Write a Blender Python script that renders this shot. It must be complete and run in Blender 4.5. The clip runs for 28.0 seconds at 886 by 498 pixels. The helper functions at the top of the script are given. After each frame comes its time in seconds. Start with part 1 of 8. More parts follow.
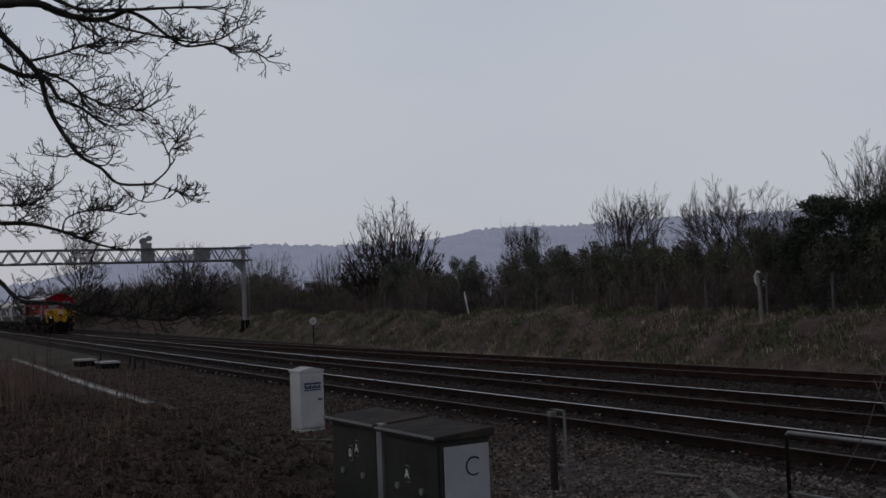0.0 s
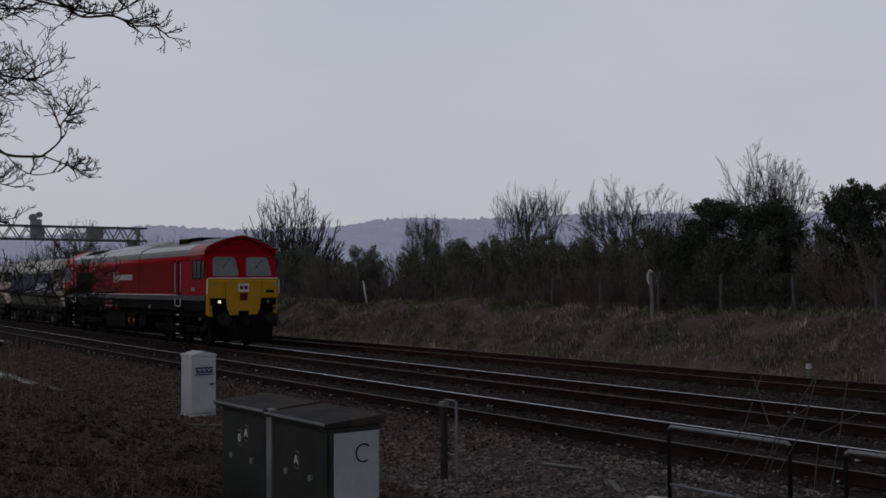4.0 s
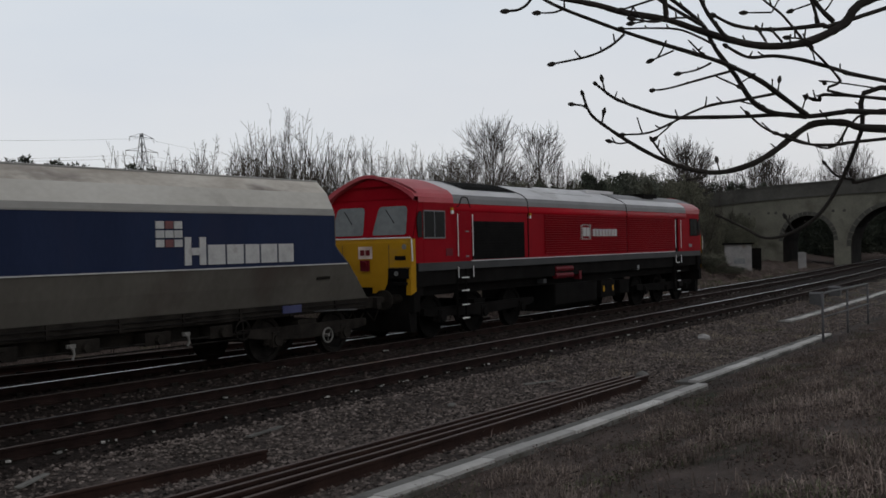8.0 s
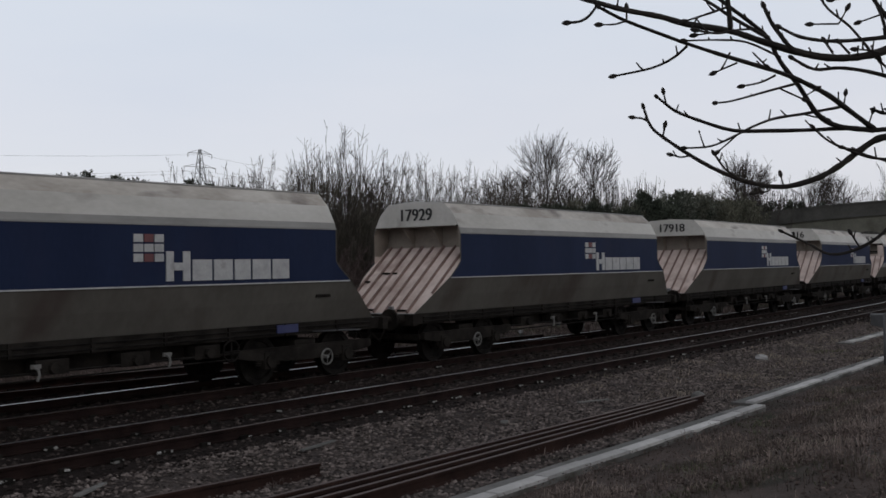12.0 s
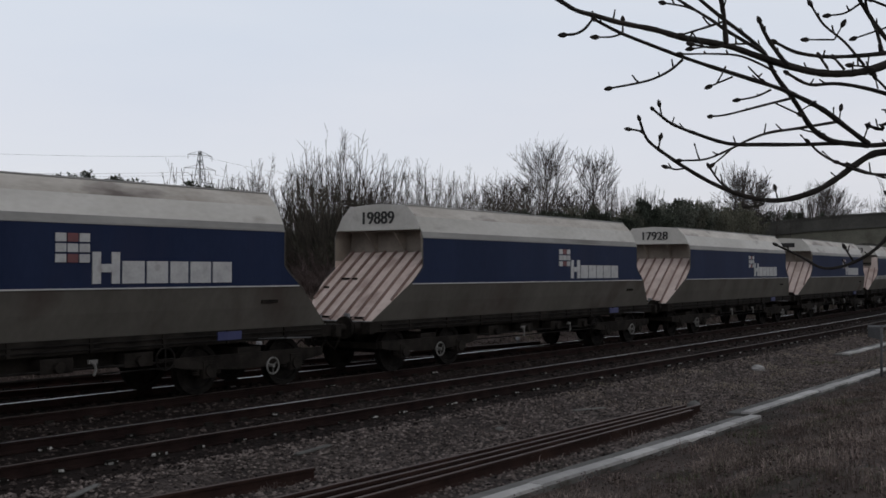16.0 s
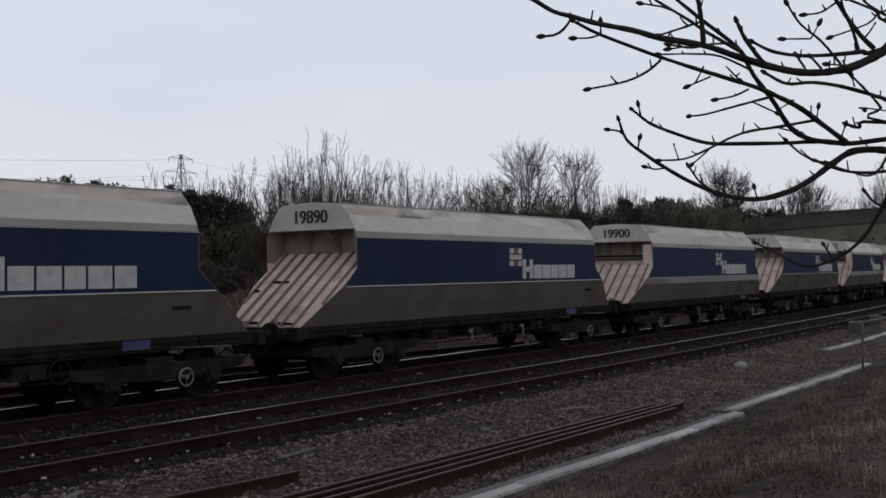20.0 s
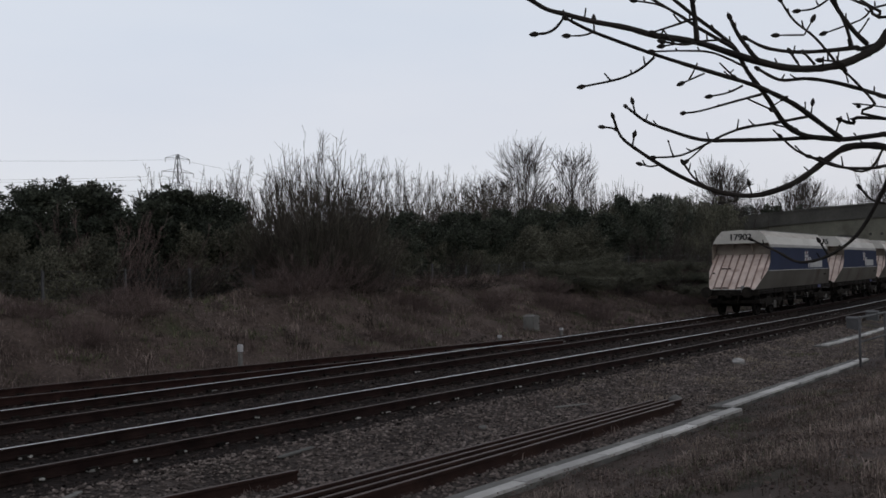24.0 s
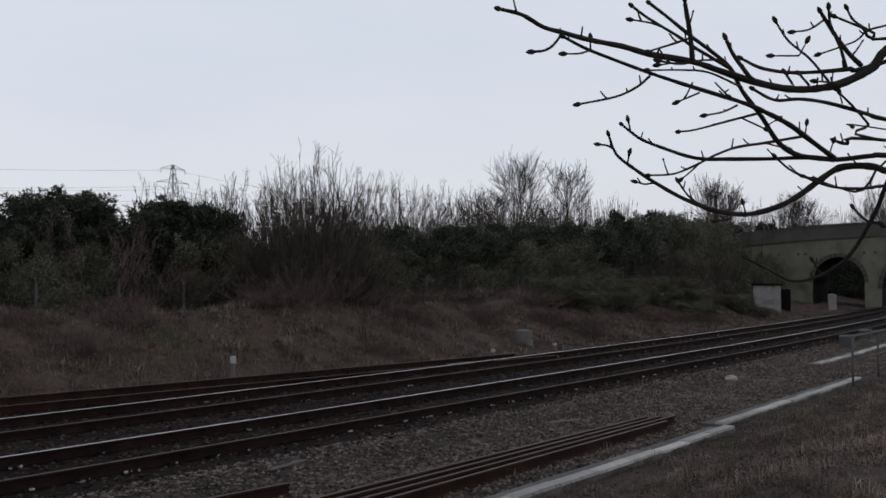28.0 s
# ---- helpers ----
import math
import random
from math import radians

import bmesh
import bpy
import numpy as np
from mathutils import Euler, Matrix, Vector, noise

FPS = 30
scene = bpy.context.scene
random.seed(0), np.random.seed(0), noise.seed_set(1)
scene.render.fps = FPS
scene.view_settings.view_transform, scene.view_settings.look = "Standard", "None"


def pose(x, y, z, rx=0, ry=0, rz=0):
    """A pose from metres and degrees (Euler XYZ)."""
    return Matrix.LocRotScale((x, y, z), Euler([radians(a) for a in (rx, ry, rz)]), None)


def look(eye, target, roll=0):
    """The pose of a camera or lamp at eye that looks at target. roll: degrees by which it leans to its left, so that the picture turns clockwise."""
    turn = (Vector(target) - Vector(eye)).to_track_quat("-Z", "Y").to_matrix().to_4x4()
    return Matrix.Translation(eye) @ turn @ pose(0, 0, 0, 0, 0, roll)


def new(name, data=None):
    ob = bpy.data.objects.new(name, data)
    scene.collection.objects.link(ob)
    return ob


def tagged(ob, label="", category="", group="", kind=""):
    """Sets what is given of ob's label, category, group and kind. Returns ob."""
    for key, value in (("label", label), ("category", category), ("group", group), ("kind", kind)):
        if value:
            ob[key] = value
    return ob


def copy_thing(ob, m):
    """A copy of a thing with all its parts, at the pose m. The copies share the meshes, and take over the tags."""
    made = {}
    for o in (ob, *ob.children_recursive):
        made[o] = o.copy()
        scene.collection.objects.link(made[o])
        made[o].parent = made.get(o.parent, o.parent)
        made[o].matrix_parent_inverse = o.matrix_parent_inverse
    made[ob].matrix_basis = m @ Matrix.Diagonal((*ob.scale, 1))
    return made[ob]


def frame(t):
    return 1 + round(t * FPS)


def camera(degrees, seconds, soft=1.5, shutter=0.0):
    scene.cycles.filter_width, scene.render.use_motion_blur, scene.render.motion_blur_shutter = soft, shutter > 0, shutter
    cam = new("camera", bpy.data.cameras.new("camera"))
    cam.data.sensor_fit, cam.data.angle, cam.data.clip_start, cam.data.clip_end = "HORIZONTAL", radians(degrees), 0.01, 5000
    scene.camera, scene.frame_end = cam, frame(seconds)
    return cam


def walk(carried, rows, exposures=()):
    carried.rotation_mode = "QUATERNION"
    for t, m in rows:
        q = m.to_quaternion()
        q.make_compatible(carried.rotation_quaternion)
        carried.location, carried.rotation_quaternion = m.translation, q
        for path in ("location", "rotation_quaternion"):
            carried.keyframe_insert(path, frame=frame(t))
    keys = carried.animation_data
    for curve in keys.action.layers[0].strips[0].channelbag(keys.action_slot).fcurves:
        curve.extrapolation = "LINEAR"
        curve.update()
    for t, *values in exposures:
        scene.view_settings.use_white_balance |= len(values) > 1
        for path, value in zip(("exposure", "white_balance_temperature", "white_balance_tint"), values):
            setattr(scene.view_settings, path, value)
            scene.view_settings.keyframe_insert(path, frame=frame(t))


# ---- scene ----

# Camera: held beside the line, 2.2 m above the rails; it pans from left to right.
# Axes: x along the railway to the right, y away from the camera, z up from the rail tops.
EYE = Vector((0, 0, 2.2))
cam = camera(46.1, 28.0, soft=1.6, shutter=0.0)


def aim(yaw, pitch, roll, dx, dy, dz):
    eye = EYE + Vector((dx, dy, dz))
    a, b = radians(yaw), radians(pitch)
    return look(eye, eye + Vector((-math.sin(a) * math.cos(b), math.cos(a) * math.cos(b), math.sin(b))), roll)


# seconds, yaw to the left, pitch, roll, and the sway in metres
PATH = [
    (0, 58.91, 2.59, -2.27, -0.008, 0.010, 0.011),
    (0.5, 58.51, 2.98, -1.93, 0.001, 0.006, 0.004),
    (1, 58.93, 3.02, -1.57, -0.004, -0.006, 0.010),
    (1.5, 59.85, 2.91, -1.44, -0.008, -0.014, 0.014),
    (1.6, 56.87, 5.31, 1.04, -0.009, -0.021, 0.000),
    (2, 56.83, 2.00, -2.30, -0.015, -0.013, -0.004),
    (2.5, 57.48, 2.08, -1.28, -0.025, -0.022, -0.003),
    (3, 57.73, 3.10, 1.00, -0.022, -0.019, -0.007),
    (3.5, 56.93, 2.30, -0.89, -0.003, 0.002, -0.007),
    (4, 53.47, 1.94, -0.32, 0.026, 0.020, -0.007),
    (4.5, 49.15, 1.81, -1.07, 0.066, 0.058, -0.008),
    (5.5, 26.00, 2.00, -0.60, 0.030, 0.030, 0.000),
    (6.5, -10.81, 2.21, -0.25, -0.011, -0.000, 0.013),
    (6.6, -16.65, 2.16, -0.28, -0.015, -0.000, 0.018),
    (7, -30.83, 2.38, -1.67, -0.025, -0.001, 0.029),
    (7.3, -39.91, 1.68, 0.73, -0.040, -0.009, 0.028),
    (7.5, -45.09, 1.69, 2.12, -0.068, -0.022, 0.012),
    (8, -55.06, -0.10, -1.32, 0.005, 0.007, 0.009),
    (8.5, -54.89, -0.09, -1.76, 0.012, 0.026, 0.000),
    (9, -53.28, -0.09, -1.64, 0.016, 0.034, -0.003),
    (9.5, -52.33, 1.01, -0.90, 0.005, 0.032, -0.004),
    (10, -52.55, 2.13, -1.45, 0.010, 0.030, 0.000),
    (10.5, -52.56, 0.34, -2.00, 0.017, 0.031, 0.002),
    (11, -52.12, 0.15, -0.05, 0.008, 0.028, -0.004),
    (11.5, -51.84, 0.29, 0.20, 0.000, 0.025, -0.005),
    (12, -52.15, 0.88, -0.80, 0.002, 0.022, -0.002),
    (12.5, -52.98, 1.23, -0.55, -0.003, 0.013, -0.001),
    (13, -51.92, 1.45, 1.25, -0.004, 0.014, -0.001),
    (13.5, -52.00, 1.32, -0.44, -0.002, 0.008, 0.006),
    (15.5, -51.93, 0.99, -0.09, 0.001, 0.007, 0.005),
    (16, -52.22, 1.17, 0.06, 0.005, 0.009, 0.007),
    (16.5, -52.26, 0.53, 0.12, -0.001, 0.003, 0.004),
    (17, -52.48, 0.43, -0.30, 0.002, 0.003, 0.005),
    (17.5, -52.59, 0.69, -0.19, 0.005, 0.006, 0.006),
    (18, -52.56, 1.17, -0.72, 0.002, 0.004, 0.008),
    (18.5, -52.40, 0.96, -0.27, 0.008, 0.006, 0.009),
    (19, -52.77, 1.12, 0.22, 0.000, 0.004, 0.005),
    (19.5, -52.75, 1.11, -0.26, 0.003, 0.002, 0.008),
    (20, -53.16, 1.21, -0.62, 0.011, 0.007, 0.011),
    (20.5, -53.20, 1.00, -0.56, 0.009, 0.004, 0.009),
    (21, -53.22, 1.07, -0.91, 0.014, 0.007, 0.013),
    (21.5, -53.27, 1.11, -0.93, 0.009, 0.003, 0.011),
    (22, -53.30, 1.19, -1.19, 0.017, 0.006, 0.014),
    (22.5, -53.37, 1.24, -1.34, 0.017, 0.005, 0.015),
    (24.5, -53.29, 1.07, -0.93, 0.015, 0.002, 0.011),
    (25, -53.38, 0.96, -1.16, 0.015, 0.001, 0.014),
    (25.5, -53.58, 1.32, -1.45, 0.011, -0.001, 0.016),
    (26, -53.37, 1.35, -1.43, 0.017, 0.001, 0.018),
    (26.5, -53.24, 1.66, -1.79, 0.011, -0.002, 0.016),
    (27, -53.72, 1.49, -1.82, 0.011, -0.001, 0.015),
    (27.5, -53.99, 1.43, -1.22, 0.012, 0.000, 0.015),
    (28, -53.61, 1.86, -0.33, 0.009, -0.001, 0.015),
]
walk(cam, [(t, aim(*row)) for t, *row in PATH],
     exposures=((0, -0.5, 6500, 10), (4.2, -0.5, 6500, 10), (6.5, -0.12, 7700, 6), (7.3, -0.08, 7500, 6), (8.4, 0.0, 6600, 9), (12.0, 0.0, 6600, 10), (28, 0.0, 6600, 10)))

# ---- sky and light: an overcast winter afternoon ----
world = bpy.data.worlds.new("overcast")
scene.world = world
world.use_nodes = True
wn, wl = world.node_tree.nodes, world.node_tree.links
wn.clear()
w_out = wn.new("ShaderNodeOutputWorld")
w_bg = wn.new("ShaderNodeBackground")
w_sky = wn.new("ShaderNodeTexSky")
w_sky.sky_type, w_sky.sun_disc = "NISHITA", False
w_sky.sun_elevation, w_sky.sun_rotation = radians(24), radians(200)
w_co = wn.new("ShaderNodeTexCoord")
w_map = wn.new("ShaderNodeMapping")
w_map.inputs["Scale"].default_value = (1.5, 1.5, 5)
w_noise = wn.new("ShaderNodeTexNoise")
w_noise.inputs["Scale"].default_value, w_noise.inputs["Detail"].default_value = 1.6, 5
w_ramp = wn.new("ShaderNodeValToRGB")
w_ramp.color_ramp.elements[0].position, w_ramp.color_ramp.elements[1].position = 0.25, 0.8
w_ramp.color_ramp.elements[0].color = (0.60, 0.645, 0.74, 1)
w_ramp.color_ramp.elements[1].color = (0.68, 0.705, 0.77, 1)
w_mul = wn.new("ShaderNodeMix")
w_mul.data_type, w_mul.blend_type = "RGBA", "MIX"
w_mul.inputs["Factor"].default_value = 0.985
w_bg.inputs["Strength"].default_value = 1.01
wl.new(w_co.outputs["Generated"], w_map.inputs["Vector"])
wl.new(w_map.outputs["Vector"], w_noise.inputs["Vector"])
wl.new(w_noise.outputs["Fac"], w_ramp.inputs["Fac"])
wl.new(w_sky.outputs["Color"], w_mul.inputs["A"])
wl.new(w_ramp.outputs["Color"], w_mul.inputs["B"])
w_sep = wn.new("ShaderNodeSeparateXYZ")
w_fall = wn.new("ShaderNodeValToRGB")
w_fall.color_ramp.interpolation = "EASE"
for at, v in ((0.12, (1.0, 0.968, 0.955)), (0.25, (1.0, 0.998, 0.985)), (0.5, (0.82, 0.82, 0.82))):
    w_fall.color_ramp.elements.new(at).color = (*v, 1)
for e in w_fall.color_ramp.elements:
    if e.position < 0.01:
        e.color = (0.94, 0.9, 0.9, 1)
    if e.position > 0.99:
        e.position, e.color = 0.85, (0.28, 0.28, 0.28, 1)
w_deck = wn.new("ShaderNodeMix")
w_deck.data_type, w_deck.blend_type = "RGBA", "MULTIPLY"
w_deck.inputs["Factor"].default_value = 1.0
wl.new(w_co.outputs["Generated"], w_sep.inputs["Vector"])
wl.new(w_sep.outputs["Z"], w_fall.inputs["Fac"])
wl.new(w_mul.outputs["Result"], w_deck.inputs["A"])
wl.new(w_fall.outputs[0], w_deck.inputs["B"])
wl.new(w_deck.outputs["Result"], w_bg.inputs["Color"])
wl.new(w_bg.outputs["Background"], w_out.inputs["Surface"])

sun_data = bpy.data.lights.new("sun", "SUN")
sun_data.energy, sun_data.angle, sun_data.color = 0.2, radians(40), (1, 0.97, 0.93)
sun_lamp = new("sun", sun_data)
sun_lamp.matrix_world = look((0, 0, 60), (25, 45, 0))


# ---- materials ----
def surf(name, a, b, rough=0.85, metal=0.0, scale=1.5, fine=30.0, bump=0.3, depth=0.01, stretch=(1, 1, 1),
         stain=None, stain_at=0.6, stain_scale=0.7, grain=0.35, per_piece=0.0, spec=0.3, per_island=0.0, vary=0.0):
    """Two colours mixed by a coarse and a fine noise, an optional third in patches, and relief from the fine one."""
    m = bpy.data.materials.new(name)
    m.use_nodes = True
    n, l = m.node_tree.nodes, m.node_tree.links
    p = n["Principled BSDF"]
    co, mp = n.new("ShaderNodeTexCoord"), n.new("ShaderNodeMapping")
    mp.inputs["Scale"].default_value = stretch
    l.new(co.outputs["Object"], mp.inputs["Vector"])
    if vary:
        # every copy has its own patches
        own, far = n.new("ShaderNodeObjectInfo"), n.new("ShaderNodeMath")
        far.operation = "MULTIPLY"
        far.inputs[1].default_value = vary
        l.new(own.outputs["Random"], far.inputs[0])
        l.new(far.outputs[0], mp.inputs["Location"])
    big, small = n.new("ShaderNodeTexNoise"), n.new("ShaderNodeTexNoise")
    big.inputs["Scale"].default_value, big.inputs["Detail"].default_value = scale, 5
    small.inputs["Scale"].default_value, small.inputs["Detail"].default_value = fine, 4
    for t in (big, small):
        l.new(mp.outputs["Vector"], t.inputs["Vector"])
    add = n.new("ShaderNodeMath")
    add.operation = "MULTIPLY_ADD"
    l.new(small.outputs["Fac"], add.inputs[0])
    add.inputs[1].default_value = grain
    l.new(big.outputs["Fac"], add.inputs[2])
    rng = n.new("ShaderNodeMapRange")
    rng.inputs["From Min"].default_value, rng.inputs["From Max"].default_value = 0.32 + grain * 0.4, 0.68 + grain * 0.6
    l.new(add.outputs[0], rng.inputs["Value"])
    mix = n.new("ShaderNodeMix")
    mix.data_type = "RGBA"
    mix.inputs["A"].default_value, mix.inputs["B"].default_value = (*a, 1), (*b, 1)
    l.new(rng.outputs[0], mix.inputs["Factor"])
    colour = mix.outputs["Result"]
    if stain:
        sn, sr = n.new("ShaderNodeTexNoise"), n.new("ShaderNodeMapRange")
        sn.inputs["Scale"].default_value, sn.inputs["Detail"].default_value = stain_scale, 8
        l.new(mp.outputs["Vector"], sn.inputs["Vector"])
        sr.inputs["From Min"].default_value, sr.inputs["From Max"].default_value = stain_at, stain_at + 0.14
        l.new(sn.outputs["Fac"], sr.inputs["Value"])
        m2 = n.new("ShaderNodeMix")
        m2.data_type = "RGBA"
        l.new(sr.outputs[0], m2.inputs["Factor"])
        l.new(colour, m2.inputs["A"])
        m2.inputs["B"].default_value = (*stain, 1)
        colour = m2.outputs["Result"]
    for amount, node, out in ((per_piece, "ShaderNodeObjectInfo", "Random"), (per_island, "ShaderNodeNewGeometry", "Random Per Island")):
        if amount:
            info, r2, m3 = n.new(node), n.new("ShaderNodeMapRange"), n.new("ShaderNodeMix")
            r2.inputs["To Min"].default_value, r2.inputs["To Max"].default_value = 1 - amount, 1 + amount
            l.new(info.outputs[out], r2.inputs["Value"])
            m3.data_type, m3.blend_type = "RGBA", "MULTIPLY"
            m3.inputs["Factor"].default_value = 1
            l.new(colour, m3.inputs["A"])
            l.new(r2.outputs[0], m3.inputs["B"])
            colour = m3.outputs["Result"]
    l.new(colour, p.inputs["Base Color"])
    p.inputs["Roughness"].default_value, p.inputs["Metallic"].default_value = rough, metal
    p.inputs["Specular IOR Level"].default_value = spec
    if bump:
        bp = n.new("ShaderNodeBump")
        bp.inputs["Strength"].default_value, bp.inputs["Distance"].default_value = bump, depth
        l.new(small.outputs["Fac"], bp.inputs["Height"])
        l.new(bp.outputs["Normal"], p.inputs["Normal"])
    return m


def glow(name, colour, strength):
    m = bpy.data.materials.new(name)
    m.use_nodes = True
    p = m.node_tree.nodes["Principled BSDF"]
    p.inputs["Base Color"].default_value = (*colour, 1)
    p.inputs["Emission Color"].default_value, p.inputs["Emission Strength"].default_value = (*colour, 1), strength
    return m


EARTH = surf("earth", (0.036, 0.028, 0.0245), (0.104, 0.081, 0.071), scale=1.9, fine=32, bump=0.8, depth=0.02, grain=0.6, stain=(0.026, 0.031, 0.0165), stain_at=0.56, stain_scale=0.7, spec=0.1)
DARK_EARTH = surf("damp_earth", (0.034, 0.029, 0.023), (0.075, 0.062, 0.05), scale=0.6, fine=12, bump=0.8, depth=0.06, stain=(0.03, 0.038, 0.02), stain_at=0.5, stain_scale=0.4, spec=0.08)
GRAVEL = surf("cess_gravel", (0.026, 0.021, 0.0195), (0.098, 0.081, 0.074), scale=1.2, fine=18, bump=1.0, depth=0.06, grain=1.3, stain=(0.04, 0.036, 0.027), stain_at=0.58, stain_scale=0.4, spec=0.1)
BALLAST = surf("ballast", (0.012, 0.0095, 0.0088), (0.034, 0.027, 0.0245), scale=1.5, fine=20, bump=1.0, depth=0.07, grain=1.1, spec=0.04)
TRACK_STONE = surf("track_stone", (0.019, 0.0148, 0.0134), (0.074, 0.06, 0.0545), scale=6, fine=40, bump=0.4, per_island=0.85, spec=0.04)
STONE = surf("ballast_stone", (0.052, 0.042, 0.038), (0.165, 0.138, 0.126), scale=5, fine=40, bump=0.4, per_island=0.85, spec=0.12)
RED_STONE = surf("red_brown_stone", (0.028, 0.02, 0.0175), (0.1, 0.075, 0.066), scale=5, fine=40, bump=0.4, per_island=0.85, spec=0.06)
DEAD_GRASS = surf("dead_grass", (0.075, 0.057, 0.051), (0.26, 0.206, 0.185), scale=1.4, fine=6, bump=0, per_island=0.45, stain=(0.036, 0.031, 0.025), stain_at=0.53, stain_scale=1.1, spec=0.1)
VERGE_GRASS = surf("verge_dead_grass", (0.085, 0.065, 0.057), (0.31, 0.25, 0.22), scale=2.4, fine=8, bump=0, per_island=0.55, stain=(0.07, 0.058, 0.046), stain_at=0.54, stain_scale=0.8, spec=0.1)
BANK_GRASS = surf("bank_grass_green", (0.135, 0.11, 0.088), (0.37, 0.31, 0.25), scale=1.2, fine=6, bump=0, per_island=0.45, stain=(0.12, 0.125, 0.07), stain_at=0.54, stain_scale=0.5, spec=0.1)
BROWN_STALK = surf("brown_stalk", (0.055, 0.042, 0.036), (0.135, 0.106, 0.09), scale=1.0, fine=6, bump=0, per_island=0.5, spec=0.1)
RED_STALK = surf("red_brown_dead_stalk", (0.062, 0.042, 0.036), (0.17, 0.118, 0.1), scale=1.3, fine=6, bump=0, per_island=0.55, spec=0.1)
BANK = surf("bank_turf", (0.048, 0.036, 0.0315), (0.125, 0.095, 0.083), scale=1.1, fine=9, bump=0.9, depth=0.12, grain=0.8, stain=(0.055, 0.063, 0.034), stain_at=0.6, stain_scale=0.3, spec=0.08)
RUST = surf("rusty_rail", (0.0105, 0.0066, 0.006), (0.026, 0.0155, 0.0135), rough=0.75, scale=3, fine=60, bump=0.4, depth=0.003, spec=0.05)
RUST_RED = surf("red_rusty_rail", (0.0155, 0.0085, 0.0075), (0.036, 0.0195, 0.0165), rough=0.8, scale=3, fine=60, bump=0.4, depth=0.003, spec=0.05)
RUST_SCRAP = surf("rusty_scrap_rail", (0.019, 0.011, 0.0095), (0.044, 0.0245, 0.0195), rough=0.8, scale=2, fine=50, bump=0.4, depth=0.004, spec=0.08)
# Paler brown strip along the scrap rails' tops, a highlight painted on.
SCRAP_HIGHLIGHT = surf("scrap_rail_highlight", (0.065, 0.046, 0.041), (0.13, 0.093, 0.081), rough=0.6, scale=2, fine=40, bump=0.3, depth=0.002, stretch=(0.3, 1, 1), spec=0.3)
RUST_HEAD = surf("dull_rail_head", (0.075, 0.06, 0.055), (0.13, 0.108, 0.1), rough=0.55, metal=0.3, scale=2, fine=40, bump=0.1, depth=0.001, stretch=(0.2, 1, 1))
STEEL = surf("polished_rail_head", (0.6, 0.59, 0.58), (0.76, 0.75, 0.74), rough=0.28, metal=1.0, scale=2, fine=50, bump=0, depth=0.001, stretch=(0.15, 1, 1))
SLEEPER = surf("tarred_sleeper", (0.014, 0.0115, 0.0105), (0.04, 0.033, 0.03), scale=3, fine=14, bump=0.6, depth=0.01, stretch=(1, 0.15, 1), per_piece=0.4, spec=0.05)
CONCRETE = surf("weathered_concrete", (0.29, 0.285, 0.275), (0.44, 0.43, 0.415), scale=2, fine=40, bump=0.35, depth=0.004, stain=(0.14, 0.135, 0.12), stain_at=0.56, stain_scale=1.5, per_piece=0.2)
LID = surf("pale_trough_lid", (0.38, 0.37, 0.355), (0.56, 0.545, 0.525), scale=2, fine=40, bump=0.35, depth=0.004, stain=(0.2, 0.19, 0.17), stain_at=0.6, stain_scale=1.5, per_piece=0.25)
TROUGH = surf("dirty_trough_concrete", (0.1, 0.097, 0.09), (0.17, 0.165, 0.155), scale=2, fine=30, bump=0.4, depth=0.005, stain=(0.06, 0.056, 0.045), stain_at=0.52, stain_scale=1.2, per_piece=0.3)
BRAMBLE = surf("bramble_stems", (0.07, 0.05, 0.046), (0.145, 0.108, 0.1), rough=0.95, scale=1, fine=10, bump=0, per_island=0.4)
CLIP = surf("pale_rail_clip", (0.12, 0.114, 0.106), (0.4, 0.388, 0.37), scale=25, fine=60, bump=0, per_island=0.6)
RED = surf("loco_red", (0.2, 0.0022, 0.0075), (0.25, 0.004, 0.011), rough=0.5, scale=0.8, fine=25, bump=0.03, depth=0.002, stain=(0.24, 0.006, 0.011), stain_at=0.6, spec=0.03)
# Front cab roof: red paled in its colour to carry the sky's sheen.
RED_SHEEN = surf("loco_red_sheen", (0.3, 0.03, 0.036), (0.37, 0.06, 0.066), rough=0.38, scale=0.8, fine=25, bump=0.03, depth=0.002, stain=(0.28, 0.05, 0.05), stain_at=0.55, spec=0.3)
# Body red brightened in its colour: the sky highlight along the top edge.
RED_SKYLIT = surf("loco_red_skylit", (0.3, 0.004, 0.012), (0.36, 0.007, 0.017), rough=0.45, scale=0.8, fine=25, bump=0.02, depth=0.002, stain=(0.33, 0.008, 0.015), stain_at=0.6, spec=0.08)
# Fins take a lighter copy of the body red, with their sky highlights in it.
FIN_RED = surf("loco_fin_red_sheen", (0.235, 0.009, 0.015), (0.29, 0.016, 0.022), rough=0.5, scale=0.8, fine=25, bump=0.03, depth=0.002, spec=0.06)
# Rear cab roof and visor: pinker still, the sky sheen again painted in.
CAB_ROOF = surf("loco_red_pink_sheen", (0.4, 0.06, 0.075), (0.5, 0.11, 0.125), rough=0.5, scale=0.8, fine=25, bump=0.03, depth=0.002, stain=(0.38, 0.09, 0.095), stain_at=0.55, spec=0.2)
YELLOW = surf("warning_yellow", (0.32, 0.168, 0.009), (0.4, 0.215, 0.013), rough=0.45, scale=2, fine=25, bump=0.03, depth=0.002, stain=(0.3, 0.17, 0.03), stain_at=0.6, stain_scale=2, spec=0.08)
LOCO_GREY = surf("loco_dark_grey", (0.12, 0.12, 0.125), (0.17, 0.17, 0.175), rough=0.5, scale=1, fine=20, bump=0.03, depth=0.002)
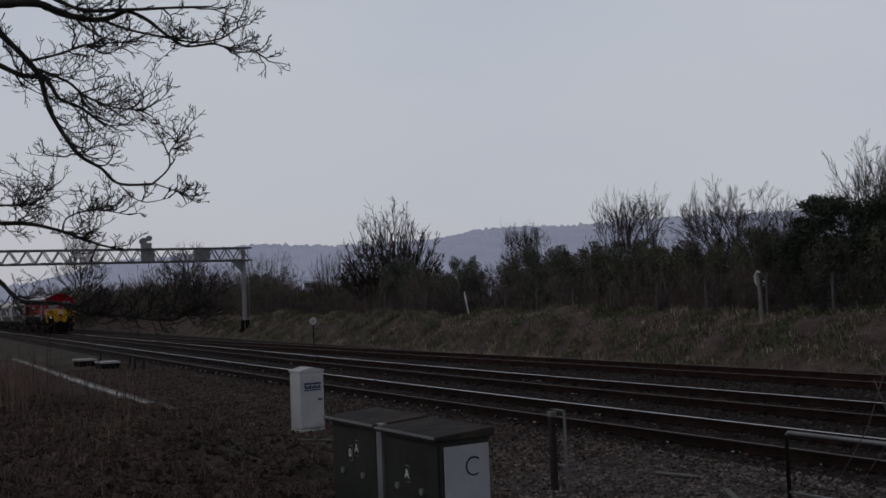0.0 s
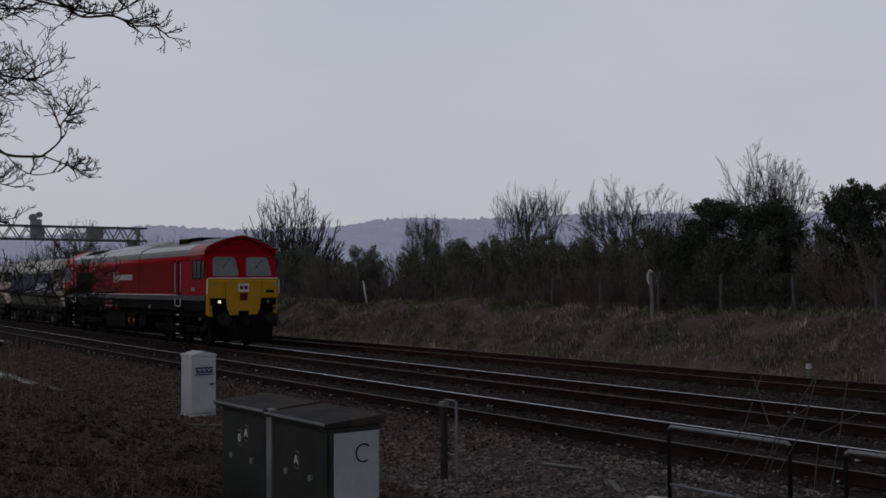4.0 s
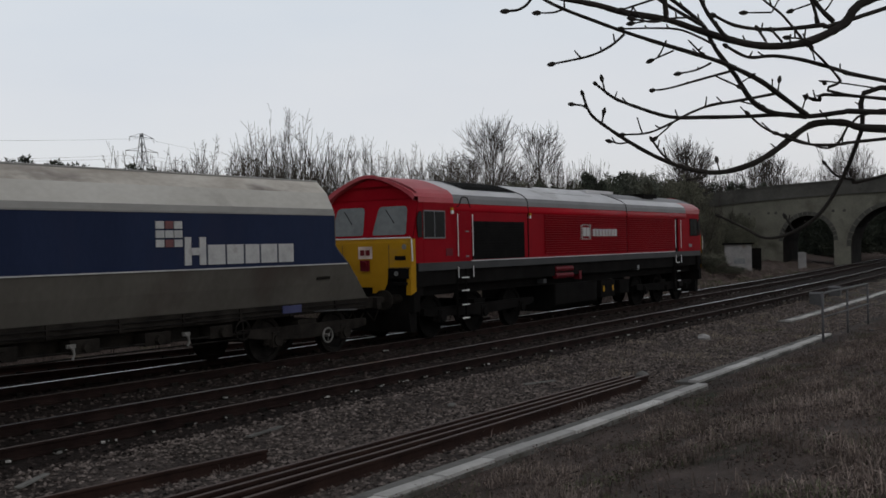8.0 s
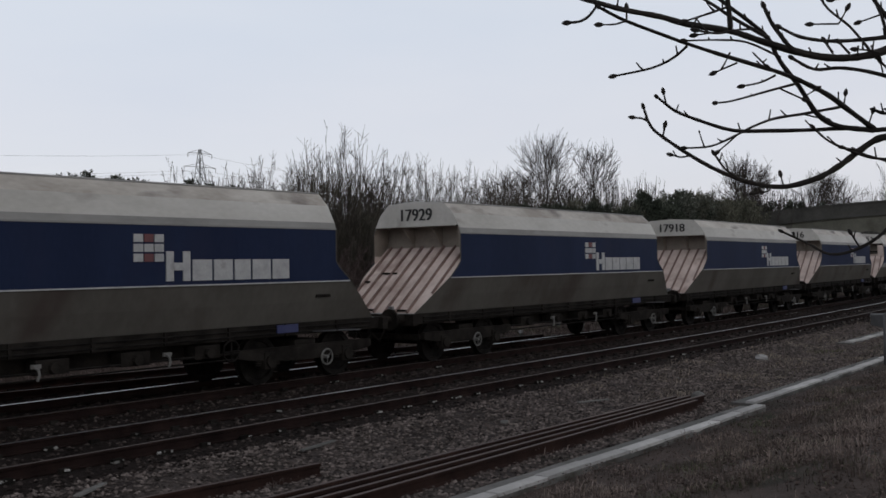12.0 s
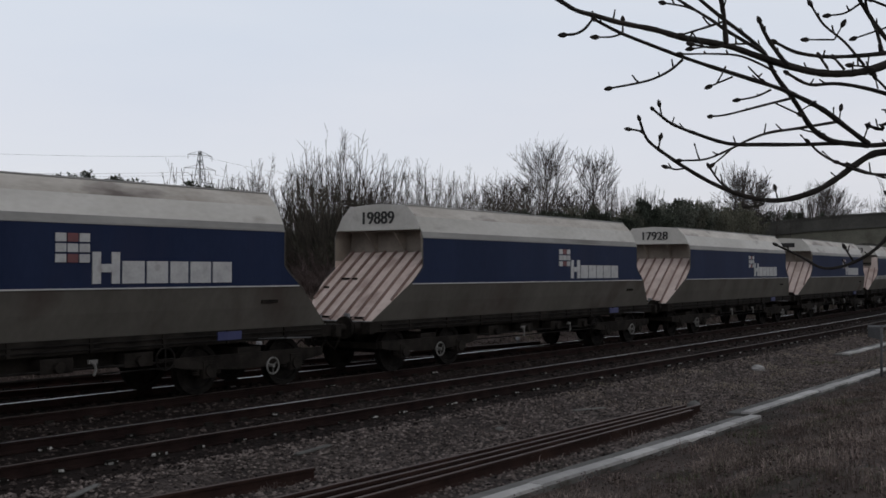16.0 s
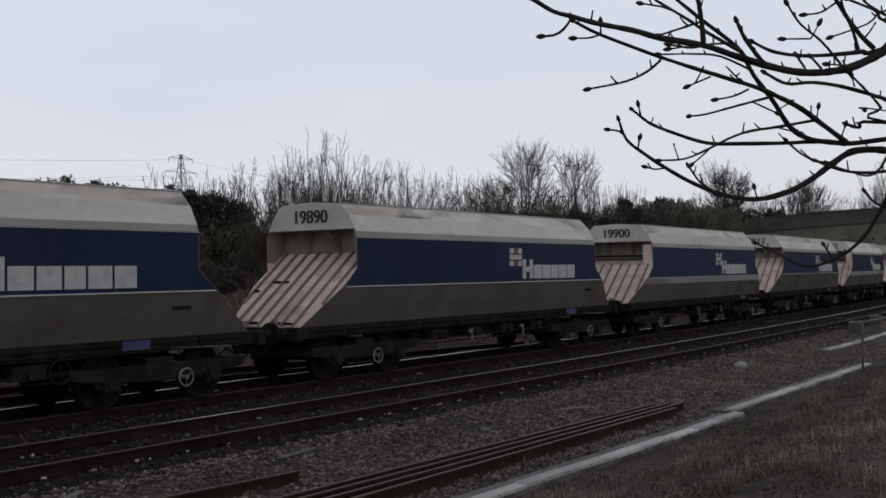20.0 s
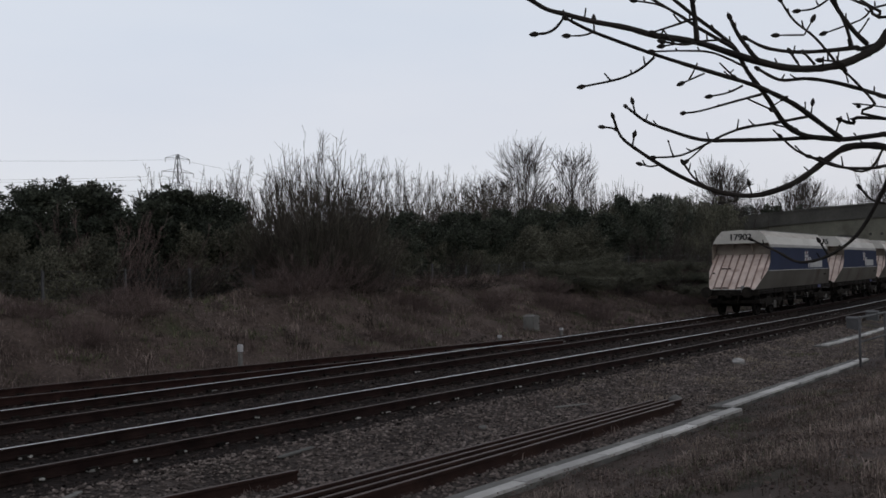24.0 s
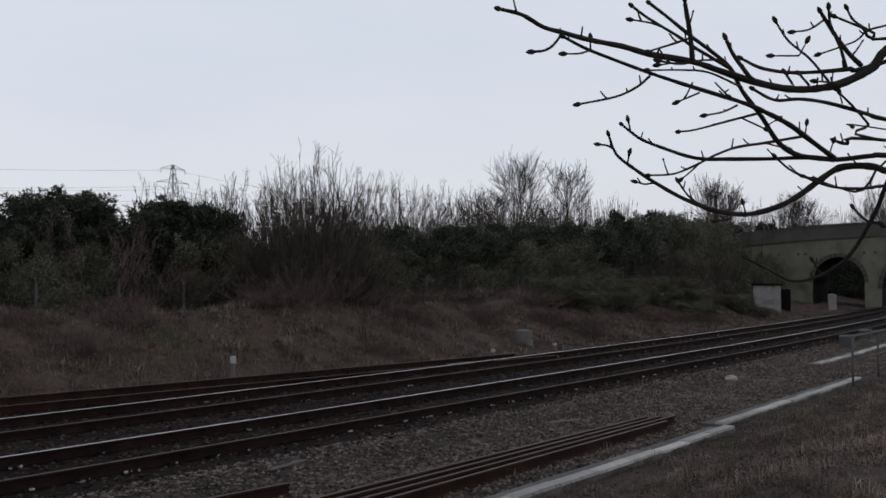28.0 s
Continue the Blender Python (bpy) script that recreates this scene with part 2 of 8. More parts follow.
LOCO_SILVER = surf("loco_pale_roof", (0.46, 0.46, 0.475), (0.62, 0.62, 0.635), rough=0.5, scale=0.8, fine=20, bump=0.05, depth=0.002, stain=(0.32, 0.31, 0.31), stain_at=0.6)
BLACK = surf("sooty_black", (0.0048, 0.0045, 0.0043), (0.0105, 0.0098, 0.0094), rough=0.85, spec=0.03, scale=2, fine=20, bump=0.3, depth=0.005)
SOLEBAR = surf("loco_sole_bar_grey", (0.02, 0.021, 0.022), (0.036, 0.037, 0.038), rough=0.6, scale=1, fine=20, bump=0.05, depth=0.002, stain=(0.03, 0.028, 0.026), stain_at=0.55)
CHORD = surf("gantry_dull_chord", (0.055, 0.055, 0.057), (0.1, 0.1, 0.103), rough=0.7, scale=2, fine=20, bump=0.1, depth=0.003)
GRILLE = surf("black_grille", (0.004, 0.004, 0.004), (0.009, 0.009, 0.009), rough=0.8, spec=0.05, scale=4, fine=80, bump=0.5, depth=0.01)
WHITE = surf("white_paint", (0.62, 0.62, 0.61), (0.76, 0.76, 0.75), rough=0.5, scale=2, fine=30, bump=0.03, depth=0.002)
WAGON_WHITE = surf("wagon_dirty_white", (0.4, 0.385, 0.35), (0.56, 0.545, 0.51), rough=0.6, scale=0.8, fine=12, bump=0.06, depth=0.004, stain=(0.27, 0.245, 0.22), stain_at=0.6, stain_scale=1.6, stretch=(0.5, 1, 1), per_piece=0.1, vary=40)
WAGON_ROOF = surf("wagon_soiled_roof", (0.36, 0.325, 0.285), (0.6, 0.57, 0.52), rough=0.65, scale=1.6, fine=14, bump=0.08, depth=0.004, stain=(0.15, 0.125, 0.115), stain_at=0.545, stain_scale=1.3, stretch=(0.42, 1, 1), per_piece=0.12, vary=40)
WAGON_STRIP = surf("wagon_white_shade_grey", (0.2, 0.195, 0.185), (0.3, 0.295, 0.28), rough=0.7, scale=1, fine=12, bump=0.05, depth=0.003, stain=(0.14, 0.13, 0.12), stain_at=0.58, stretch=(0.4, 1, 1), vary=40)
WAGON_LETTER = surf("worn_livery_white", (0.3, 0.3, 0.3), (0.46, 0.46, 0.455), rough=0.6, scale=3, fine=20, bump=0, stain=(0.24, 0.235, 0.225), stain_at=0.56, stain_scale=3)
EMBLEM_RED = surf("faded_emblem_red", (0.1, 0.04, 0.042), (0.16, 0.064, 0.066), rough=0.6, scale=3, fine=20, bump=0)
WAGON_BLUE = surf("wagon_blue", (0.0115, 0.0175, 0.043), (0.0175, 0.026, 0.06), rough=0.5, scale=0.9, fine=14, bump=0.03, depth=0.003, stain=(0.019, 0.024, 0.052), stain_at=0.55, stretch=(1, 1, 0.35), spec=0.05)
WAGON_GRIME = surf("wagon_grimy_lower_side", (0.076, 0.07, 0.061), (0.112, 0.105, 0.092), rough=0.8, scale=0.8, fine=10, bump=0.1, depth=0.004, stain=(0.066, 0.054, 0.047), stain_at=0.56, stretch=(1, 1, 0.6), spec=0.1, vary=40)
WAGON_BAND = surf("wagon_pale_grime_band", (0.22, 0.216, 0.21), (0.31, 0.305, 0.296), rough=0.8, scale=0.8, fine=10, bump=0.08, depth=0.004, stain=(0.15, 0.14, 0.132), stain_at=0.55, stretch=(0.5, 1, 1), vary=40)
WAGON_PINK = surf("hopper_end_dusty_pink", (0.48, 0.385, 0.34), (0.68, 0.575, 0.525), rough=0.8, scale=2.2, fine=16, bump=0.1, depth=0.005, stain=(0.4, 0.31, 0.275), stain_at=0.53, stain_scale=1.6, vary=40)
RIB_DARK = surf("hopper_rib_shade_brown", (0.16, 0.108, 0.096), (0.24, 0.175, 0.155), rough=0.85, scale=3, fine=20, bump=0.1)
BROWN = surf("hopper_recess_shade_brown", (0.17, 0.145, 0.122), (0.27, 0.235, 0.2), rough=0.85, scale=2, fine=14, bump=0.1, vary=40)
UNDER = surf("underframe_brake_dust", (0.0085, 0.0076, 0.0068), (0.028, 0.0245, 0.0215), rough=0.9, spec=0.04, scale=3, fine=25, bump=0.3, depth=0.005)
WHEEL = surf("wheel_steel", (0.007, 0.0062, 0.0058), (0.02, 0.0178, 0.0162), rough=0.75, spec=0.05, metal=0.0, scale=5, fine=30, bump=0.2, depth=0.003)
AIR_RED = surf("red_reservoir", (0.085, 0.006, 0.011), (0.125, 0.01, 0.016), rough=0.5, scale=3, fine=20, bump=0.05, spec=0.1)
LETTER = surf("livery_white", (0.55, 0.55, 0.55), (0.68, 0.68, 0.68), rough=0.55, scale=2, fine=20, bump=0)
DIGIT = surf("black_digit", (0.02, 0.02, 0.02), (0.035, 0.035, 0.035), rough=0.7, bump=0)
BARK = surf("dark_bark", (0.012, 0.010, 0.009), (0.035, 0.03, 0.026), rough=0.9, scale=8, fine=60, bump=0.6, depth=0.004)
TWIG = surf("bare_twigs", (0.027, 0.022, 0.0195), (0.06, 0.049, 0.0435), rough=0.95, scale=1, fine=10, bump=0, per_island=0.35)
TWIG_PALE = surf("pale_osier_twigs", (0.04, 0.0345, 0.028), (0.09, 0.078, 0.063), rough=0.95, scale=0.6, fine=8, bump=0, per_island=0.45)
LEAF = surf("dark_evergreen_leaf", (0.021, 0.0275, 0.0205), (0.07, 0.079, 0.058), rough=0.75, scale=0.8, fine=5, bump=0, per_island=0.6, spec=0.2)
# Evergreen leaf greyed and paled in its colour, as haze would.
LEAF_HAZED = surf("hazed_evergreen_leaf", (0.05, 0.055, 0.045), (0.135, 0.142, 0.112), rough=0.75, scale=0.8, fine=5, bump=0, per_island=0.6, spec=0.2)
VERGE_GREEN = surf("low_winter_green", (0.052, 0.056, 0.032), (0.15, 0.156, 0.096), scale=2.0, fine=8, bump=0, per_island=0.5, spec=0.1)
IVY = surf("dull_green_scrub", (0.058, 0.059, 0.045), (0.145, 0.142, 0.105), rough=0.85, scale=0.6, fine=5, bump=0, per_island=0.5, spec=0.2)
POST = surf("fence_post", (0.1, 0.097, 0.092), (0.18, 0.175, 0.165), scale=3, fine=30, bump=0.3, depth=0.004)
WIRE = surf("dull_wire", (0.05, 0.05, 0.05), (0.09, 0.09, 0.088), rough=0.6, metal=0.6, bump=0)
GALV = surf("galvanised_steel", (0.13, 0.133, 0.137), (0.22, 0.225, 0.23), rough=0.55, metal=0.4, scale=3, fine=30, bump=0.08, depth=0.002)
GANTRY_GREY = surf("gantry_grey_paint", (0.15, 0.15, 0.157), (0.24, 0.24, 0.25), rough=0.7, scale=2, fine=20, bump=0.1, depth=0.003)
CABINET_WHITE = surf("cabinet_off_white", (0.34, 0.34, 0.35), (0.44, 0.44, 0.45), rough=0.6, scale=1.5, fine=18, bump=0.05, depth=0.003, stain=(0.24, 0.23, 0.22), stain_at=0.58, stain_scale=1.4)
CABINET_DARK = surf("cabinet_olive_grey", (0.019, 0.0195, 0.0172), (0.034, 0.0348, 0.031), rough=0.7, scale=2, fine=20, bump=0.1, depth=0.003, stain=(0.035, 0.03, 0.025), stain_at=0.55, stain_scale=2, spec=0.1)
CABINET_LID = surf("weathered_lid", (0.013, 0.012, 0.011), (0.038, 0.034, 0.031), rough=0.8, scale=3, fine=25, bump=0.2, depth=0.003, stain=(0.05, 0.033, 0.025), stain_at=0.52, stain_scale=3, spec=0.1)
CABINET_PALE = surf("cabinet_pale_side", (0.26, 0.265, 0.285), (0.34, 0.345, 0.365), rough=0.7, scale=1.5, fine=18, bump=0.06, depth=0.003, stain=(0.2, 0.2, 0.21), stain_at=0.56, stain_scale=1.3)
BLUE_PRINT = surf("blue_print", (0.025, 0.03, 0.09), (0.04, 0.045, 0.11), rough=0.6, bump=0)
HUT_RENDER = surf("stained_hut_render", (0.17, 0.165, 0.165), (0.29, 0.28, 0.275), rough=0.85, scale=1.2, fine=14, bump=0.2, depth=0.01, stain=(0.13, 0.09, 0.065), stain_at=0.56, stain_scale=1.3)
MASONRY = surf("bridge_render", (0.11, 0.108, 0.088), (0.19, 0.184, 0.152), rough=0.95, scale=0.5, fine=6, bump=0.5, depth=0.03, stain=(0.075, 0.074, 0.058), stain_at=0.54, stain_scale=0.35, spec=0.1)
MASONRY_DARK = surf("bridge_parapet_stone", (0.048, 0.047, 0.042), (0.092, 0.089, 0.08), rough=0.95, scale=0.6, fine=6, bump=0.4, depth=0.03)
# Arch barrel brick, with the deep shade inside put into the colour.
ARCH_SHADE = surf("arch_shade_brick", (0.014, 0.013, 0.012), (0.034, 0.031, 0.028), rough=0.95, scale=0.7, fine=8, bump=0.4, depth=0.02, spec=0.05)
GLASS = surf("grey_cab_glass", (0.09, 0.099, 0.102), (0.145, 0.157, 0.16), rough=0.18, scale=1, fine=8, bump=0, spec=0.22)
DARK_GLASS = surf("dark_side_glass", (0.005, 0.006, 0.006), (0.01, 0.0112, 0.0112), rough=0.25, scale=1, fine=8, bump=0, spec=0.06)
FIELD = surf("rough_field", (0.05, 0.045, 0.028), (0.09, 0.082, 0.05), scale=0.05, fine=1.5, bump=0.5, depth=0.1)
HILL = surf("wooded_hill_haze_backdrop", (0.05, 0.055, 0.075), (0.1, 0.105, 0.13), scale=0.012, fine=0.09, bump=0, stain=(0.3, 0.3, 0.33), stain_at=0.66, stain_scale=0.09)
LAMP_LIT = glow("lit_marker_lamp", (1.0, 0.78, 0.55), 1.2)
# The hills' haze is put into their blue colour and this glow.
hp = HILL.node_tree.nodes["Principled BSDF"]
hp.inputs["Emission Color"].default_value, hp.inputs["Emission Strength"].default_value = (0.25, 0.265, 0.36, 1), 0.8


# ---- building helpers ----
class Geo:
    """Vertices and faces of one mesh, added piece by piece."""

    def __init__(self):
        self.v, self.f, self.m = [], [], []

    def put(self, verts, faces, mat=0):
        k = len(self.v)
        self.v += [tuple(p) for p in verts]
        self.f += [tuple(i + k for i in f) for f in faces]
        self.m += [mat] * len(faces)
        return self

    def box(self, x0, x1, y0, y1, z0, z1, mat=0):
        return self.put([(x, y, z) for z in (z0, z1) for y in (y0, y1) for x in (x0, x1)],
                        [(0, 2, 3, 1), (4, 5, 7, 6), (0, 1, 5, 4), (2, 6, 7, 3), (0, 4, 6, 2), (1, 3, 7, 5)], mat)

    def tube(self, pts, radii, n=6, caps=True, mat=0):
        pts = [Vector(p) for p in pts]
        verts, faces = [], []
        side = None
        for i, p in enumerate(pts):
            d = (pts[min(i + 1, len(pts) - 1)] - pts[max(i - 1, 0)])
            d = d.normalized() if d.length > 1e-9 else Vector((0, 0, 1))
            if side is None:
                side = d.orthogonal().normalized()
            side = (side - d * side.dot(d))
            side = side.normalized() if side.length > 1e-6 else d.orthogonal().normalized()
            other = d.cross(side)
            r = radii[i] if hasattr(radii, "__len__") else radii
            for j in range(n):
                a = 2 * math.pi * j / n
                verts.append(p + (side * math.cos(a) + other * math.sin(a)) * r)
        for i in range(len(pts) - 1):
            for j in range(n):
                a, b = i * n + j, i * n + (j + 1) % n
                faces.append((a, b, b + n, a + n))
        if caps:
            faces.append(tuple(range(n - 1, -1, -1)))
            faces.append(tuple(range((len(pts) - 1) * n, len(pts) * n)))
        return self.put(verts, faces, mat)

    def cyl(self, a, b, r, n=12, r2=None, mat=0):
        return self.tube([a, b], [r, r if r2 is None else r2], n, True, mat)

    def prism(self, profile, x0, x1, axis="x", mat=0):
        """A closed outline of (p, q) pushed from x0 to x1 along an axis."""
        n = len(profile)
        at = {"x": lambda s, p, q: (s, p, q), "y": lambda s, p, q: (p, s, q), "z": lambda s, p, q: (p, q, s)}[axis]
        verts = [at(s, p, q) for s in (x0, x1) for p, q in profile]
        faces = [(i, (i + 1) % n, (i + 1) % n + n, i + n) for i in range(n)]
        faces += [tuple(range(n - 1, -1, -1)), tuple(range(n, 2 * n))]
        return self.put(verts, faces, mat)

    def mesh(self, name, *mats, smooth=False):
        me = bpy.data.meshes.new(name)
        me.from_pydata(self.v, [], self.f)
        for m in mats:
            me.materials.append(m)
        if len(mats) > 1:
            me.polygons.foreach_set("material_index", self.m)
        if smooth:
            me.polygons.foreach_set("use_smooth", [True] * len(me.polygons))
        bm = bmesh.new()
        bm.from_mesh(me)
        bmesh.ops.recalc_face_normals(bm, faces=bm.faces)
        bm.to_mesh(me)
        bm.free()
        me.update()
        return me


def raw_mesh(name, verts, faces, mat):
    me = bpy.data.meshes.new(name)
    me.from_pydata(verts, [], faces)
    me.materials.append(mat)
    me.update()
    return me


def part(name, geo, mat, parent=None, label="", bevel=0.0, smooth=False, at=None):
    """Links a Geo or a mesh as one object under its thing."""
    mats = mat if isinstance(mat, (tuple, list)) else (mat,)
    me = geo.mesh(name, *mats, smooth=smooth) if isinstance(geo, Geo) else geo
    ob = new(name, me)
    ob.parent = parent
    if at is not None:
        ob.matrix_basis = at
    if label:
        ob["label"] = label
    if bevel:
        b = ob.modifiers.new("edge", "BEVEL")
        b.width, b.segments, b.limit_method, b.angle_limit = bevel, 2, "ANGLE", radians(35)
    return ob


def thing(name, at, label, category, group="", kind=""):
    ob = new(name)
    ob.empty_display_size = 0.2
    ob.matrix_basis = at
    return tagged(ob, label, category, group, kind)


def words(text, size, mat, name="lettering", depth=0.004, bold=0.0):
    """Flat writing with the built-in font, centred at the origin in its xz plane and facing -y."""
    cu = bpy.data.curves.new(name, "FONT")
    cu.body, cu.size, cu.extrude, cu.align_x, cu.align_y = text, size, depth, "CENTER", "CENTER"
    ob = bpy.data.objects.new(name, cu)
    scene.collection.objects.link(ob)
    me = bpy.data.meshes.new_from_object(ob.evaluated_get(bpy.context.evaluated_depsgraph_get()))
    bpy.data.objects.remove(ob)
    if bold:
        # thicker strokes: the same outline laid side by side
        vs, fs = [v.co.copy() for v in me.vertices], [tuple(p.vertices) for p in me.polygons]
        n = len(vs)
        thick = bpy.data.meshes.new(name)
        thick.from_pydata([v + Vector((dx, 0, dz)) for dx, dz in ((-bold, 0), (0, 0.0005), (bold, 0.001)) for v in vs], [], [tuple(i + n * k for i in f) for k in range(3) for f in fs])
        me = thick
    me.transform(Matrix.Rotation(radians(90), 4, "X"))
    me.materials.clear()
    me.materials.append(mat)
    return me


CURVE = 0.000722


def bend(x):
    """How far the railway swings away from the camera's side at x."""
    if x < -40:
        return CURVE * 1600 + 2 * CURVE * 40 * (-40 - x)
    if x > 75:
        return CURVE * 5625 + 2 * CURVE * 75 * (x - 75)
    return CURVE * x * x


def slope(x):
    return 2 * CURVE * max(-40, min(75, x))


def along(x, d, z=0.0, turn=0.0):
    """A pose beside the railway: x metres along, d metres from the camera's side, turned with the line."""
    return Matrix.Translation((x, d + bend(x), z)) @ Matrix.Rotation(math.atan(slope(x)) + radians(turn), 4, "Z")


# ---- the ground: one sheet from the verge over the track bed and the bank to the fields ----
def smooth(a, b, x):
    t = max(0.0, min(1.0, (x - a) / (b - a)))
    return t * t * (3 - 2 * t)


def bank_foot(x):
    """Where the far bank begins, beyond the farther line."""
    y = 20.75 - 0.115 * 7 * math.log1p(math.exp(min(40, (x + 4) / 7)))
    return max(17.9, y - bend(x) + 1.75) if x > -40 else 22.0


def ground_z(x, d):
    n = noise.noise(Vector((x * 0.25, d * 0.25, 3.1)))
    f = noise.noise(Vector((x * 0.9, d * 0.9, 7.7)))
    near = 0.55 - 0.85 * smooth(2.2, 6.0, d)
    z = near + (0.10 * n + 0.05 * f) * (1 - smooth(5.6, 6.6, d))
    heap = 0.3 * smooth(-30, -20, x) * (1 - smooth(-12, -8.5, x)) * smooth(2.0, 4.0, d) * (1 - smooth(5.4, 7.2, d))
    z += heap * (0.8 + 0.5 * n + 0.7 * f + 0.45 * noise.noise(Vector((x * 2.7, d * 2.7, 8.8))))
    foot = bank_foot(x)
    z += 0.13 * smooth(9.2, 10.0, d) * (1 - smooth(foot - 0.2, foot + 0.6, d)) - 0.04 * (smooth(16.9, 17.2, d) - smooth(21.0, 21.4, d))
    crest = 1.5 + 0.25 * smooth(-10, 20, x) + 0.35 * smooth(40, 58, x) - 1.75 * smooth(60, 72, x) + 0.25 * n
    h = noise.noise(Vector((x * 2.1, d * 2.1, 5.2)))
    z += (crest + 0.1) * smooth(foot, 25.6, d) + (0.22 * n + 0.22 * f + 0.14 * h) * smooth(foot + 0.2, foot + 1.6, d)
    z -= 0.35 * smooth(25.8, 28.0, d)
    return z


def spaced(stops):
    out = []
    for (a, step), (b, _) in zip(stops, stops[1:]):
        out += list(np.arange(a, b - step * 0.3, step))
    return out + [stops[-1][0]]


XS = spaced([(-2500, 600), (-700, 100), (-200, 12), (-90, 1.2), (-31, 0.3), (-8, 0.5), (60, 1.2), (110, 12), (200, 100), (700, 600), (2500, 0)])
DS = spaced([(-900, 300), (-300, 60), (-60, 8), (-4, 1.0), (2, 0.3), (9, 0.2), (10.4, 0.5), (21, 0.25), (28, 1.0), (40, 6), (100, 50), (400, 300), (2800, 0)])
gv, gf, gm = [], [], []
for d in DS:
    for x in XS:
        b = bend(max(-200, min(200, x)))
        gv.append((x, d + b, ground_z(x, d)))
nx = len(XS)
for j in range(len(DS) - 1):
    for i in range(nx - 1):
        k = j * nx + i
        gf.append((k, k + 1, k + 1 + nx, k + nx))
        d, x = (DS[j] + DS[j + 1]) / 2, (XS[i] + XS[i + 1]) / 2
        w = 0.45 * noise.noise(Vector((x * 0.5, d * 0.5, 1.3)))
        gm.append(0 if d + w < 6.4 else 5 if d < 9.9 and x + 10 * w + (d - 6.4) * 2 < -12 else 1 if d < 10.2 else 2 if d < bank_foot(x) + 0.2 * w else 3 if d < 30 else 4)
gme = bpy.data.meshes.new("ground")
gme.from_pydata(gv, [], gf)
for m in (EARTH, GRAVEL, BALLAST, BANK, FIELD, DARK_EARTH):
    gme.materials.append(m)
gme.polygons.foreach_set("material_index", gm)
gme.polygons.foreach_set("use_smooth", [True] * len(gf))
ground = tagged(new("ground", gme), "lineside ground of gravel, dark ballast and rough winter grass", "ground", kind="structure")


# ---- loose stones on the cess and along the sleeper ends ----
def scatter(count, x0, x1, d0, d1, size0, size1, seed, flat=0.6):
    r = np.random.RandomState(seed)
    xs, ds, ss = r.uniform(x0, x1, count), r.uniform(d0, d1, count), r.uniform(size0, size1, count)
    jit = r.uniform(0.6, 1.25, (count, 6))
    turn = r.uniform(0, 6.28, count)
    verts, faces = [], []
    for i in range(count):
        x, s, j = xs[i], ss[i], jit[i]
        y, z = ds[i] + bend(x), ground_z(x, ds[i]) + s * 0.15
        c, q = math.cos(turn[i]) * s, math.sin(turn[i]) * s
        k = len(verts)
        verts += [(x + c * j[0], y + q * j[0], z), (x - q * j[1], y + c * j[1], z), (x - c * j[2], y - q * j[2], z + 0.1 * s),
                  (x + q * j[3], y - c * j[3], z), (x + 0.2 * c, y + 0.2 * q, z + s * flat * j[4]), (x, y, z - s * 0.5)]
        faces += [(k, k + 1, k + 4), (k + 1, k + 2, k + 4), (k + 2, k + 3, k + 4), (k + 3, k, k + 4),
                  (k + 1, k, k + 5), (k + 2, k + 1, k + 5), (k + 3, k + 2, k + 5), (k, k + 3, k + 5)]
    return verts, faces


tagged(new("cess_stones", raw_mesh("cess_stones", *scatter(62000, -14, 40, 6.8, 10.4, 0.014, 0.042, 5), STONE)), "scattered grey ballast stones on the cess", "stones", kind="stuff")
tagged(new("cess_stones", raw_mesh("cess_stones", *scatter(30000, -46, -12, 6.6, 10.6, 0.016, 0.05, 8), RED_STONE)), "scattered red-brown stones on the cess", "stones", kind="stuff")
tagged(new("track_stones", raw_mesh("track_stones", *scatter(64000, -32, 50, 10.0, 19.5, 0.016, 0.046, 6), TRACK_STONE)), "dark ballast stones between the sleepers", "ballast", kind="stuff")


# ---- railway tracks ----
RAIL_X = [x for x in range(-160, 181, 4)]
HEAD = 0.035
FOOT = 0.07


def far_line(x):
    """How far the farther line's middle stands from the camera's side: straight at first, then closing in on the middle line."""
    y = 20.75 - 0.115 * 7 * math.log1p(math.exp(min(40, (x + 4) / 7)))
    return max(y - bend(x), 15.45)


def rail_geo(d, shiny, xs=RAIL_X, base=0.0, line=None):
    """One rail along the line: foot, web and head, with the running band on top as its own material."""
    out = [(-FOOT, -0.16), (FOOT, -0.16), (FOOT, -0.145), (0.012, -0.125), (0.012, -0.045), (HEAD, -0.036), (HEAD, -0.016),
           (HEAD - 0.006, -0.006), (HEAD - 0.018, -0.0012), (0.0, 0.0), (-HEAD + 0.018, -0.0012), (-HEAD + 0.006, -0.006), (-HEAD, -0.016), (-HEAD, -0.036), (-0.012, -0.045), (-0.012, -0.125), (-FOOT, -0.145)]
    g, n = Geo(), len(out)
    verts = [(x, d + p + bend(x) + (line(x) if line else 0), q + base) for x in xs for p, q in out]
    side, top = [], []
    for i in range(len(xs) - 1):
        for j in range(n):
            a, b = i * n + j, i * n + (j + 1) % n
            (top if 9 <= j <= 10 else side).append((a, b, b + n, a + n))
    g.put(verts, side, 0)
    k = len(g.f)
    g.f += top
    g.m += [1] * len(top)
    g.f += [tuple(range(n - 1, -1, -1)), tuple(range((len(xs) - 1) * n, len(xs) * n))]
    g.m += [0, 0]
    return g


sleeper_geo = Geo().box(-0.125, 0.125, -1.3, 1.3, -0.1, 0.0)
SLEEPER_ME = sleeper_geo.mesh("sleeper", SLEEPER)
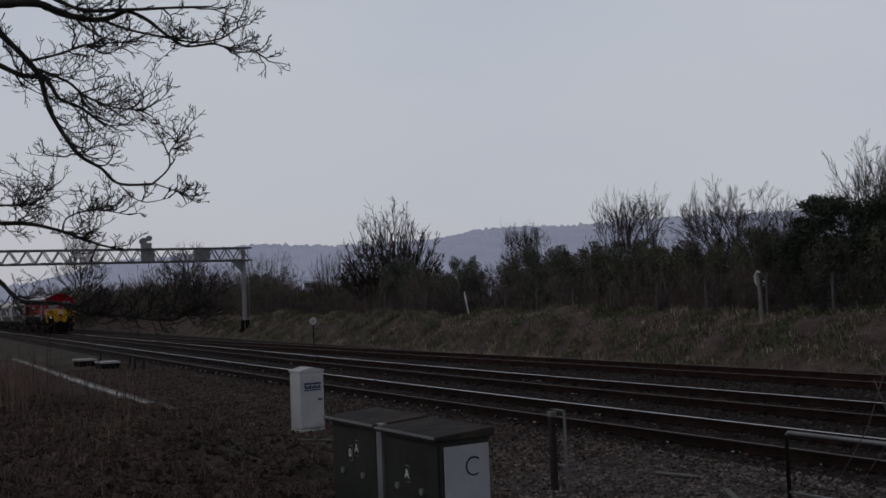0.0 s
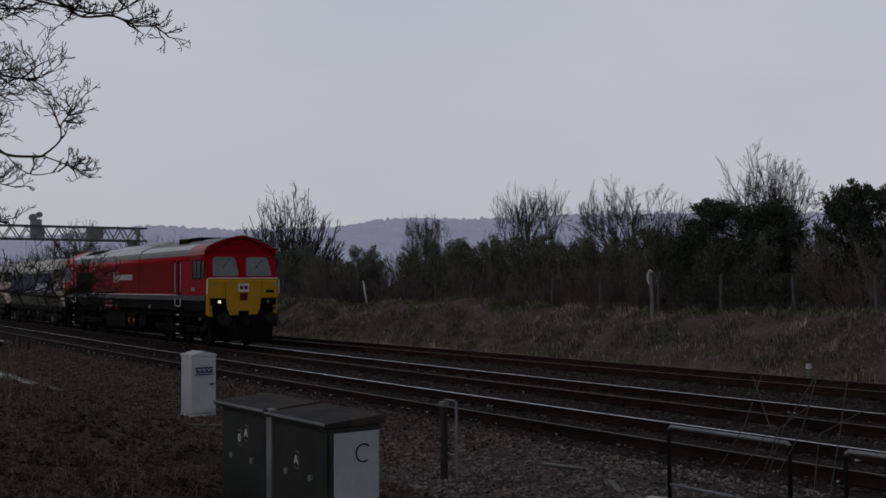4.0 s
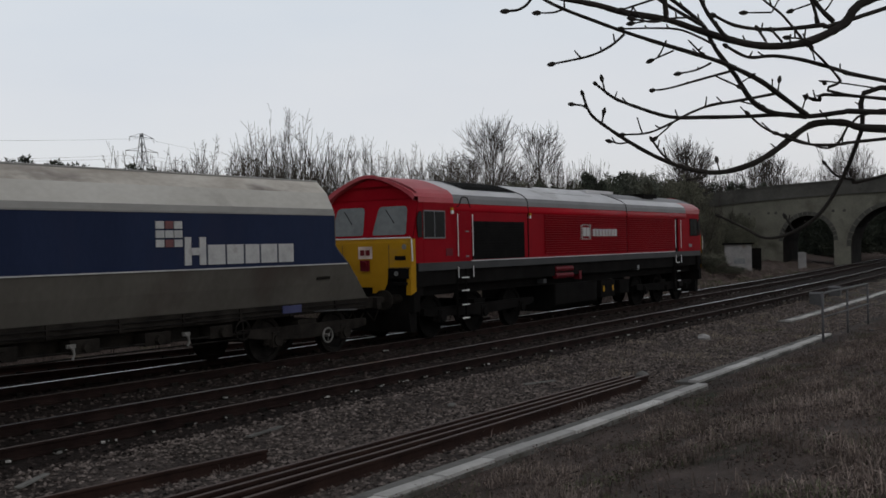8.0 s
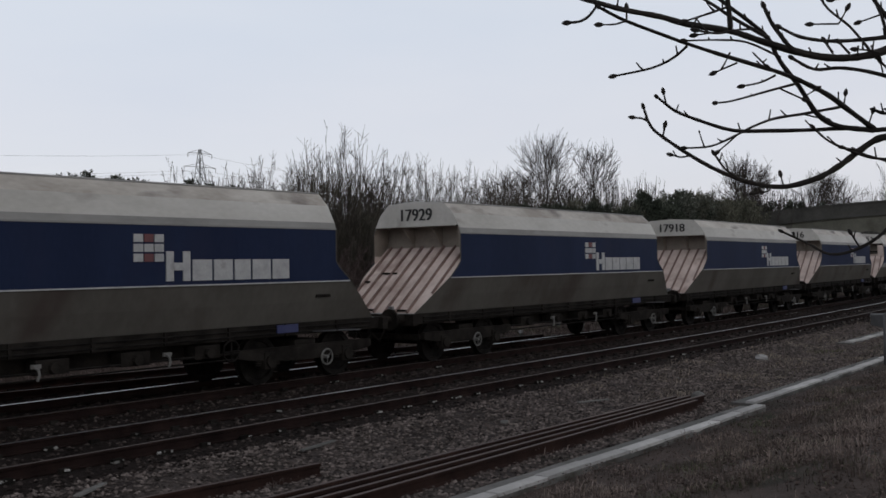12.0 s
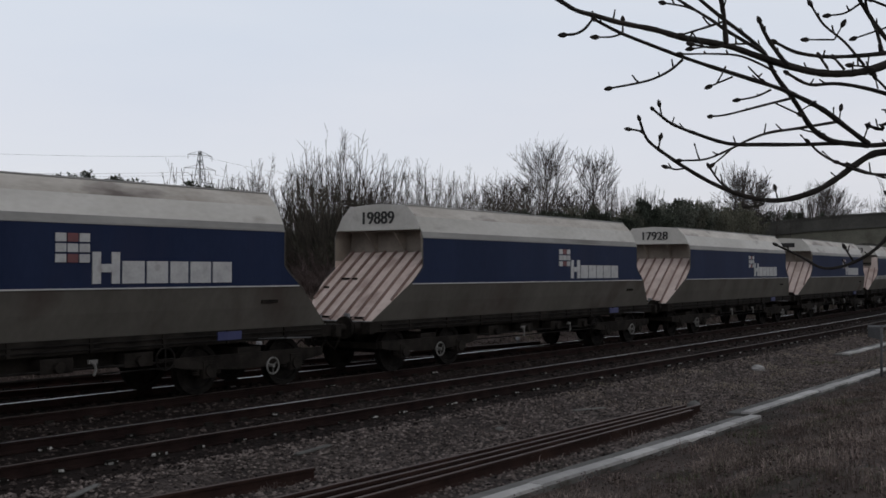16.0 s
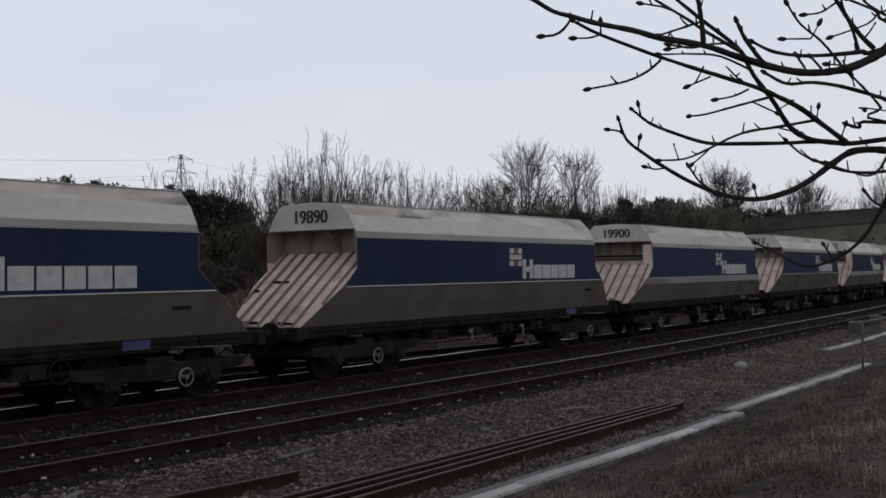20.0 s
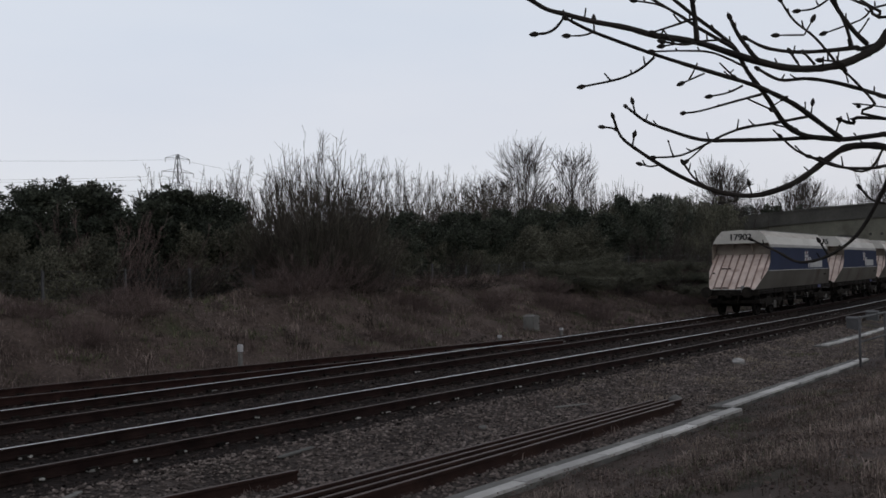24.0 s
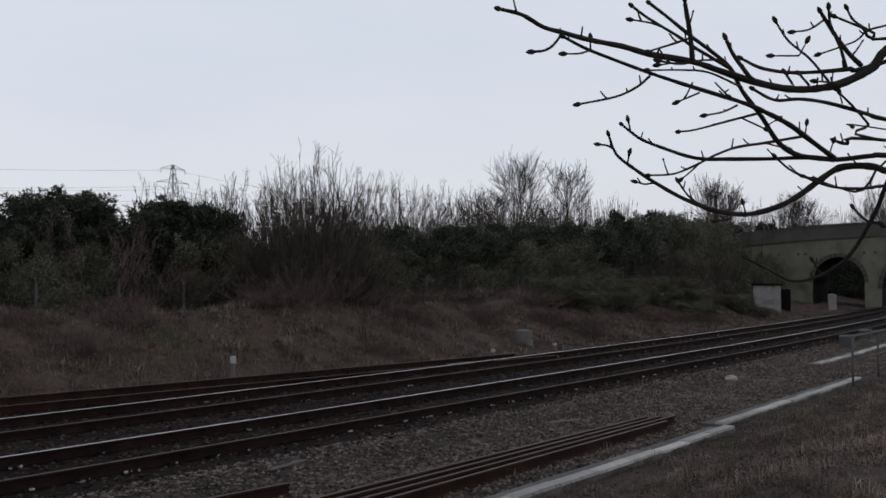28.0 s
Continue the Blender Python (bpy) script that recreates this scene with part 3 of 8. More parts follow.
chair_geo = Geo().box(-0.09, 0.09, -0.19, 0.19, 0, 0.025).box(-0.07, 0.07, -0.13, -0.075, 0.02, 0.075).box(-0.07, 0.07, 0.075, 0.13, 0.02, 0.075)
clip_rand = random.Random(12)


def railway_track(middle, first, label, bright_near, bright_far, z=0.0, x0=-110, x1=110, line=None):
    t = thing("railway_track", Matrix(), label, "railway track", "tracks of the line", kind="structure")
    xs = [x for x in RAIL_X if x <= x1] if line else RAIL_X
    part("rail", rail_geo(middle - 0.753, bright_near, xs, z, line), (RUST_RED if line else RUST, STEEL if bright_near else RUST_HEAD), t, "polished running rail" if bright_near else "dull rusty rail")
    part("rail", rail_geo(middle + 0.753, bright_far, xs, z, line), (RUST_RED if line else RUST, STEEL if bright_far else RUST_HEAD), t, "polished running rail" if bright_far else "dull rusty rail")
    chairs, clips, rest = Geo(), Geo(), Geo()
    n = int((x1 - x0) / 0.7)
    for i in range(n):
        x = x0 + 0.7 * i + clip_rand.uniform(-0.03, 0.03)
        mid = line(x) if line else middle
        m = along(x, mid, z - 0.19, clip_rand.uniform(-0.6, 0.6))
        if first <= x <= first + 190:
            o = new("sleeper", SLEEPER_ME)
            o.parent, o.matrix_basis = t, m
        else:
            rest.put([m @ Vector(v) for v in sleeper_geo.v], sleeper_geo.f)
        for s in (-0.753, 0.753):
            if -45 < x < 70:
                c = along(x, mid + s, z - 0.19)
                chairs.put([c @ Vector(v) for v in chair_geo.v], chair_geo.f)
                if not line and clip_rand.random() < (0.9 if s < 0 and middle < 13 else 0.2):
                    q = -0.14 if s < 0 else -0.16
                    for _ in range(clip_rand.choice((1, 2, 3, 5))):
                        e, dx, dy = clip_rand.uniform(0.005, 0.015), clip_rand.uniform(-0.12, 0.12), clip_rand.uniform(-0.04, 0.03)
                        turn = Matrix.Rotation(clip_rand.uniform(0, 3.1), 4, "Z") @ Matrix.Rotation(clip_rand.uniform(-0.5, 0.5), 4, "X")
                        clips.put([c @ (turn @ Vector((vx, vy, vz)) + Vector((dx, q + dy, 0.06))) for vx in (-e * 1.8, e * 1.5) for vy in (-e, e * 0.8) for vz in (-e, e * 0.7)],
                                  [(0, 1, 3, 2), (4, 6, 7, 5), (0, 4, 5, 1), (2, 3, 7, 6), (0, 2, 6, 4), (1, 5, 7, 3)])
    tagged(part("rail_chairs", chairs, UNDER, t, "cast rail chairs"), kind="stuff")
    if clips.v:
        tagged(part("rail_clips", clips, CLIP, t, "small pale rail fastenings"), kind="stuff")
    if rest.v:
        tagged(part("far_sleepers", rest, SLEEPER, t), kind="stuff")
    return t


railway_track(11.85, -95, "nearer running line on dark timber sleepers, its outer rail dull", False, True)
railway_track(15.45, -95, "middle running line on dark timber sleepers, carrying the stone train", False, True)
railway_track(0.0, -95, "farther line with rusty rails on weedy ballast, closing in on the middle line", False, False, z=-0.03, x1=30, line=far_line)


# ---- the train ----
def bolster_bogie(parent, x, axles, radius, frame_z=0.5, gauge=0.753, pale=False, steel=None, iron=None):
    """A bogie under a vehicle: side frames, bolster, springs and axle boxes, and its wheelsets."""
    steel, iron = steel or UNDER, iron or WHEEL
    b = part("bogie", Geo().box(x - 0.28, x + 0.28, -1.0, 1.0, frame_z - 0.02, frame_z + 0.3), steel, parent, "dusty bogie")
    x0, x1 = x + axles[0] - 0.75, x + axles[-1] + 0.75
    for s in (-1, 1):
        # a side frame, deeper between the wheels
        out = [(x0, frame_z + 0.05), (x0 + 0.3, frame_z), (x - 0.4, frame_z - 0.08), (x + 0.4, frame_z - 0.08), (x1 - 0.3, frame_z), (x1, frame_z + 0.05), (x1, frame_z + 0.2), (x0, frame_z + 0.2)]
        part("side_frame", Geo().prism(out, s * 1.0, s * 1.12, "y"), steel, b)
        e = x0 if s < 0 else x1
        part("cross_member", Geo().box(e - 0.05, e + 0.05, -1.0, 1.0, frame_z + 0.04, frame_z + 0.16), steel, b)
    for a in axles:
        for s in (-gauge, gauge):
            o = 0.065 if s > 0 else -0.065
            ring = [(radius - 0.09, s + o), (radius, s + o), (radius, s - o * 0.6), (radius + 0.028, s - o * 0.75), (radius + 0.028, s - o), (radius - 0.09, s - o), (radius - 0.1, s - o * 0.3), (0.16, s - o * 0.6), (0.15, s - o), (0.02, s - o), (0.02, s + o), (0.15, s + o), (0.17, s + o * 0.2), (radius - 0.11, s + o * 0.4)]
            n, m = 24, len(ring)
            w = Geo().put([(x + a + q * math.cos(6.2832 * k / n), y, radius + q * math.sin(6.2832 * k / n)) for k in range(n) for q, y in ring],
                          [(k * m + i, k * m + (i + 1) % m, (k + 1) % n * m + (i + 1) % m, (k + 1) % n * m + i) for k in range(n) for i in range(m)])
            part("wheel", w, iron, b)
        part("axle", Geo().cyl((x + a, -1.0, radius), (x + a, 1.0, radius), 0.08, 8), iron, b)
        for s in (-1, 1):
            part("axle_box", Geo().box(x + a - 0.14, x + a + 0.14, s * 1.06 - 0.09, s * 1.06 + 0.09, radius - 0.14, radius + 0.16)
                 .cyl((x + a, s * 1.1, radius), (x + a, s * 1.2, radius), 0.12, 12), steel, b)
            for q in (-0.24, 0.24):
                g = Geo()
                for k in range(5):
                    g.cyl((x + a + q, s * 1.06, frame_z - 0.02 + 0.035 * k - 0.1), (x + a + q, s * 1.06, frame_z + 0.0 + 0.035 * k - 0.1), 0.065, 8)
                part("coil_spring", g, steel, b)
    if pale:
        # a brake wheel on the bogie's side, its rim rubbed bright
        cx, cz = x + (0.36 if x > 0 else 0.13), radius - 0.02
        g = Geo().tube([(cx + 0.15 * math.cos(0.3927 * k), -1.24, cz + 0.15 * math.sin(0.3927 * k)) for k in range(17)], 0.018, 6)
        g.cyl((cx, -1.27, cz), (cx, -1.1, cz), 0.035, 8)
        for k in range(3):
            u = 0.6 + 2.0944 * k
            g.tube([(cx, -1.24, cz), (cx + 0.15 * math.cos(u), -1.24, cz + 0.15 * math.sin(u))], 0.009, 4)
        part("brake_wheel", g, POST, b, "pale worn rim of a brake wheel")
    return b


def buffers(parent, x, side, z=1.03):
    for s in (-0.87, 0.87):
        part("buffer", Geo().cyl((x, s, z), (x + side * 0.35, s, z), 0.11, 12).cyl((x + side * 0.35, s, z), (x + side * 0.56, s, z), 0.085, 12)
             .cyl((x + side * 0.56, s, z), (x + side * 0.6, s, z), 0.23, 16), UNDER, parent)
    part("coupling", Geo().box(x, x + side * 0.5, -0.06, 0.06, z - 0.16, z - 0.02).cyl((x + side * 0.35, -0.12, z - 0.2), (x + side * 0.35, 0.12, z - 0.2), 0.05, 8)
         .tube([(x, 0.35, z - 0.1), (x + side * 0.3, 0.36, z - 0.45), (x + side * 0.55, 0.35, z - 0.3)], 0.022, 6)
         .tube([(x, -0.35, z - 0.1), (x + side * 0.3, -0.36, z - 0.5), (x + side * 0.55, -0.35, z - 0.3)], 0.022, 6), UNDER, parent)


HALF = 5.4           # half the length of the hopper's top
LOW = HALF + 1.4    # half its length at the sill


def section(k):
    """Half outline of the hopper from the roof to the sill, (y, z)."""
    return [(0.0, 3.71), (0.82, 3.66), (1.08, 3.4), (1.255, 3.06), (1.29, 2.93), (1.29, 2.3), (1.29, 1.92), (1.16, 1.52), (1.0, 1.12)]


def end_x(z):
    """Where the hopper's end stands at height z: upright above, running out below."""
    return HALF if z >= 2.3 else HALF + 0.1 * (2.3 - z) / 0.12 if z > 2.18 else HALF + 0.1 + (2.18 - z) / 1.06 * 1.3


def hopper_wagon(barred=False):
    """A hopper; the barred kind has a shallower end sheet below a dark beam."""
    w = thing("hopper_wagon", Matrix(), "", "wagon", "wagons of the stone train")
    pts = section(0)

    def strip(i, j, mat, name, label=""):
        g = Geo()
        for s in (-1, 1):
            for k in range(i, j):
                (ya, za), (yb, zb) = pts[k], pts[k + 1]
                xa, xb = end_x(za), end_x(zb)
                g.put([(-xa, s * ya, za), (xa, s * ya, za), (xb, s * yb, zb), (-xb, s * yb, zb)], [(0, 1, 2, 3)])
        return part(name, g, mat, w, label)
    strip(0, 2, WAGON_ROOF, "roof_panel", "soiled white upper roof slope")
    strip(2, 3, WAGON_WHITE, "roof_slope", "dirty white lower roof slope")
    # Upright strip greyed in its colour: the shadow below the roof edge.
    strip(3, 4, WAGON_STRIP, "cant_strip", "strip above the blue, greyed as shade below the roof")
    strip(4, 6, WAGON_BLUE, "side_sheet", "dark blue side band")
    strip(6, 8, WAGON_GRIME, "lower_side", "brown-grey grimy lower side")
    # a raised top lip, seams, the pale line under the blue and a top rail
    lip = Geo()
    for s in (-1, 1):
        lip.tube([(-HALF, s * 0.82, 3.655), (HALF, s * 0.82, 3.655)], 0.025, 6)
        lip.box(-HALF, HALF, s * 1.292 - 0.012, s * 1.292 + 0.012, 2.92, 2.95)
    part("top_rail", lip, WAGON_STRIP, w)
    line = Geo()
    for s in (-1, 1):
        line.box(-HALF - 0.38, HALF + 0.38, s * 1.296 - 0.008, s * 1.296 + 0.008, 1.9, 1.924)
    part("waist_line", line, WAGON_LETTER, w, "thin pale line below the blue")
    for s in (-1, 1):
        x = s * HALF
        part("end_panel", Geo().put([(x, -0.82, 3.66), (x, 0, 3.71), (x, 0.82, 3.66), (x, 1.08, 3.4), (x, 1.215, 3.14), (x, -1.215, 3.14), (x, -1.08, 3.4)], [tuple(range(7))])
             .box(x - 0.05, x + 0.02, -1.19, 1.19, 3.11, 3.15), WAGON_WHITE, w, "off-white number panel")
        inner = x - s * 0.5
        # Recess darker than the end sheet: the overhang's shade is in its colour.
        part("end_recess", Geo().put([(inner, -1.28, 2.42), (inner, 1.28, 2.42), (inner, 1.19, 3.12), (inner, -1.19, 3.12)], [(0, 1, 2, 3)])
             .put([(inner, -1.19, 3.1), (inner, 1.19, 3.1), (x, 1.19, 3.1), (x, -1.19, 3.1)], [(0, 1, 2, 3)])
             .put([(inner, -1.275, 2.42), (x, -1.275, 2.42), (x, -1.275, 2.93), (x, -1.205, 3.1), (inner, -1.205, 3.1)], [(0, 1, 2, 3, 4)])
             .put([(inner, 1.275, 2.42), (x, 1.275, 2.42), (x, 1.275, 2.93), (x, 1.205, 3.1), (inner, 1.205, 3.1)], [(0, 1, 2, 3, 4)]), BROWN, w, "recess under the number panel, shade in its brown")
        for y in (-0.42, 0.42):
            part("gusset", Geo().prism([(inner, 3.08), (x - s * 0.05, 3.08), (inner, 2.6)], y - 0.02, y + 0.02, "y"), BROWN, w)
        a, b = Vector((inner, 0, 2.62)), Vector((s * LOW, 0, 1.13))
        if barred:
            a = Vector((x - s * 0.06, 0, 2.36))
            part("end_beam", Geo().box(x - 0.05, x + 0.04, -0.92, 0.92, 2.6, 2.67).box(x - 0.06, x + 0.02, -0.92, 0.92, 2.52, 2.56), UNDER, w, "dark beam across the end")
            part("back_plate", Geo().box(min(a.x, a.x - s * 0.04), max(a.x, a.x - s * 0.04), -1.27, 1.27, 2.25, 2.5), WAGON_PINK, w, "pale plate below the beam")
            for y in (-1.1, 1.1):
                part("cheek_plate", Geo().box(min(x, x - s * 0.45), max(x, x - s * 0.45), y - 0.17, y + 0.17, 2.3, 3.0), WAGON_PINK, w, "pale cheek plate", bevel=0.02)
        part("slope_sheet", Geo().put([(a.x, -1.28, a.z), (a.x, 1.28, a.z), (s * end_x(1.92), 1.28, 1.92), (s * LOW, 0.99, 1.13), (s * LOW, -0.99, 1.13), (s * end_x(1.92), -1.28, 1.92)], [tuple(range(6))])
             .put([(inner, -1.275, 2.62), (x, -1.275, 2.42), (x, -1.275, 2.2), (inner, -1.275, 2.2)], [(0, 1, 2, 3)]).put([(inner, 1.275, 2.62), (x, 1.275, 2.42), (x, 1.275, 2.2), (inner, 1.275, 2.2)], [(0, 1, 2, 3)]), WAGON_PINK, w, "dusty pink corrugated end sheet")
        up = Vector((s * 0.63, 0, 0.78)) * 0.05
        for i in range(8):
            y = -1.12 + 0.32 * i
            low = b.copy() if abs(y) < 0.95 else a.lerp(b, 0.72)
            g = Geo()
            p, q = a + up * 0.2, low + up * 0.2
            g.put([(p.x, y - 0.026, p.z), (p.x, y + 0.026, p.z), (p.x + up.x, y + 0.018, p.z + up.z), (p.x + up.x, y - 0.018, p.z + up.z),
                   (q.x, y - 0.026, q.z), (q.x, y + 0.026, q.z), (q.x + up.x, y + 0.018, q.z + up.z), (q.x + up.x, y - 0.018, q.z + up.z)],
                  [(0, 3, 2, 1), (4, 5, 6, 7), (0, 1, 5, 4), (1, 2, 6, 5), (2, 3, 7, 6), (3, 0, 4, 7)])
            # The dark rib colour stands for the shadow line beside each rib.
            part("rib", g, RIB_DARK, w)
        for (f, y0, y1) in ((0.42, 0.35, 0.78), (0.55, 0.98, 1.1), (0.97, -0.75, -0.5), (0.97, -0.45, -0.2), (0.97, 0.18, 0.42), (0.97, 0.5, 0.75)):
            p = a.lerp(b, f) + up * 0.5
            part("slot", Geo().box(p.x - 0.03, p.x + 0.03, y0, y1, p.z - 0.022, p.z + 0.022), UNDER, w)
        part("sheet_lip", Geo().box(min(s * LOW, s * (LOW + 0.04)), max(s * LOW, s * (LOW + 0.04)), -1.0, 1.0, 1.1, 1.135), WAGON_LETTER, w, "pale lower lip of the end sheet")
        part("end_rim", Geo().tube([(x, -1.29, 2.93), (x, -1.29, 2.3), (s * end_x(2.18), -1.29, 2.18), (s * end_x(1.92), -1.29, 1.92), (s * LOW, -1.0, 1.12), (s * LOW, 1.0, 1.12), (s * end_x(1.92), 1.29, 1.92), (s * end_x(2.18), 1.29, 2.18), (x, 1.29, 2.3), (x, 1.29, 2.93)], 0.012, 5), WAGON_GRIME, w)
        part("headstock", Geo().box(s * 7.0 - 0.1, s * 7.0 + 0.06, -1.2, 1.2, 0.88, 1.12), UNDER, w)
        buffers(w, s * 6.95, s)
        part("lamp_bracket", Geo().box(s * 7.08 - 0.03, s * 7.08 + 0.03, -0.62, -0.5, 1.0, 1.3), GALV, w)
    sill = Geo()
    for s in (-1, 1):
        sill.box(-7.0, 7.0, s * 1.02 - 0.06, s * 1.02 + 0.06, 0.9, 1.13)
    part("sole_bar", sill, UNDER, w)
    for z in (0.955, 1.045):
        part("side_pipe", Geo().tube([(-6.6, -1.1, z), (6.6, -1.1, z)], 0.018, 6), WHEEL, w, "grimy pipe along the sole bar")
    for i in range(9):
        part("sole_bar_rib", Geo().box(-5.6 + 1.4 * i - 0.03, -5.6 + 1.4 * i + 0.03, -1.115, -1.07, 0.9, 1.13), UNDER, w)
    part("discharge_hopper", Geo().prism([(-3.1, 1.1), (3.1, 1.1), (2.7, 0.62), (-2.7, 0.62)], -0.75, 0.75, "y"), UNDER, w)
    for x in (-2.2, -0.7, 0.8, 2.3):
        part("door_gear", Geo().box(x - 0.28, x + 0.28, -1.1, -0.82, 0.62, 0.85).cyl((x, -1.12, 0.72), (x, -1.2, 0.72), 0.09, 10), UNDER, w)
    part("brake_pipe", Geo().tube([(-3.2, -1.08, 0.66), (3.2, -1.08, 0.66)], 0.022, 6), WHEEL, w)
    part("brake_pipe", Geo().tube([(-3.2, -1.1, 0.56), (3.2, -1.1, 0.56)], 0.016, 6), WHEEL, w)
    part("hand_brake_wheel", Geo().tube([(2.75 + 0.19 * math.cos(t * 0.5236), -1.2, 0.72 + 0.19 * math.sin(t * 0.5236)) for t in range(13)], 0.016, 5)
         .box(2.57, 2.93, -1.21, -1.19, 0.71, 0.73).box(2.74, 2.76, -1.21, -1.19, 0.54, 0.9), WHEEL, w)
    for x in (-1.05, 1.35):
        part("release_handle", Geo().box(x - 0.06, x + 0.1, -1.2, -1.16, 0.74, 0.8).tube([(x - 0.04, -1.2, 0.78), (x + 0.05, -1.2, 0.72), (x + 0.07, -1.2, 0.64), (x + 0.03, -1.2, 0.55)], 0.022, 6), POST, w, "pale worn handle")
    part("shunting_pole_rest", Geo().tube([(4.9, -1.1, 0.95), (6.3, -1.1, 0.9)], 0.018, 5), CHORD, w)
    part("data_panel", Geo().box(3.95, 4.5, -1.12, -1.09, 0.96, 1.11), BLUE_PRINT, w, "small blue data panel")
    part("door_lever", Geo().box(4.9, 5.3, -1.22, -1.18, 1.6, 1.66), UNDER, w)
    for s in (-1, 1):
        bolster_bogie(w, s * 4.8, (-1.05, 1.05), 0.46, pale=True)
    # the maker's mark: six squares and a row of plain blocks in the letters' sizes
    for i in range(3):
        for j in range(3):
            faded = i == 1 and j != 1
            part("emblem_square", Geo().box(0.63 + 0.205 * i, 0.63 + 0.205 * i + 0.18, -1.31, -1.289, 2.32 + 0.16 * j, 2.32 + 0.16 * j + 0.13), EMBLEM_RED if faded else WAGON_LETTER, w, "faded red square of the emblem" if faded else "pale square of the emblem")
    x = 1.27
    for k, (wd, ht) in enumerate(((0.5, 0.5), (0.42, 0.36), (0.42, 0.36), (0.37, 0.36), (0.44, 0.36), (0.42, 0.36))):
        g = Geo()
        if k == 0:
            g.box(x, x + 0.15, -1.31, -1.289, 1.99, 1.99 + ht).box(x + wd - 0.15, x + wd, -1.31, -1.289, 1.99, 1.99 + ht).box(x + 0.15, x + wd - 0.15, -1.31, -1.289, 2.17, 2.3)
        else:
            g.box(x, x + wd, -1.31, -1.289, 1.99, 1.99 + ht)
        part("name_block", g, WAGON_LETTER, w, "pale block of the owner's name")
        x += wd + 0.05
    return w


def locomotive():
    c = thing("diesel_locomotive", Matrix(), "red diesel locomotive with yellow ends and a pale grey roof", "locomotive")
    E = 10.05
    side = [(1.335, 1.85), (1.335, 3.28)]
    body = Geo()
    for s in (-1, 1):
        if s < 0:
            # the camera's side with the open doorway ahead
            body.box(-E + 0.35, 7.13, -1.335, -1.28, 1.85, 3.28).box(7.5, E - 0.35, -1.335, -1.28, 1.85, 3.28)
        else:
            body.box(-E + 0.35, E - 0.35, 1.28, 1.335, 1.85, 3.28)
    part("body_side", body, RED, c, "glossy red body side")
    # A black block fills the opening in place of the cab's inner shade.
    part("doorway", Geo().box(7.1, 7.53, -1.29, -0.9, 1.6, 3.44), GRILLE, c, "open cab doorway, black in place of inner shade")
    # roof: dark band, pale slopes, flat top, red over the cabs
    prof = [(1.335, 3.28), (1.33, 3.4), (1.29, 3.5), (1.17, 3.6), (0.97, 3.69), (0.74, 3.785), (0.5, 3.87), (0.25, 3.92), (0, 3.935)]

    def roof_strip(x0, x1, i, j, mat, name, label=""):
        g = Geo()
        for s in (-1, 1):
            for k in range(i, j):
                (ya, za), (yb, zb) = prof[k], prof[k + 1]
                g.put([(x0, s * ya, za), (x1, s * ya, za), (x1, s * yb, zb), (x0, s * yb, zb)], [(0, 1, 2, 3)])
            if j < 8:
                part(name, g, mat, c, label, smooth=True)
                g = Geo()
        if j == 8:
            part(name, g, mat, c, label, smooth=True)
    roof_strip(-8.35, 8.35, 0, 2, LOCO_GREY, "cantrail", "dark grey roof edge")
    roof_strip(-8.35, 8.35, 2, 4, LOCO_SILVER, "roof", "pale grey roof")
    roof_strip(-8.35, 2.54, 4, 8, LOCO_SILVER, "roof", "pale grey roof")
    roof_strip(2.54, 8.35, 4, 8, LOCO_GREY, "roof", "sooty dark grey roof")
    for s in (-1, 1):
        roof_strip(s * 8.35, s * 9.9, 0, 4, CAB_ROOF if s < 0 else RED_SHEEN, "cab_roof", "red roof over the cab")
        roof_strip(s * 8.35, s * 9.9, 4, 8, CAB_ROOF if s < 0 else LOCO_GREY, "cab_roof", "red roof over the cab" if s < 0 else "sooty grey roof over the cab")
    part("solebar", Geo().box(-E + 0.1, E - 0.1, -1.34, -1.26, 1.66, 1.85).box(-E + 0.1, E - 0.1, 1.26, 1.34, 1.66, 1.85), SOLEBAR, c, "dark grey sole bar")
    part("side_line", Geo().box(-7.55, 7.1, -1.352, -1.33, 1.842, 1.865), LOCO_SILVER, c, "thin pale line")
    part("body_core", Geo().box(-E + 0.5, E - 0.5, -1.27, 1.27, 1.3, 3.3), BLACK, c)
    # the finned side and the black grille
    for (a, b) in ((-3.5, 2.48), (2.6, 6.9)):
        for i in range(17):
            z = 1.97 + i * 0.067
            part("fin", Geo().prism([(-1.335, z), (-1.385, z + 0.002), (-1.388, z + 0.018), (-1.335, z + 0.03)], a, b, "x"), FIN_RED, c)
    part("engine_grille", Geo().box(-7.5, -4.72, -1.35, -1.33, 1.88, 2.85), GRILLE, c, "black radiator grille")
    for i in range(13):
        part("grille_bar", Geo().box(-7.48, -4.74, -1.36, -1.348, 1.92 + i * 0.07, 1.94 + i * 0.07), BLACK, c)
    for x in (-4.48, 2.54):
        part("panel_seam", Geo().box(x - 0.02, x + 0.02, -1.345, -1.33, 1.85, 3.28)
             .tube([(x, -1.355, 3.05), (x, -1.357, 3.2), (x, -1.34, 3.3), (x, -1.335, 3.4), (x - 0.01, -1.295, 3.505), (x - 0.04, -1.175, 3.605), (x - 0.09, -0.975, 3.695), (x - 0.15, -0.745, 3.79), (x - 0.2, -0.505, 3.875)], 0.014, 5), BLACK, c)
    hatch = Geo()
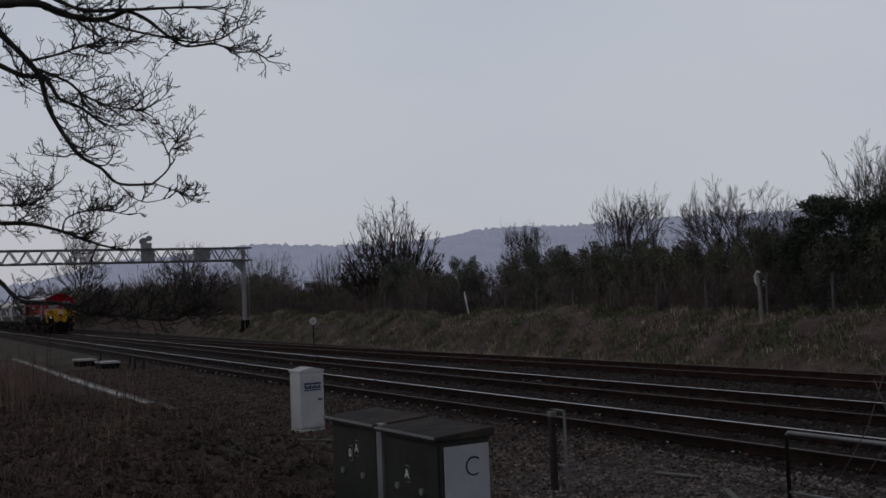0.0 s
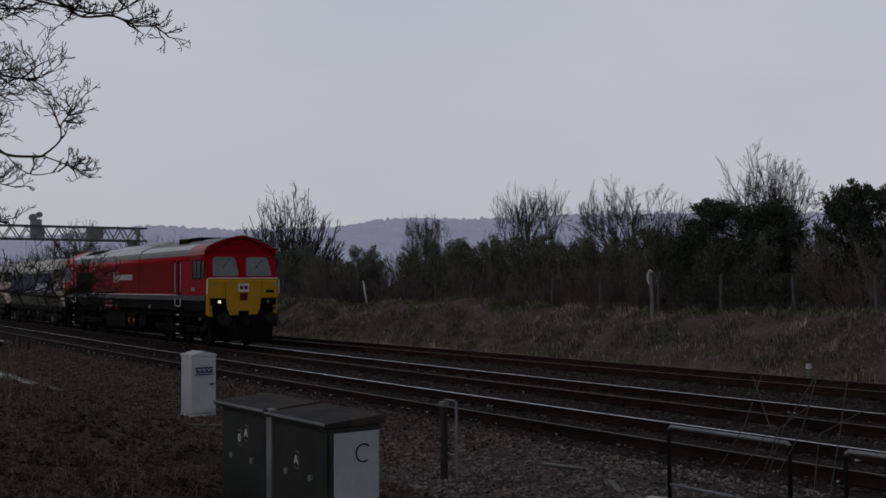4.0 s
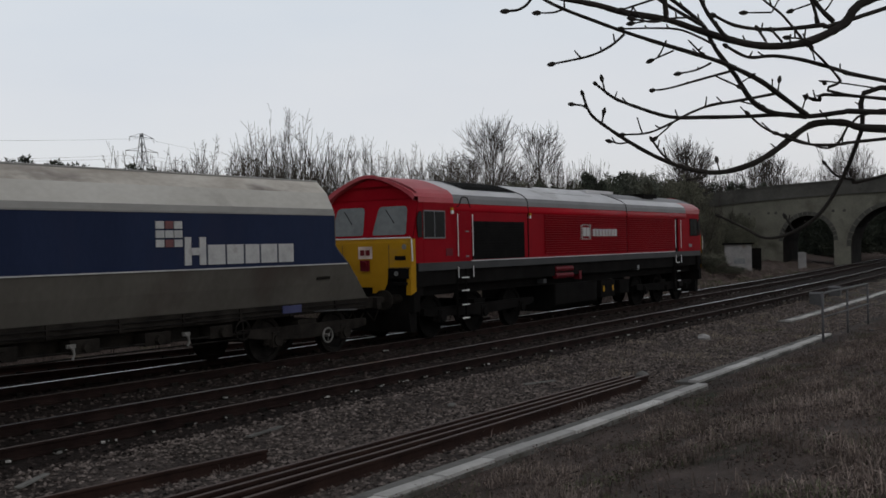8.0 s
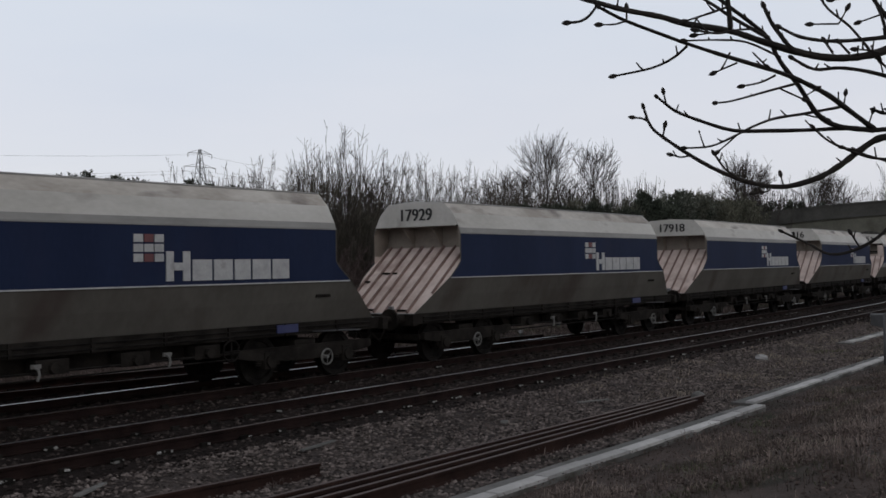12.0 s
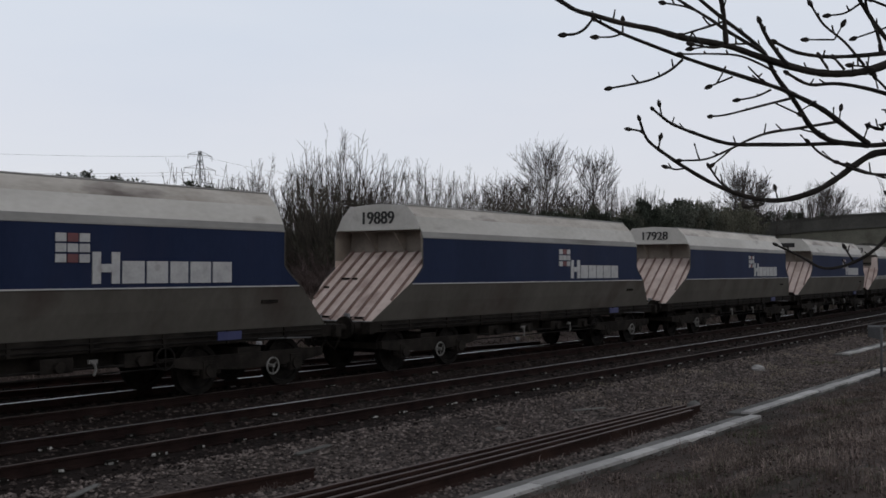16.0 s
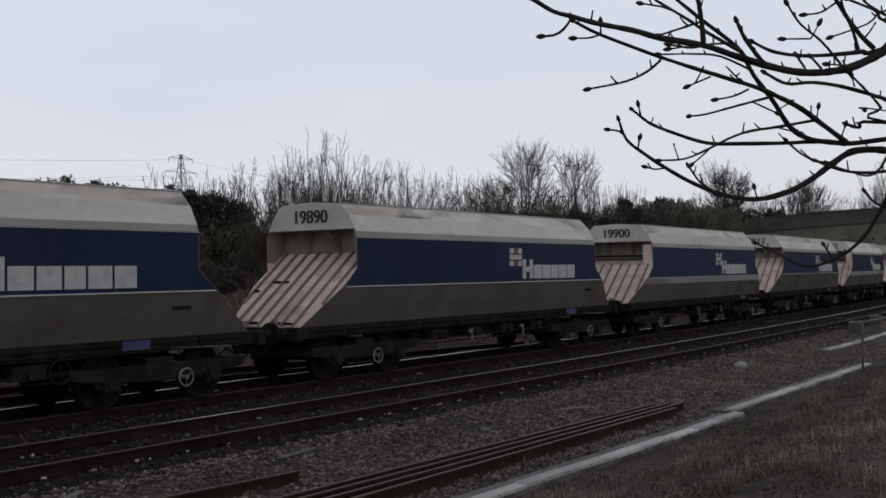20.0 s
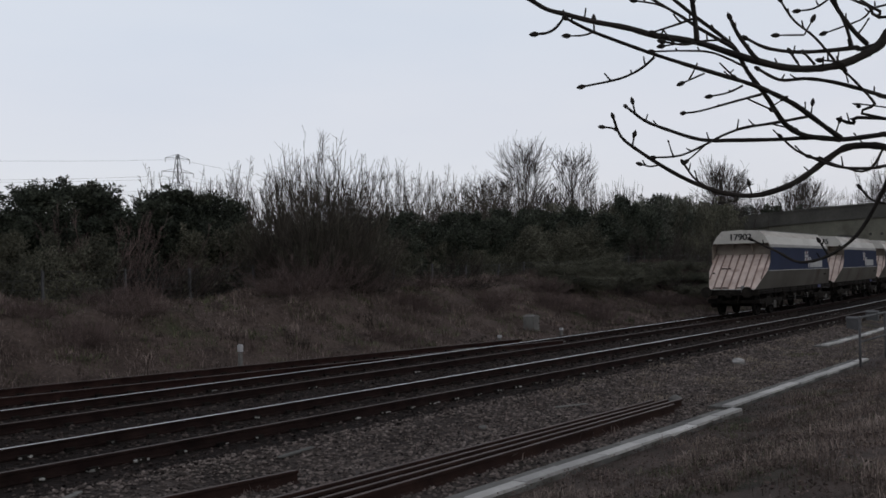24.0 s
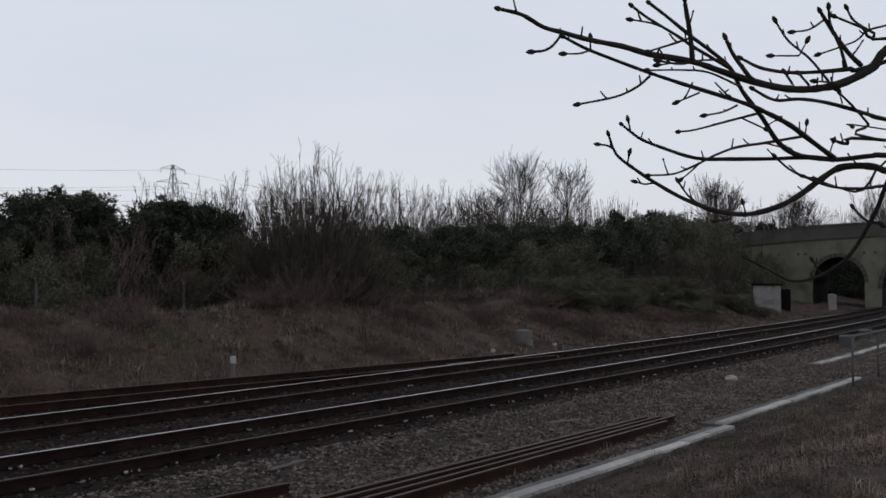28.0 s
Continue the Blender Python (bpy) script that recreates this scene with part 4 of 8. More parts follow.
    for (ya, za, sh), (yb, zb, sk) in (((1.06, 3.662, 0.22), (0.74, 3.8, 0.12)), ((0.74, 3.8, 0.12), (0.5, 3.885, 0.05)), ((0.5, 3.885, 0.05), (0.2, 3.94, 0.0)), ((0.2, 3.94, 0.0), (-0.2, 3.945, 0.0))):
        hatch.put([(-7.62 + sh, -ya, za), (-4.62 - sh * 0.2, -ya, za), (-4.62 - sk * 0.2, -yb, zb), (-7.62 + sk, -yb, zb)], [(0, 1, 2, 3)])
    part("roof_hatch", hatch, GRILLE, c, "black roof grille")
    for q in (0.9, 0.8, 0.7, 0.6):
        part("hatch_bar", Geo().tube([(-7.2, -q, 4.075 - 0.38 * q), (-4.76, -q, 4.075 - 0.38 * q)], 0.01, 4), BLACK, c)
    for x0, x1 in ((-2.6, -0.95), (-0.9, 0.8)):
        part("roof_door", Geo().put([(x0, -0.86, 3.74), (x1, -0.86, 3.74), (x1, -0.46, 3.935), (x0, -0.46, 3.935)], [(0, 1, 2, 3)])
             .put([(x0, -0.88, 3.715), (x1, -0.88, 3.715), (x1, -0.86, 3.74), (x0, -0.86, 3.74)], [(0, 1, 2, 3)], 1), (LOCO_SILVER, BLACK), c, "silver roof door")
    part("roof_box", Geo().box(1.2, 3.4, -0.5, 0.5, 3.88, 3.98), LOCO_SILVER, c)
    part("exhaust", Geo().box(5.6, 6.5, -0.75, 0.75, 3.75, 3.97).box(6.3, 7.4, -0.55, 0.55, 3.8, 4.0), BLACK, c, "sooty exhaust box")
    for x, z in ((-4.38, 3.03), (-8.45, 3.1)):
        part("warning_label", Geo().box(x - 0.045, x + 0.045, -1.372, -1.335, z - 0.08, z).box(x - 0.045, x + 0.045, -1.372, -1.335, z, z + 0.07, 1), (LETTER, YELLOW), c, "small pale and yellow warning label")
    # doors, handrails and steps
    part("cab_door", Geo().box(-8.2, -7.62, -1.345, -1.33, 1.9, 3.2), RED, c)
    for x in (-8.27, -7.56):
        part("hand_rail", Geo().tube([(x, -1.4, 1.98), (x, -1.4, 3.02)], 0.012, 6).tube([(x, -1.4, 1.45), (x, -1.4, 1.72)], 0.012, 6), WHITE, c, "white handrail")
    for x in (7.02, 7.6):
        part("hand_rail", Geo().tube([(x, -1.4, 1.98), (x, -1.4, 3.02)], 0.012, 6).tube([(x, -1.4, 1.45), (x, -1.4, 1.72)], 0.012, 6), WHITE, c, "white handrail")
    for x in (-7.95, 7.31):
        for z in (1.45, 1.13, 0.78, 0.45):
            part("step", Geo().box(x - 0.19, x + 0.19, -1.39, -1.18, z - 0.02, z + 0.012).box(x - 0.17, x + 0.17, -1.396, -1.39, z - 0.016, z + 0.012, 1), (BLACK, WHITE), c, "white-edged step")
        part("step_hanger", Geo().box(x - 0.22, x - 0.2, -1.3, -1.24, 0.4, 1.7).box(x + 0.2, x + 0.22, -1.3, -1.24, 0.4, 1.7), BLACK, c)
    # side windows of both cabs
    for x0, x1 in ((-9.72, -8.78), (8.75, 9.6)):
        win = part("side_window", Geo().box(x0, x1, -1.352, -1.33, 2.43, 3.08), DARK_GLASS, c, "dark sliding side window")
        fr = Geo()
        for a, b in ((x0, x0 + 0.022), (x1 - 0.022, x1), ((x0 + x1) / 2 - 0.01, (x0 + x1) / 2 + 0.01)):
            fr.box(a, b, -1.362, -1.34, 2.42, 3.09)
        fr.box(x0, x1, -1.362, -1.34, 2.42, 2.45).box(x0, x1, -1.362, -1.34, 3.06, 3.09)
        part("window_frame", fr, GALV if x0 < 0 else BLACK, win)
    for x0, x1 in ((-9.99, -9.77), (9.66, 9.9)):
        part("quarter_window", Geo().prism([(x0 + 0.05, 2.45), (x1, 2.45), (x1, 3.06), (x0 + 0.1, 3.06), (x0 + 0.02, 2.95), (x0, 2.75)], -1.35, -1.334, "y"), DARK_GLASS, c, "small dark quarter window")
    part("fuel_filler", Geo().box(-3.55, -3.35, -1.3, -1.1, 1.12, 1.24), SOLEBAR, c)
    part("door_gutter", Geo().tube([(-8.24, -1.355, 3.2), (-8.16, -1.36, 3.22), (-8.1, -1.36, 3.27), (-8.02, -1.35, 3.37), (-7.97, -1.33, 3.425), (-7.9, -1.325, 3.445), (-7.75, -1.325, 3.445), (-7.7, -1.335, 3.42), (-7.66, -1.35, 3.34), (-7.62, -1.36, 3.22), (-7.58, -1.355, 3.19)], 0.013, 5), BLACK, c, "black rain gutter over the door")
    for z in (2.59, 1.97):
        part("door_handle", Geo().box(-7.84, -7.7, -1.37, -1.345, z - 0.018, z + 0.018), GALV, c, bevel=0.006)
    part("roof_curve", Geo().prism([(-1.336, 3.08), (-1.35, 3.1), (-1.356, 3.13), (-1.358, 3.17), (-1.351, 3.215), (-1.338, 3.255), (-1.318, 3.29), (-1.3, 3.29), (-1.3, 3.08)], -8.35, 8.35, "x"), RED_SKYLIT, c, "rounded top edge of the red side, sky highlight painted in", smooth=True)
    # the two ends
    for s in (-1, 1):
        top, low = s * 9.82, s * 10.12
        for p in (-1, 1):
            part("cab_side", Geo().put([(s * 9.6, p * 1.33, 1.85), (s * 10.05, p * 1.33, 1.85), (s * 10.1, p * 1.31, 2.44), (s * 9.83, p * 1.31, 3.4), (s * 9.6, p * 1.33, 3.29)], [(0, 1, 2, 3, 4)]), RED, c)
        part("cab_front", Geo().put([(low, -1.3, 2.42), (low, 1.3, 2.42), (top, 1.3, 3.4), (top, -1.3, 3.4)], [(0, 1, 2, 3)])
             .put([(top, 1.3, 3.4), (top, 0.8, 3.66), (top, 0, 3.76), (top, -0.8, 3.66), (top, -1.3, 3.4)], [(0, 1, 2, 3, 4)]), RED, c, "red cab front")
        for y0, y1 in ((-1.12, -0.12), (0.12, 1.12)):
            def on(y, z):
                return (low + (top - low) * (z - 2.42) / 0.98 + s * 0.014, y, z)
            part("windscreen", Geo().put([on(y0 + 0.08, 2.52), on(y1 - 0.08, 2.52), on(y1 - 0.04, 2.53), on(y1 - 0.02, 2.58), on(y1 - 0.08, 3.1), on(y1 - 0.11, 3.17), on(y1 - 0.17, 3.2), on(y0 + 0.17, 3.2), on(y0 + 0.11, 3.17), on(y0 + 0.08, 3.1), on(y0 + 0.02, 2.58), on(y0 + 0.04, 2.53)], [tuple(range(12))]), GLASS, c, "grey windscreen pane")
            part("wiper", Geo().tube([on((y0 + y1) / 2 + 0.2, 3.12), on((y0 + y1) / 2 - 0.1, 2.8)], 0.012, 5), BLACK, c)
        peak = [(1.335, 3.4), (1.27, 3.48), (1.0, 3.64), (0.7, 3.775), (0.4, 3.89), (0.18, 3.945), (0, 3.96)]
        arch = [(-y, z) for y, z in peak] + [(y, z) for y, z in peak[-2::-1]]
        n = len(arch)
        part("visor", Geo().put([(s * (9.3 + 0.74 * k), y, z + 0.006 - (0.1 - 0.1 * k) * (1 - abs(y) / 1.34)) for k in (0, 1) for y, z in arch], [(i, i + 1, i + 1 + n, i + n) for i in range(n - 1)])
             .put([(s * (10.04 - 0.02 * k), y * (1 - 0.06 * k), z - 0.07 * k) for k in (0, 1) for y, z in arch], [(i, i + 1, i + 1 + n, i + n) for i in range(n - 1)])
             .put([(s * (10.02 - 0.2 * k), y * 0.94, z - 0.07 - 0.02 * k) for k in (0, 1) for y, z in arch], [(i, i + 1, i + 1 + n, i + n) for i in range(n - 1)]), CAB_ROOF if s < 0 else RED, c, "red peaked sun visor")
        part("visor_back", Geo().put([(s * 9.85, y * 0.97, z - 0.03) for y, z in arch], [tuple(range(n))]), RED, c)
        part("visor_panel", Geo().put([(s * 9.93, y, z) for y, z in ((-0.6, 3.68), (0.6, 3.68), (0.3, 3.79), (0, 3.86), (-0.3, 3.79))], [(0, 1, 2, 3, 4)]), RED, c, "shaded red panel under the peak")
        # the yellow panel: full width above, narrowing between the lamp recesses to a notched lower edge
        f = s * 10.2
        part("nose", Geo().put([(low, -1.3, 2.44), (low, 1.3, 2.44), (f, 1.3, 2.34), (f, -1.3, 2.34), (f, 1.3, 1.74), (f, -1.3, 1.74),
                                (f, 0.66, 1.74), (f, -0.66, 1.74), (f, 0.62, 1.4), (f, -0.62, 1.4), (f, 0.5, 1.16), (f, -0.5, 1.16), (f, 0.19, 1.16), (f, -0.19, 1.16), (f, 0.19, 1.3), (f, -0.19, 1.3)],
                                [(0, 1, 2, 3), (3, 2, 4, 5), (7, 6, 8, 9), (9, 8, 14, 15), (8, 10, 12, 14), (9, 15, 13, 11)]), YELLOW, c, "yellow warning panel")
        for p in (-1, 1):
            part("nose_seam", Geo().put([(f + s * 0.006, p * y, z) for y, z in ((1.28, 1.745), (0.675, 1.745), (0.675, 2.3), (0.69, 2.3), (0.69, 1.76), (1.28, 1.76))], [(0, 1, 4, 5), (1, 2, 3, 4)]), SOLEBAR, c)
        part("nose_core", Geo().box(min(s * 9.7, s * 10.12), max(s * 9.7, s * 10.12), -1.29, 1.29, 1.1, 2.4), BLACK, c)
        for p in (-1, 1):
            part("nose_corner", Geo().put([(s * 10.06, p * 1.335, 2.42), (s * 10.19, p * 1.29, 2.42), (s * 10.19, p * 1.2, 2.42), (s * 10.06, p * 1.2, 2.42), (s * 10.04, p * 1.33, 1.2), (s * 10.17, p * 1.27, 1.12), (s * 10.17, p * 1.13, 1.12), (s * 10.04, p * 1.12, 1.2)],
                                            [(0, 1, 2, 3), (4, 7, 6, 5), (0, 4, 5, 1), (1, 5, 6, 2), (2, 6, 7, 3), (3, 7, 4, 0)]), YELLOW, c)
            part("cab_skirt", Geo().box(min(s * 9.6, s * 10.05), max(s * 9.6, s * 10.05), min(p * 1.25, p * 1.33), max(p * 1.25, p * 1.33), 1.3, 1.84), BLACK, c)
            part("lamp_housing", Geo().box(min(s * 10.13, s * 10.225), max(s * 10.13, s * 10.225), p * 0.94 - 0.28, p * 0.94 + 0.28, 1.5, 1.735), BLACK, c)
            part("head_lamp", Geo().cyl((s * 10.225, p * 0.9, 1.62), (s * 10.25, p * 0.9, 1.62), 0.055, 14), LAMP_LIT if (s > 0 and p < 0) else GALV, c, "round head lamp")
            part("side_lamp", Geo().cyl((s * 10.2, p * 1.12, 2.24), (s * 10.215, p * 1.12, 2.24), 0.06, 12), GALV, c, "small round marker lens")
            part("corner_rail", Geo().tube([(s * 10.22, p * 1.34, 2.42), (s * 10.2, p * 1.345, 1.9)], 0.016, 6), LETTER, c)
            part("front_step", Geo().box(min(s * 10.12, s * 10.3), max(s * 10.12, s * 10.3), p * 0.98 - 0.2, p * 0.98 + 0.2, 1.36, 1.42), BLACK, c)
        part("nose_rail", Geo().tube([(s * 10.2, -1.3, 2.45), (s * 10.2, 1.3, 2.45)], 0.016, 6), LETTER, c)
        part("nose_emblem", Geo().box(min(s * 10.2, s * 10.215), max(s * 10.2, s * 10.215), -0.2, 0.2, 1.97, 2.26), WAGON_PINK, c, "pale square emblem")
        part("emblem_mark", Geo().box(min(s * 10.215, s * 10.222), max(s * 10.215, s * 10.222), -0.14, -0.02, 2.05, 2.18).box(min(s * 10.215, s * 10.222), max(s * 10.215, s * 10.222), 0.02, 0.14, 2.05, 2.18), AIR_RED, c)
        part("number_bar", Geo().box(min(s * 10.2, s * 10.21), max(s * 10.2, s * 10.21), min(s * 0.85, s * 1.15), max(s * 0.85, s * 1.15), 1.93, 2.03), BLACK, c)
        part("multiple_socket", Geo().cyl((s * 10.2, 0.0, 1.86), (s * 10.3, 0.0, 1.83), 0.09, 12).box(min(s * 10.2, s * 10.26), max(s * 10.2, s * 10.26), -0.12, 0.12, 1.68, 1.94), AIR_RED, c, "dull red cable socket")
        part("buffer_beam", Geo().box(min(s * 9.85, s * 10.1), max(s * 9.85, s * 10.1), -1.3, 1.3, 0.72, 1.32), BLACK, c)
        part("plough", Geo().prism([(s * 9.8, 0.75), (s * 10.12, 0.72), (s * 10.05, 0.25), (s * 9.8, 0.25)], -1.15, 1.15, "y"), BLACK, c, "black lower plough")
        buffers(c, s * 10.1, s)
        bolster_bogie(c, s * 6.63, (-2.05, 0.0, 2.05), 0.53, frame_z=0.55, steel=BLACK, iron=BLACK)
    # under the frame
    part("fuel_tank", Geo().prism([(-1.25, 1.05), (1.25, 1.05), (1.25, 0.45), (1.0, 0.26), (-1.0, 0.26), (-1.25, 0.45)], -2.7, 0.25, "x"), BLACK, c, "black fuel tank", bevel=0.04)
    for z in (1.3, 1.5):
        part("air_reservoir", Geo().cyl((-2.72, -1.24, z), (-1.58, -1.24, z), 0.085, 14), AIR_RED, c, "small red air reservoir")
    part("red_box", Geo().box(-1.1, -0.95, -1.28, -1.1, 1.15, 1.4), AIR_RED, c)
    part("battery_box", Geo().box(0.55, 1.65, -1.25, 1.0, 0.5, 1.05), BLACK, c)
    for x in (0.75, 1.47):
        part("box_label", Geo().box(x - 0.05, x + 0.05, -1.262, -1.248, 0.68, 0.86), YELLOW, c, "small yellow label")
    part("equipment_case", Geo().box(2.1, 2.9, -1.22, 1.0, 0.55, 1.0), BLACK, c)
    part("filler", Geo().box(3.55, 3.72, -1.28, -1.0, 1.28, 1.44), GALV, c, "pale filler cap")
    part("underframe", Geo().box(-9.6, 9.6, -1.0, 1.0, 1.05, 1.66), BLACK, c)
    # the operator's mark: a framed square and eight plain blocks
    part("emblem_frame", Geo().box(-1.1, -0.45, -1.396, -1.33, 2.35, 2.37).box(-1.1, -0.45, -1.396, -1.33, 2.78, 2.8).box(-1.1, -1.07, -1.396, -1.33, 2.35, 2.8).box(-0.48, -0.45, -1.396, -1.33, 2.35, 2.8), WAGON_LETTER, c, "pale frame of the emblem")
    for q in (-1.01, -0.75):
        part("emblem_block", Geo().box(q, q + 0.21, -1.396, -1.33, 2.44, 2.71), WAGON_LETTER, c)
    for k in range(8):
        part("name_block", Geo().box(-0.29 + 0.24 * k, -0.11 + 0.24 * k, -1.396, -1.33, 2.44, 2.67), WAGON_LETTER, c, "pale block of the operator's name")
    part("cab_plate", Geo().box(-8.75, -8.45, -1.35, -1.33, 2.0, 2.18), AIR_RED, c, "faded cab plate")
    part("number_bar", Geo().box(8.6, 8.95, -1.35, -1.33, 2.0, 2.12), GALV, c)
    return c


loco = locomotive()
plain_kind, barred_kind = hopper_wagon(), hopper_wagon(True)
NUMBERS = {1: "17913", 2: "19905", 3: "19816", 4: "17918", 5: "17929", 6: "19873", 7: "19903", 9: "17928", 11: "19867", 10: "19889", 12: "19892", 13: "19817", 14: "19900", 15: "19890", 16: "19802", 17: "19885", 18: "17902"}
LABEL = "blue and dirty-white hopper wagon with a pink ribbed end"
BARRED = (2, 7, 12, 14)
wagons = []
for k in range(1, 19):
    w = plain_kind if k == 1 else barred_kind if k == 2 else copy_thing(barred_kind if k in BARRED else plain_kind, Matrix())
    wagons.append(tagged(w, "blue and dirty-white hopper wagon with a barred end" if k in BARRED else LABEL))
for k, w in enumerate(wagons, 1):
    if k not in NUMBERS:
        part("number_bar", Geo().box(-HALF - 0.03, -HALF - 0.01, -0.5, 0.5, 3.28, 3.48), DIGIT, w, "dark bar of an unreadable number")
    if k in NUMBERS:
        me = words(NUMBERS[k], 0.4, DIGIT, "number", bold=0.012)
        part("number", me, DIGIT, w, "black wagon number", at=Matrix.Translation((-HALF - 0.012, 0, 3.38)) @ Matrix.Rotation(radians(-90), 4, "Z"))
    if k in BARRED:
        g = Geo()
        g.put([(-HALF - 0.4, -1.29, 1.893), (HALF + 0.4, -1.29, 1.893), (HALF + 0.62, -1.232, 1.71), (-HALF - 0.62, -1.232, 1.71), (-HALF - 0.4, -1.26, 1.893), (HALF + 0.4, -1.26, 1.893), (HALF + 0.62, -1.2, 1.71), (-HALF - 0.62, -1.2, 1.71)],
              [(0, 1, 2, 3), (4, 7, 6, 5), (0, 4, 5, 1), (1, 5, 6, 2), (2, 6, 7, 3), (3, 7, 4, 0)])
        part("lower_band", g, WAGON_BAND, w, "pale grey band along the lower side")


# ---- bare trees, bushes, evergreens and grass ----
def twiggy(g, p, d, length, r, level, rnd, spread=0.5, rise=0.15, kids=(3, 4), n=3, bends=3, thin=0.0, wild=0.22):
    """A branch that bends a little and bears smaller ones."""
    pts, rad = [p.copy()], [r]
    q, e = p.copy(), d.copy()
    for i in range(bends):
        e = (e + Vector((rnd.uniform(-1, 1), rnd.uniform(-1, 1), rnd.uniform(-0.6, 1) + rise)) * wild).normalized()
        q = q + e * (length / bends)
        pts.append(q.copy())
        rad.append(max(r * (1 - 0.7 * (i + 1) / bends), thin))
    g.tube(pts, rad, n, False)
    if level <= 0:
        return
    for _ in range(rnd.randint(*kids)):
        f = rnd.uniform(0.25, 1.0)
        i = min(bends - 1, int(f * bends))
        at = pts[i].lerp(pts[i + 1], f * bends - i)
        side = (e + Vector((rnd.gauss(0, 1), rnd.gauss(0, 1), rnd.gauss(0, 0.6) + rise * 2)) * spread).normalized()
        twiggy(g, at, side, length * rnd.uniform(0.45, 0.7), r * 0.55, level - 1, rnd, spread, rise, kids, n, bends, thin, wild)


def bare_tree(seed, height, width, stems, mat, name, label, thick=0.09, fan=0.9, fork=0.0, side=14, level=1, curl=0.25, thin=0.007, reach=0.34, foot=0.1, stray=0.45):
    """A leafless tree standing at the origin: stems that fan out to a rounded crown, each with finer branches."""
    rnd = random.Random(seed)
    t = thing(name, Matrix(), label, "tree" if stems < 30 else "bush", "bare trees beyond the fence")
    trunk, crown = Geo(), Geo()
    if fork:
        trunk.tube([(0, 0, -0.3), (0.02 * width, 0, height * fork * 0.6), (0, 0.01 * width, height * 0.62)], [thick, thick * 0.8, thick * 0.3], 7, False)
    for s in range(stems):
        a = s * 2.4 + rnd.uniform(-0.5, 0.5)
        tilt = fan * math.sqrt((s + rnd.random()) / stems)
        if fork:
            base = Vector((0, 0, height * (fork + 0.42 * rnd.random() * (1 - s / stems))))
        else:
            base = Vector((math.cos(a), math.sin(a), 0)) * rnd.uniform(0, foot) * width
        d = Vector((math.cos(a) * math.sin(tilt), math.sin(a) * math.sin(tilt), math.cos(tilt)))
        ln = rnd.uniform(0.86, 1.0) / math.sqrt((math.sin(tilt) / (width * 0.5)) ** 2 + (math.cos(tilt) / (height - base.z)) ** 2)
        pts = []
        for k in range(6):
            f = k / 5
            w = Vector((rnd.gauss(0, 1), rnd.gauss(0, 1), 0)) * 0.02 * ln * (k > 0)
            pts.append(base + d * ln * f + Vector((0, 0, curl * ln * (f * f - f) * math.sin(tilt))) + w)
        r0 = thick * (0.55 if fork else 1.0) * rnd.uniform(0.6, 1.0)
        trunk.tube(pts, [max(r0 * (1 - 0.85 * k / 5), thin * 1.3) for k in range(6)], 5, False)
        for _ in range(side):
            f = rnd.uniform(0.18, 0.97)
            k = min(4, int(f * 5))
            p = pts[k].lerp(pts[k + 1], f * 5 - k)
            e = (d + Vector((rnd.gauss(0, stray), rnd.gauss(0, stray), rnd.uniform(0.0, 0.6)))).normalized()
            twiggy(crown, p, e, ln * reach * rnd.uniform(0.4, 1.0) * (1.15 - 0.75 * f), max(r0 * 0.35 * (1.1 - f), thin * 1.2), level, rnd, 0.7, 0.15, (2, 4), 3, 3, thin, 0.25)
    top = np.percentile([v[2] for v in crown.v], 99.6)
    wide = np.percentile([abs(v[0]) for v in crown.v], 97) * 2
    for g in (trunk, crown):
        g.v = [(x * width / wide, y * width / wide, q * height / top) for x, y, q in g.v]
    tagged(part("trunk" if stems < 50 else "stem", trunk, mat, t), kind="" if fork else "stuff")
    part("crown", crown, mat, t)
    return t


def forked(trunk, crown, p, d, length, r, depth, rnd, spread, thin, lift=0.12, split=0.35):
    """A limb that divides into two or three, again and again, into fine twigs."""
    side = Vector((rnd.gauss(0, 1), rnd.gauss(0, 1), rnd.gauss(0, 0.7)))
    mid = p + d * length * 0.5 + side * length * 0.05
    q = p + d * length
    (trunk if depth > 2 else crown).tube([p, mid, q], [r, max(r * 0.88, thin), max(r * 0.74, thin)], 5 if depth > 2 else 3, False)
    if depth <= 0:
        return
    for k in range(3 if rnd.random() < split else 2):
        e = (d + Vector((rnd.gauss(0, 1), rnd.gauss(0, 1), rnd.gauss(0, 0.8) + lift / spread)) * spread).normalized()
        forked(trunk, crown, mid if k == 2 else q, e, length * rnd.uniform(0.62, 0.95), max(r * rnd.uniform(0.58, 0.74), thin), depth - 1, rnd, spread, thin, lift, split)


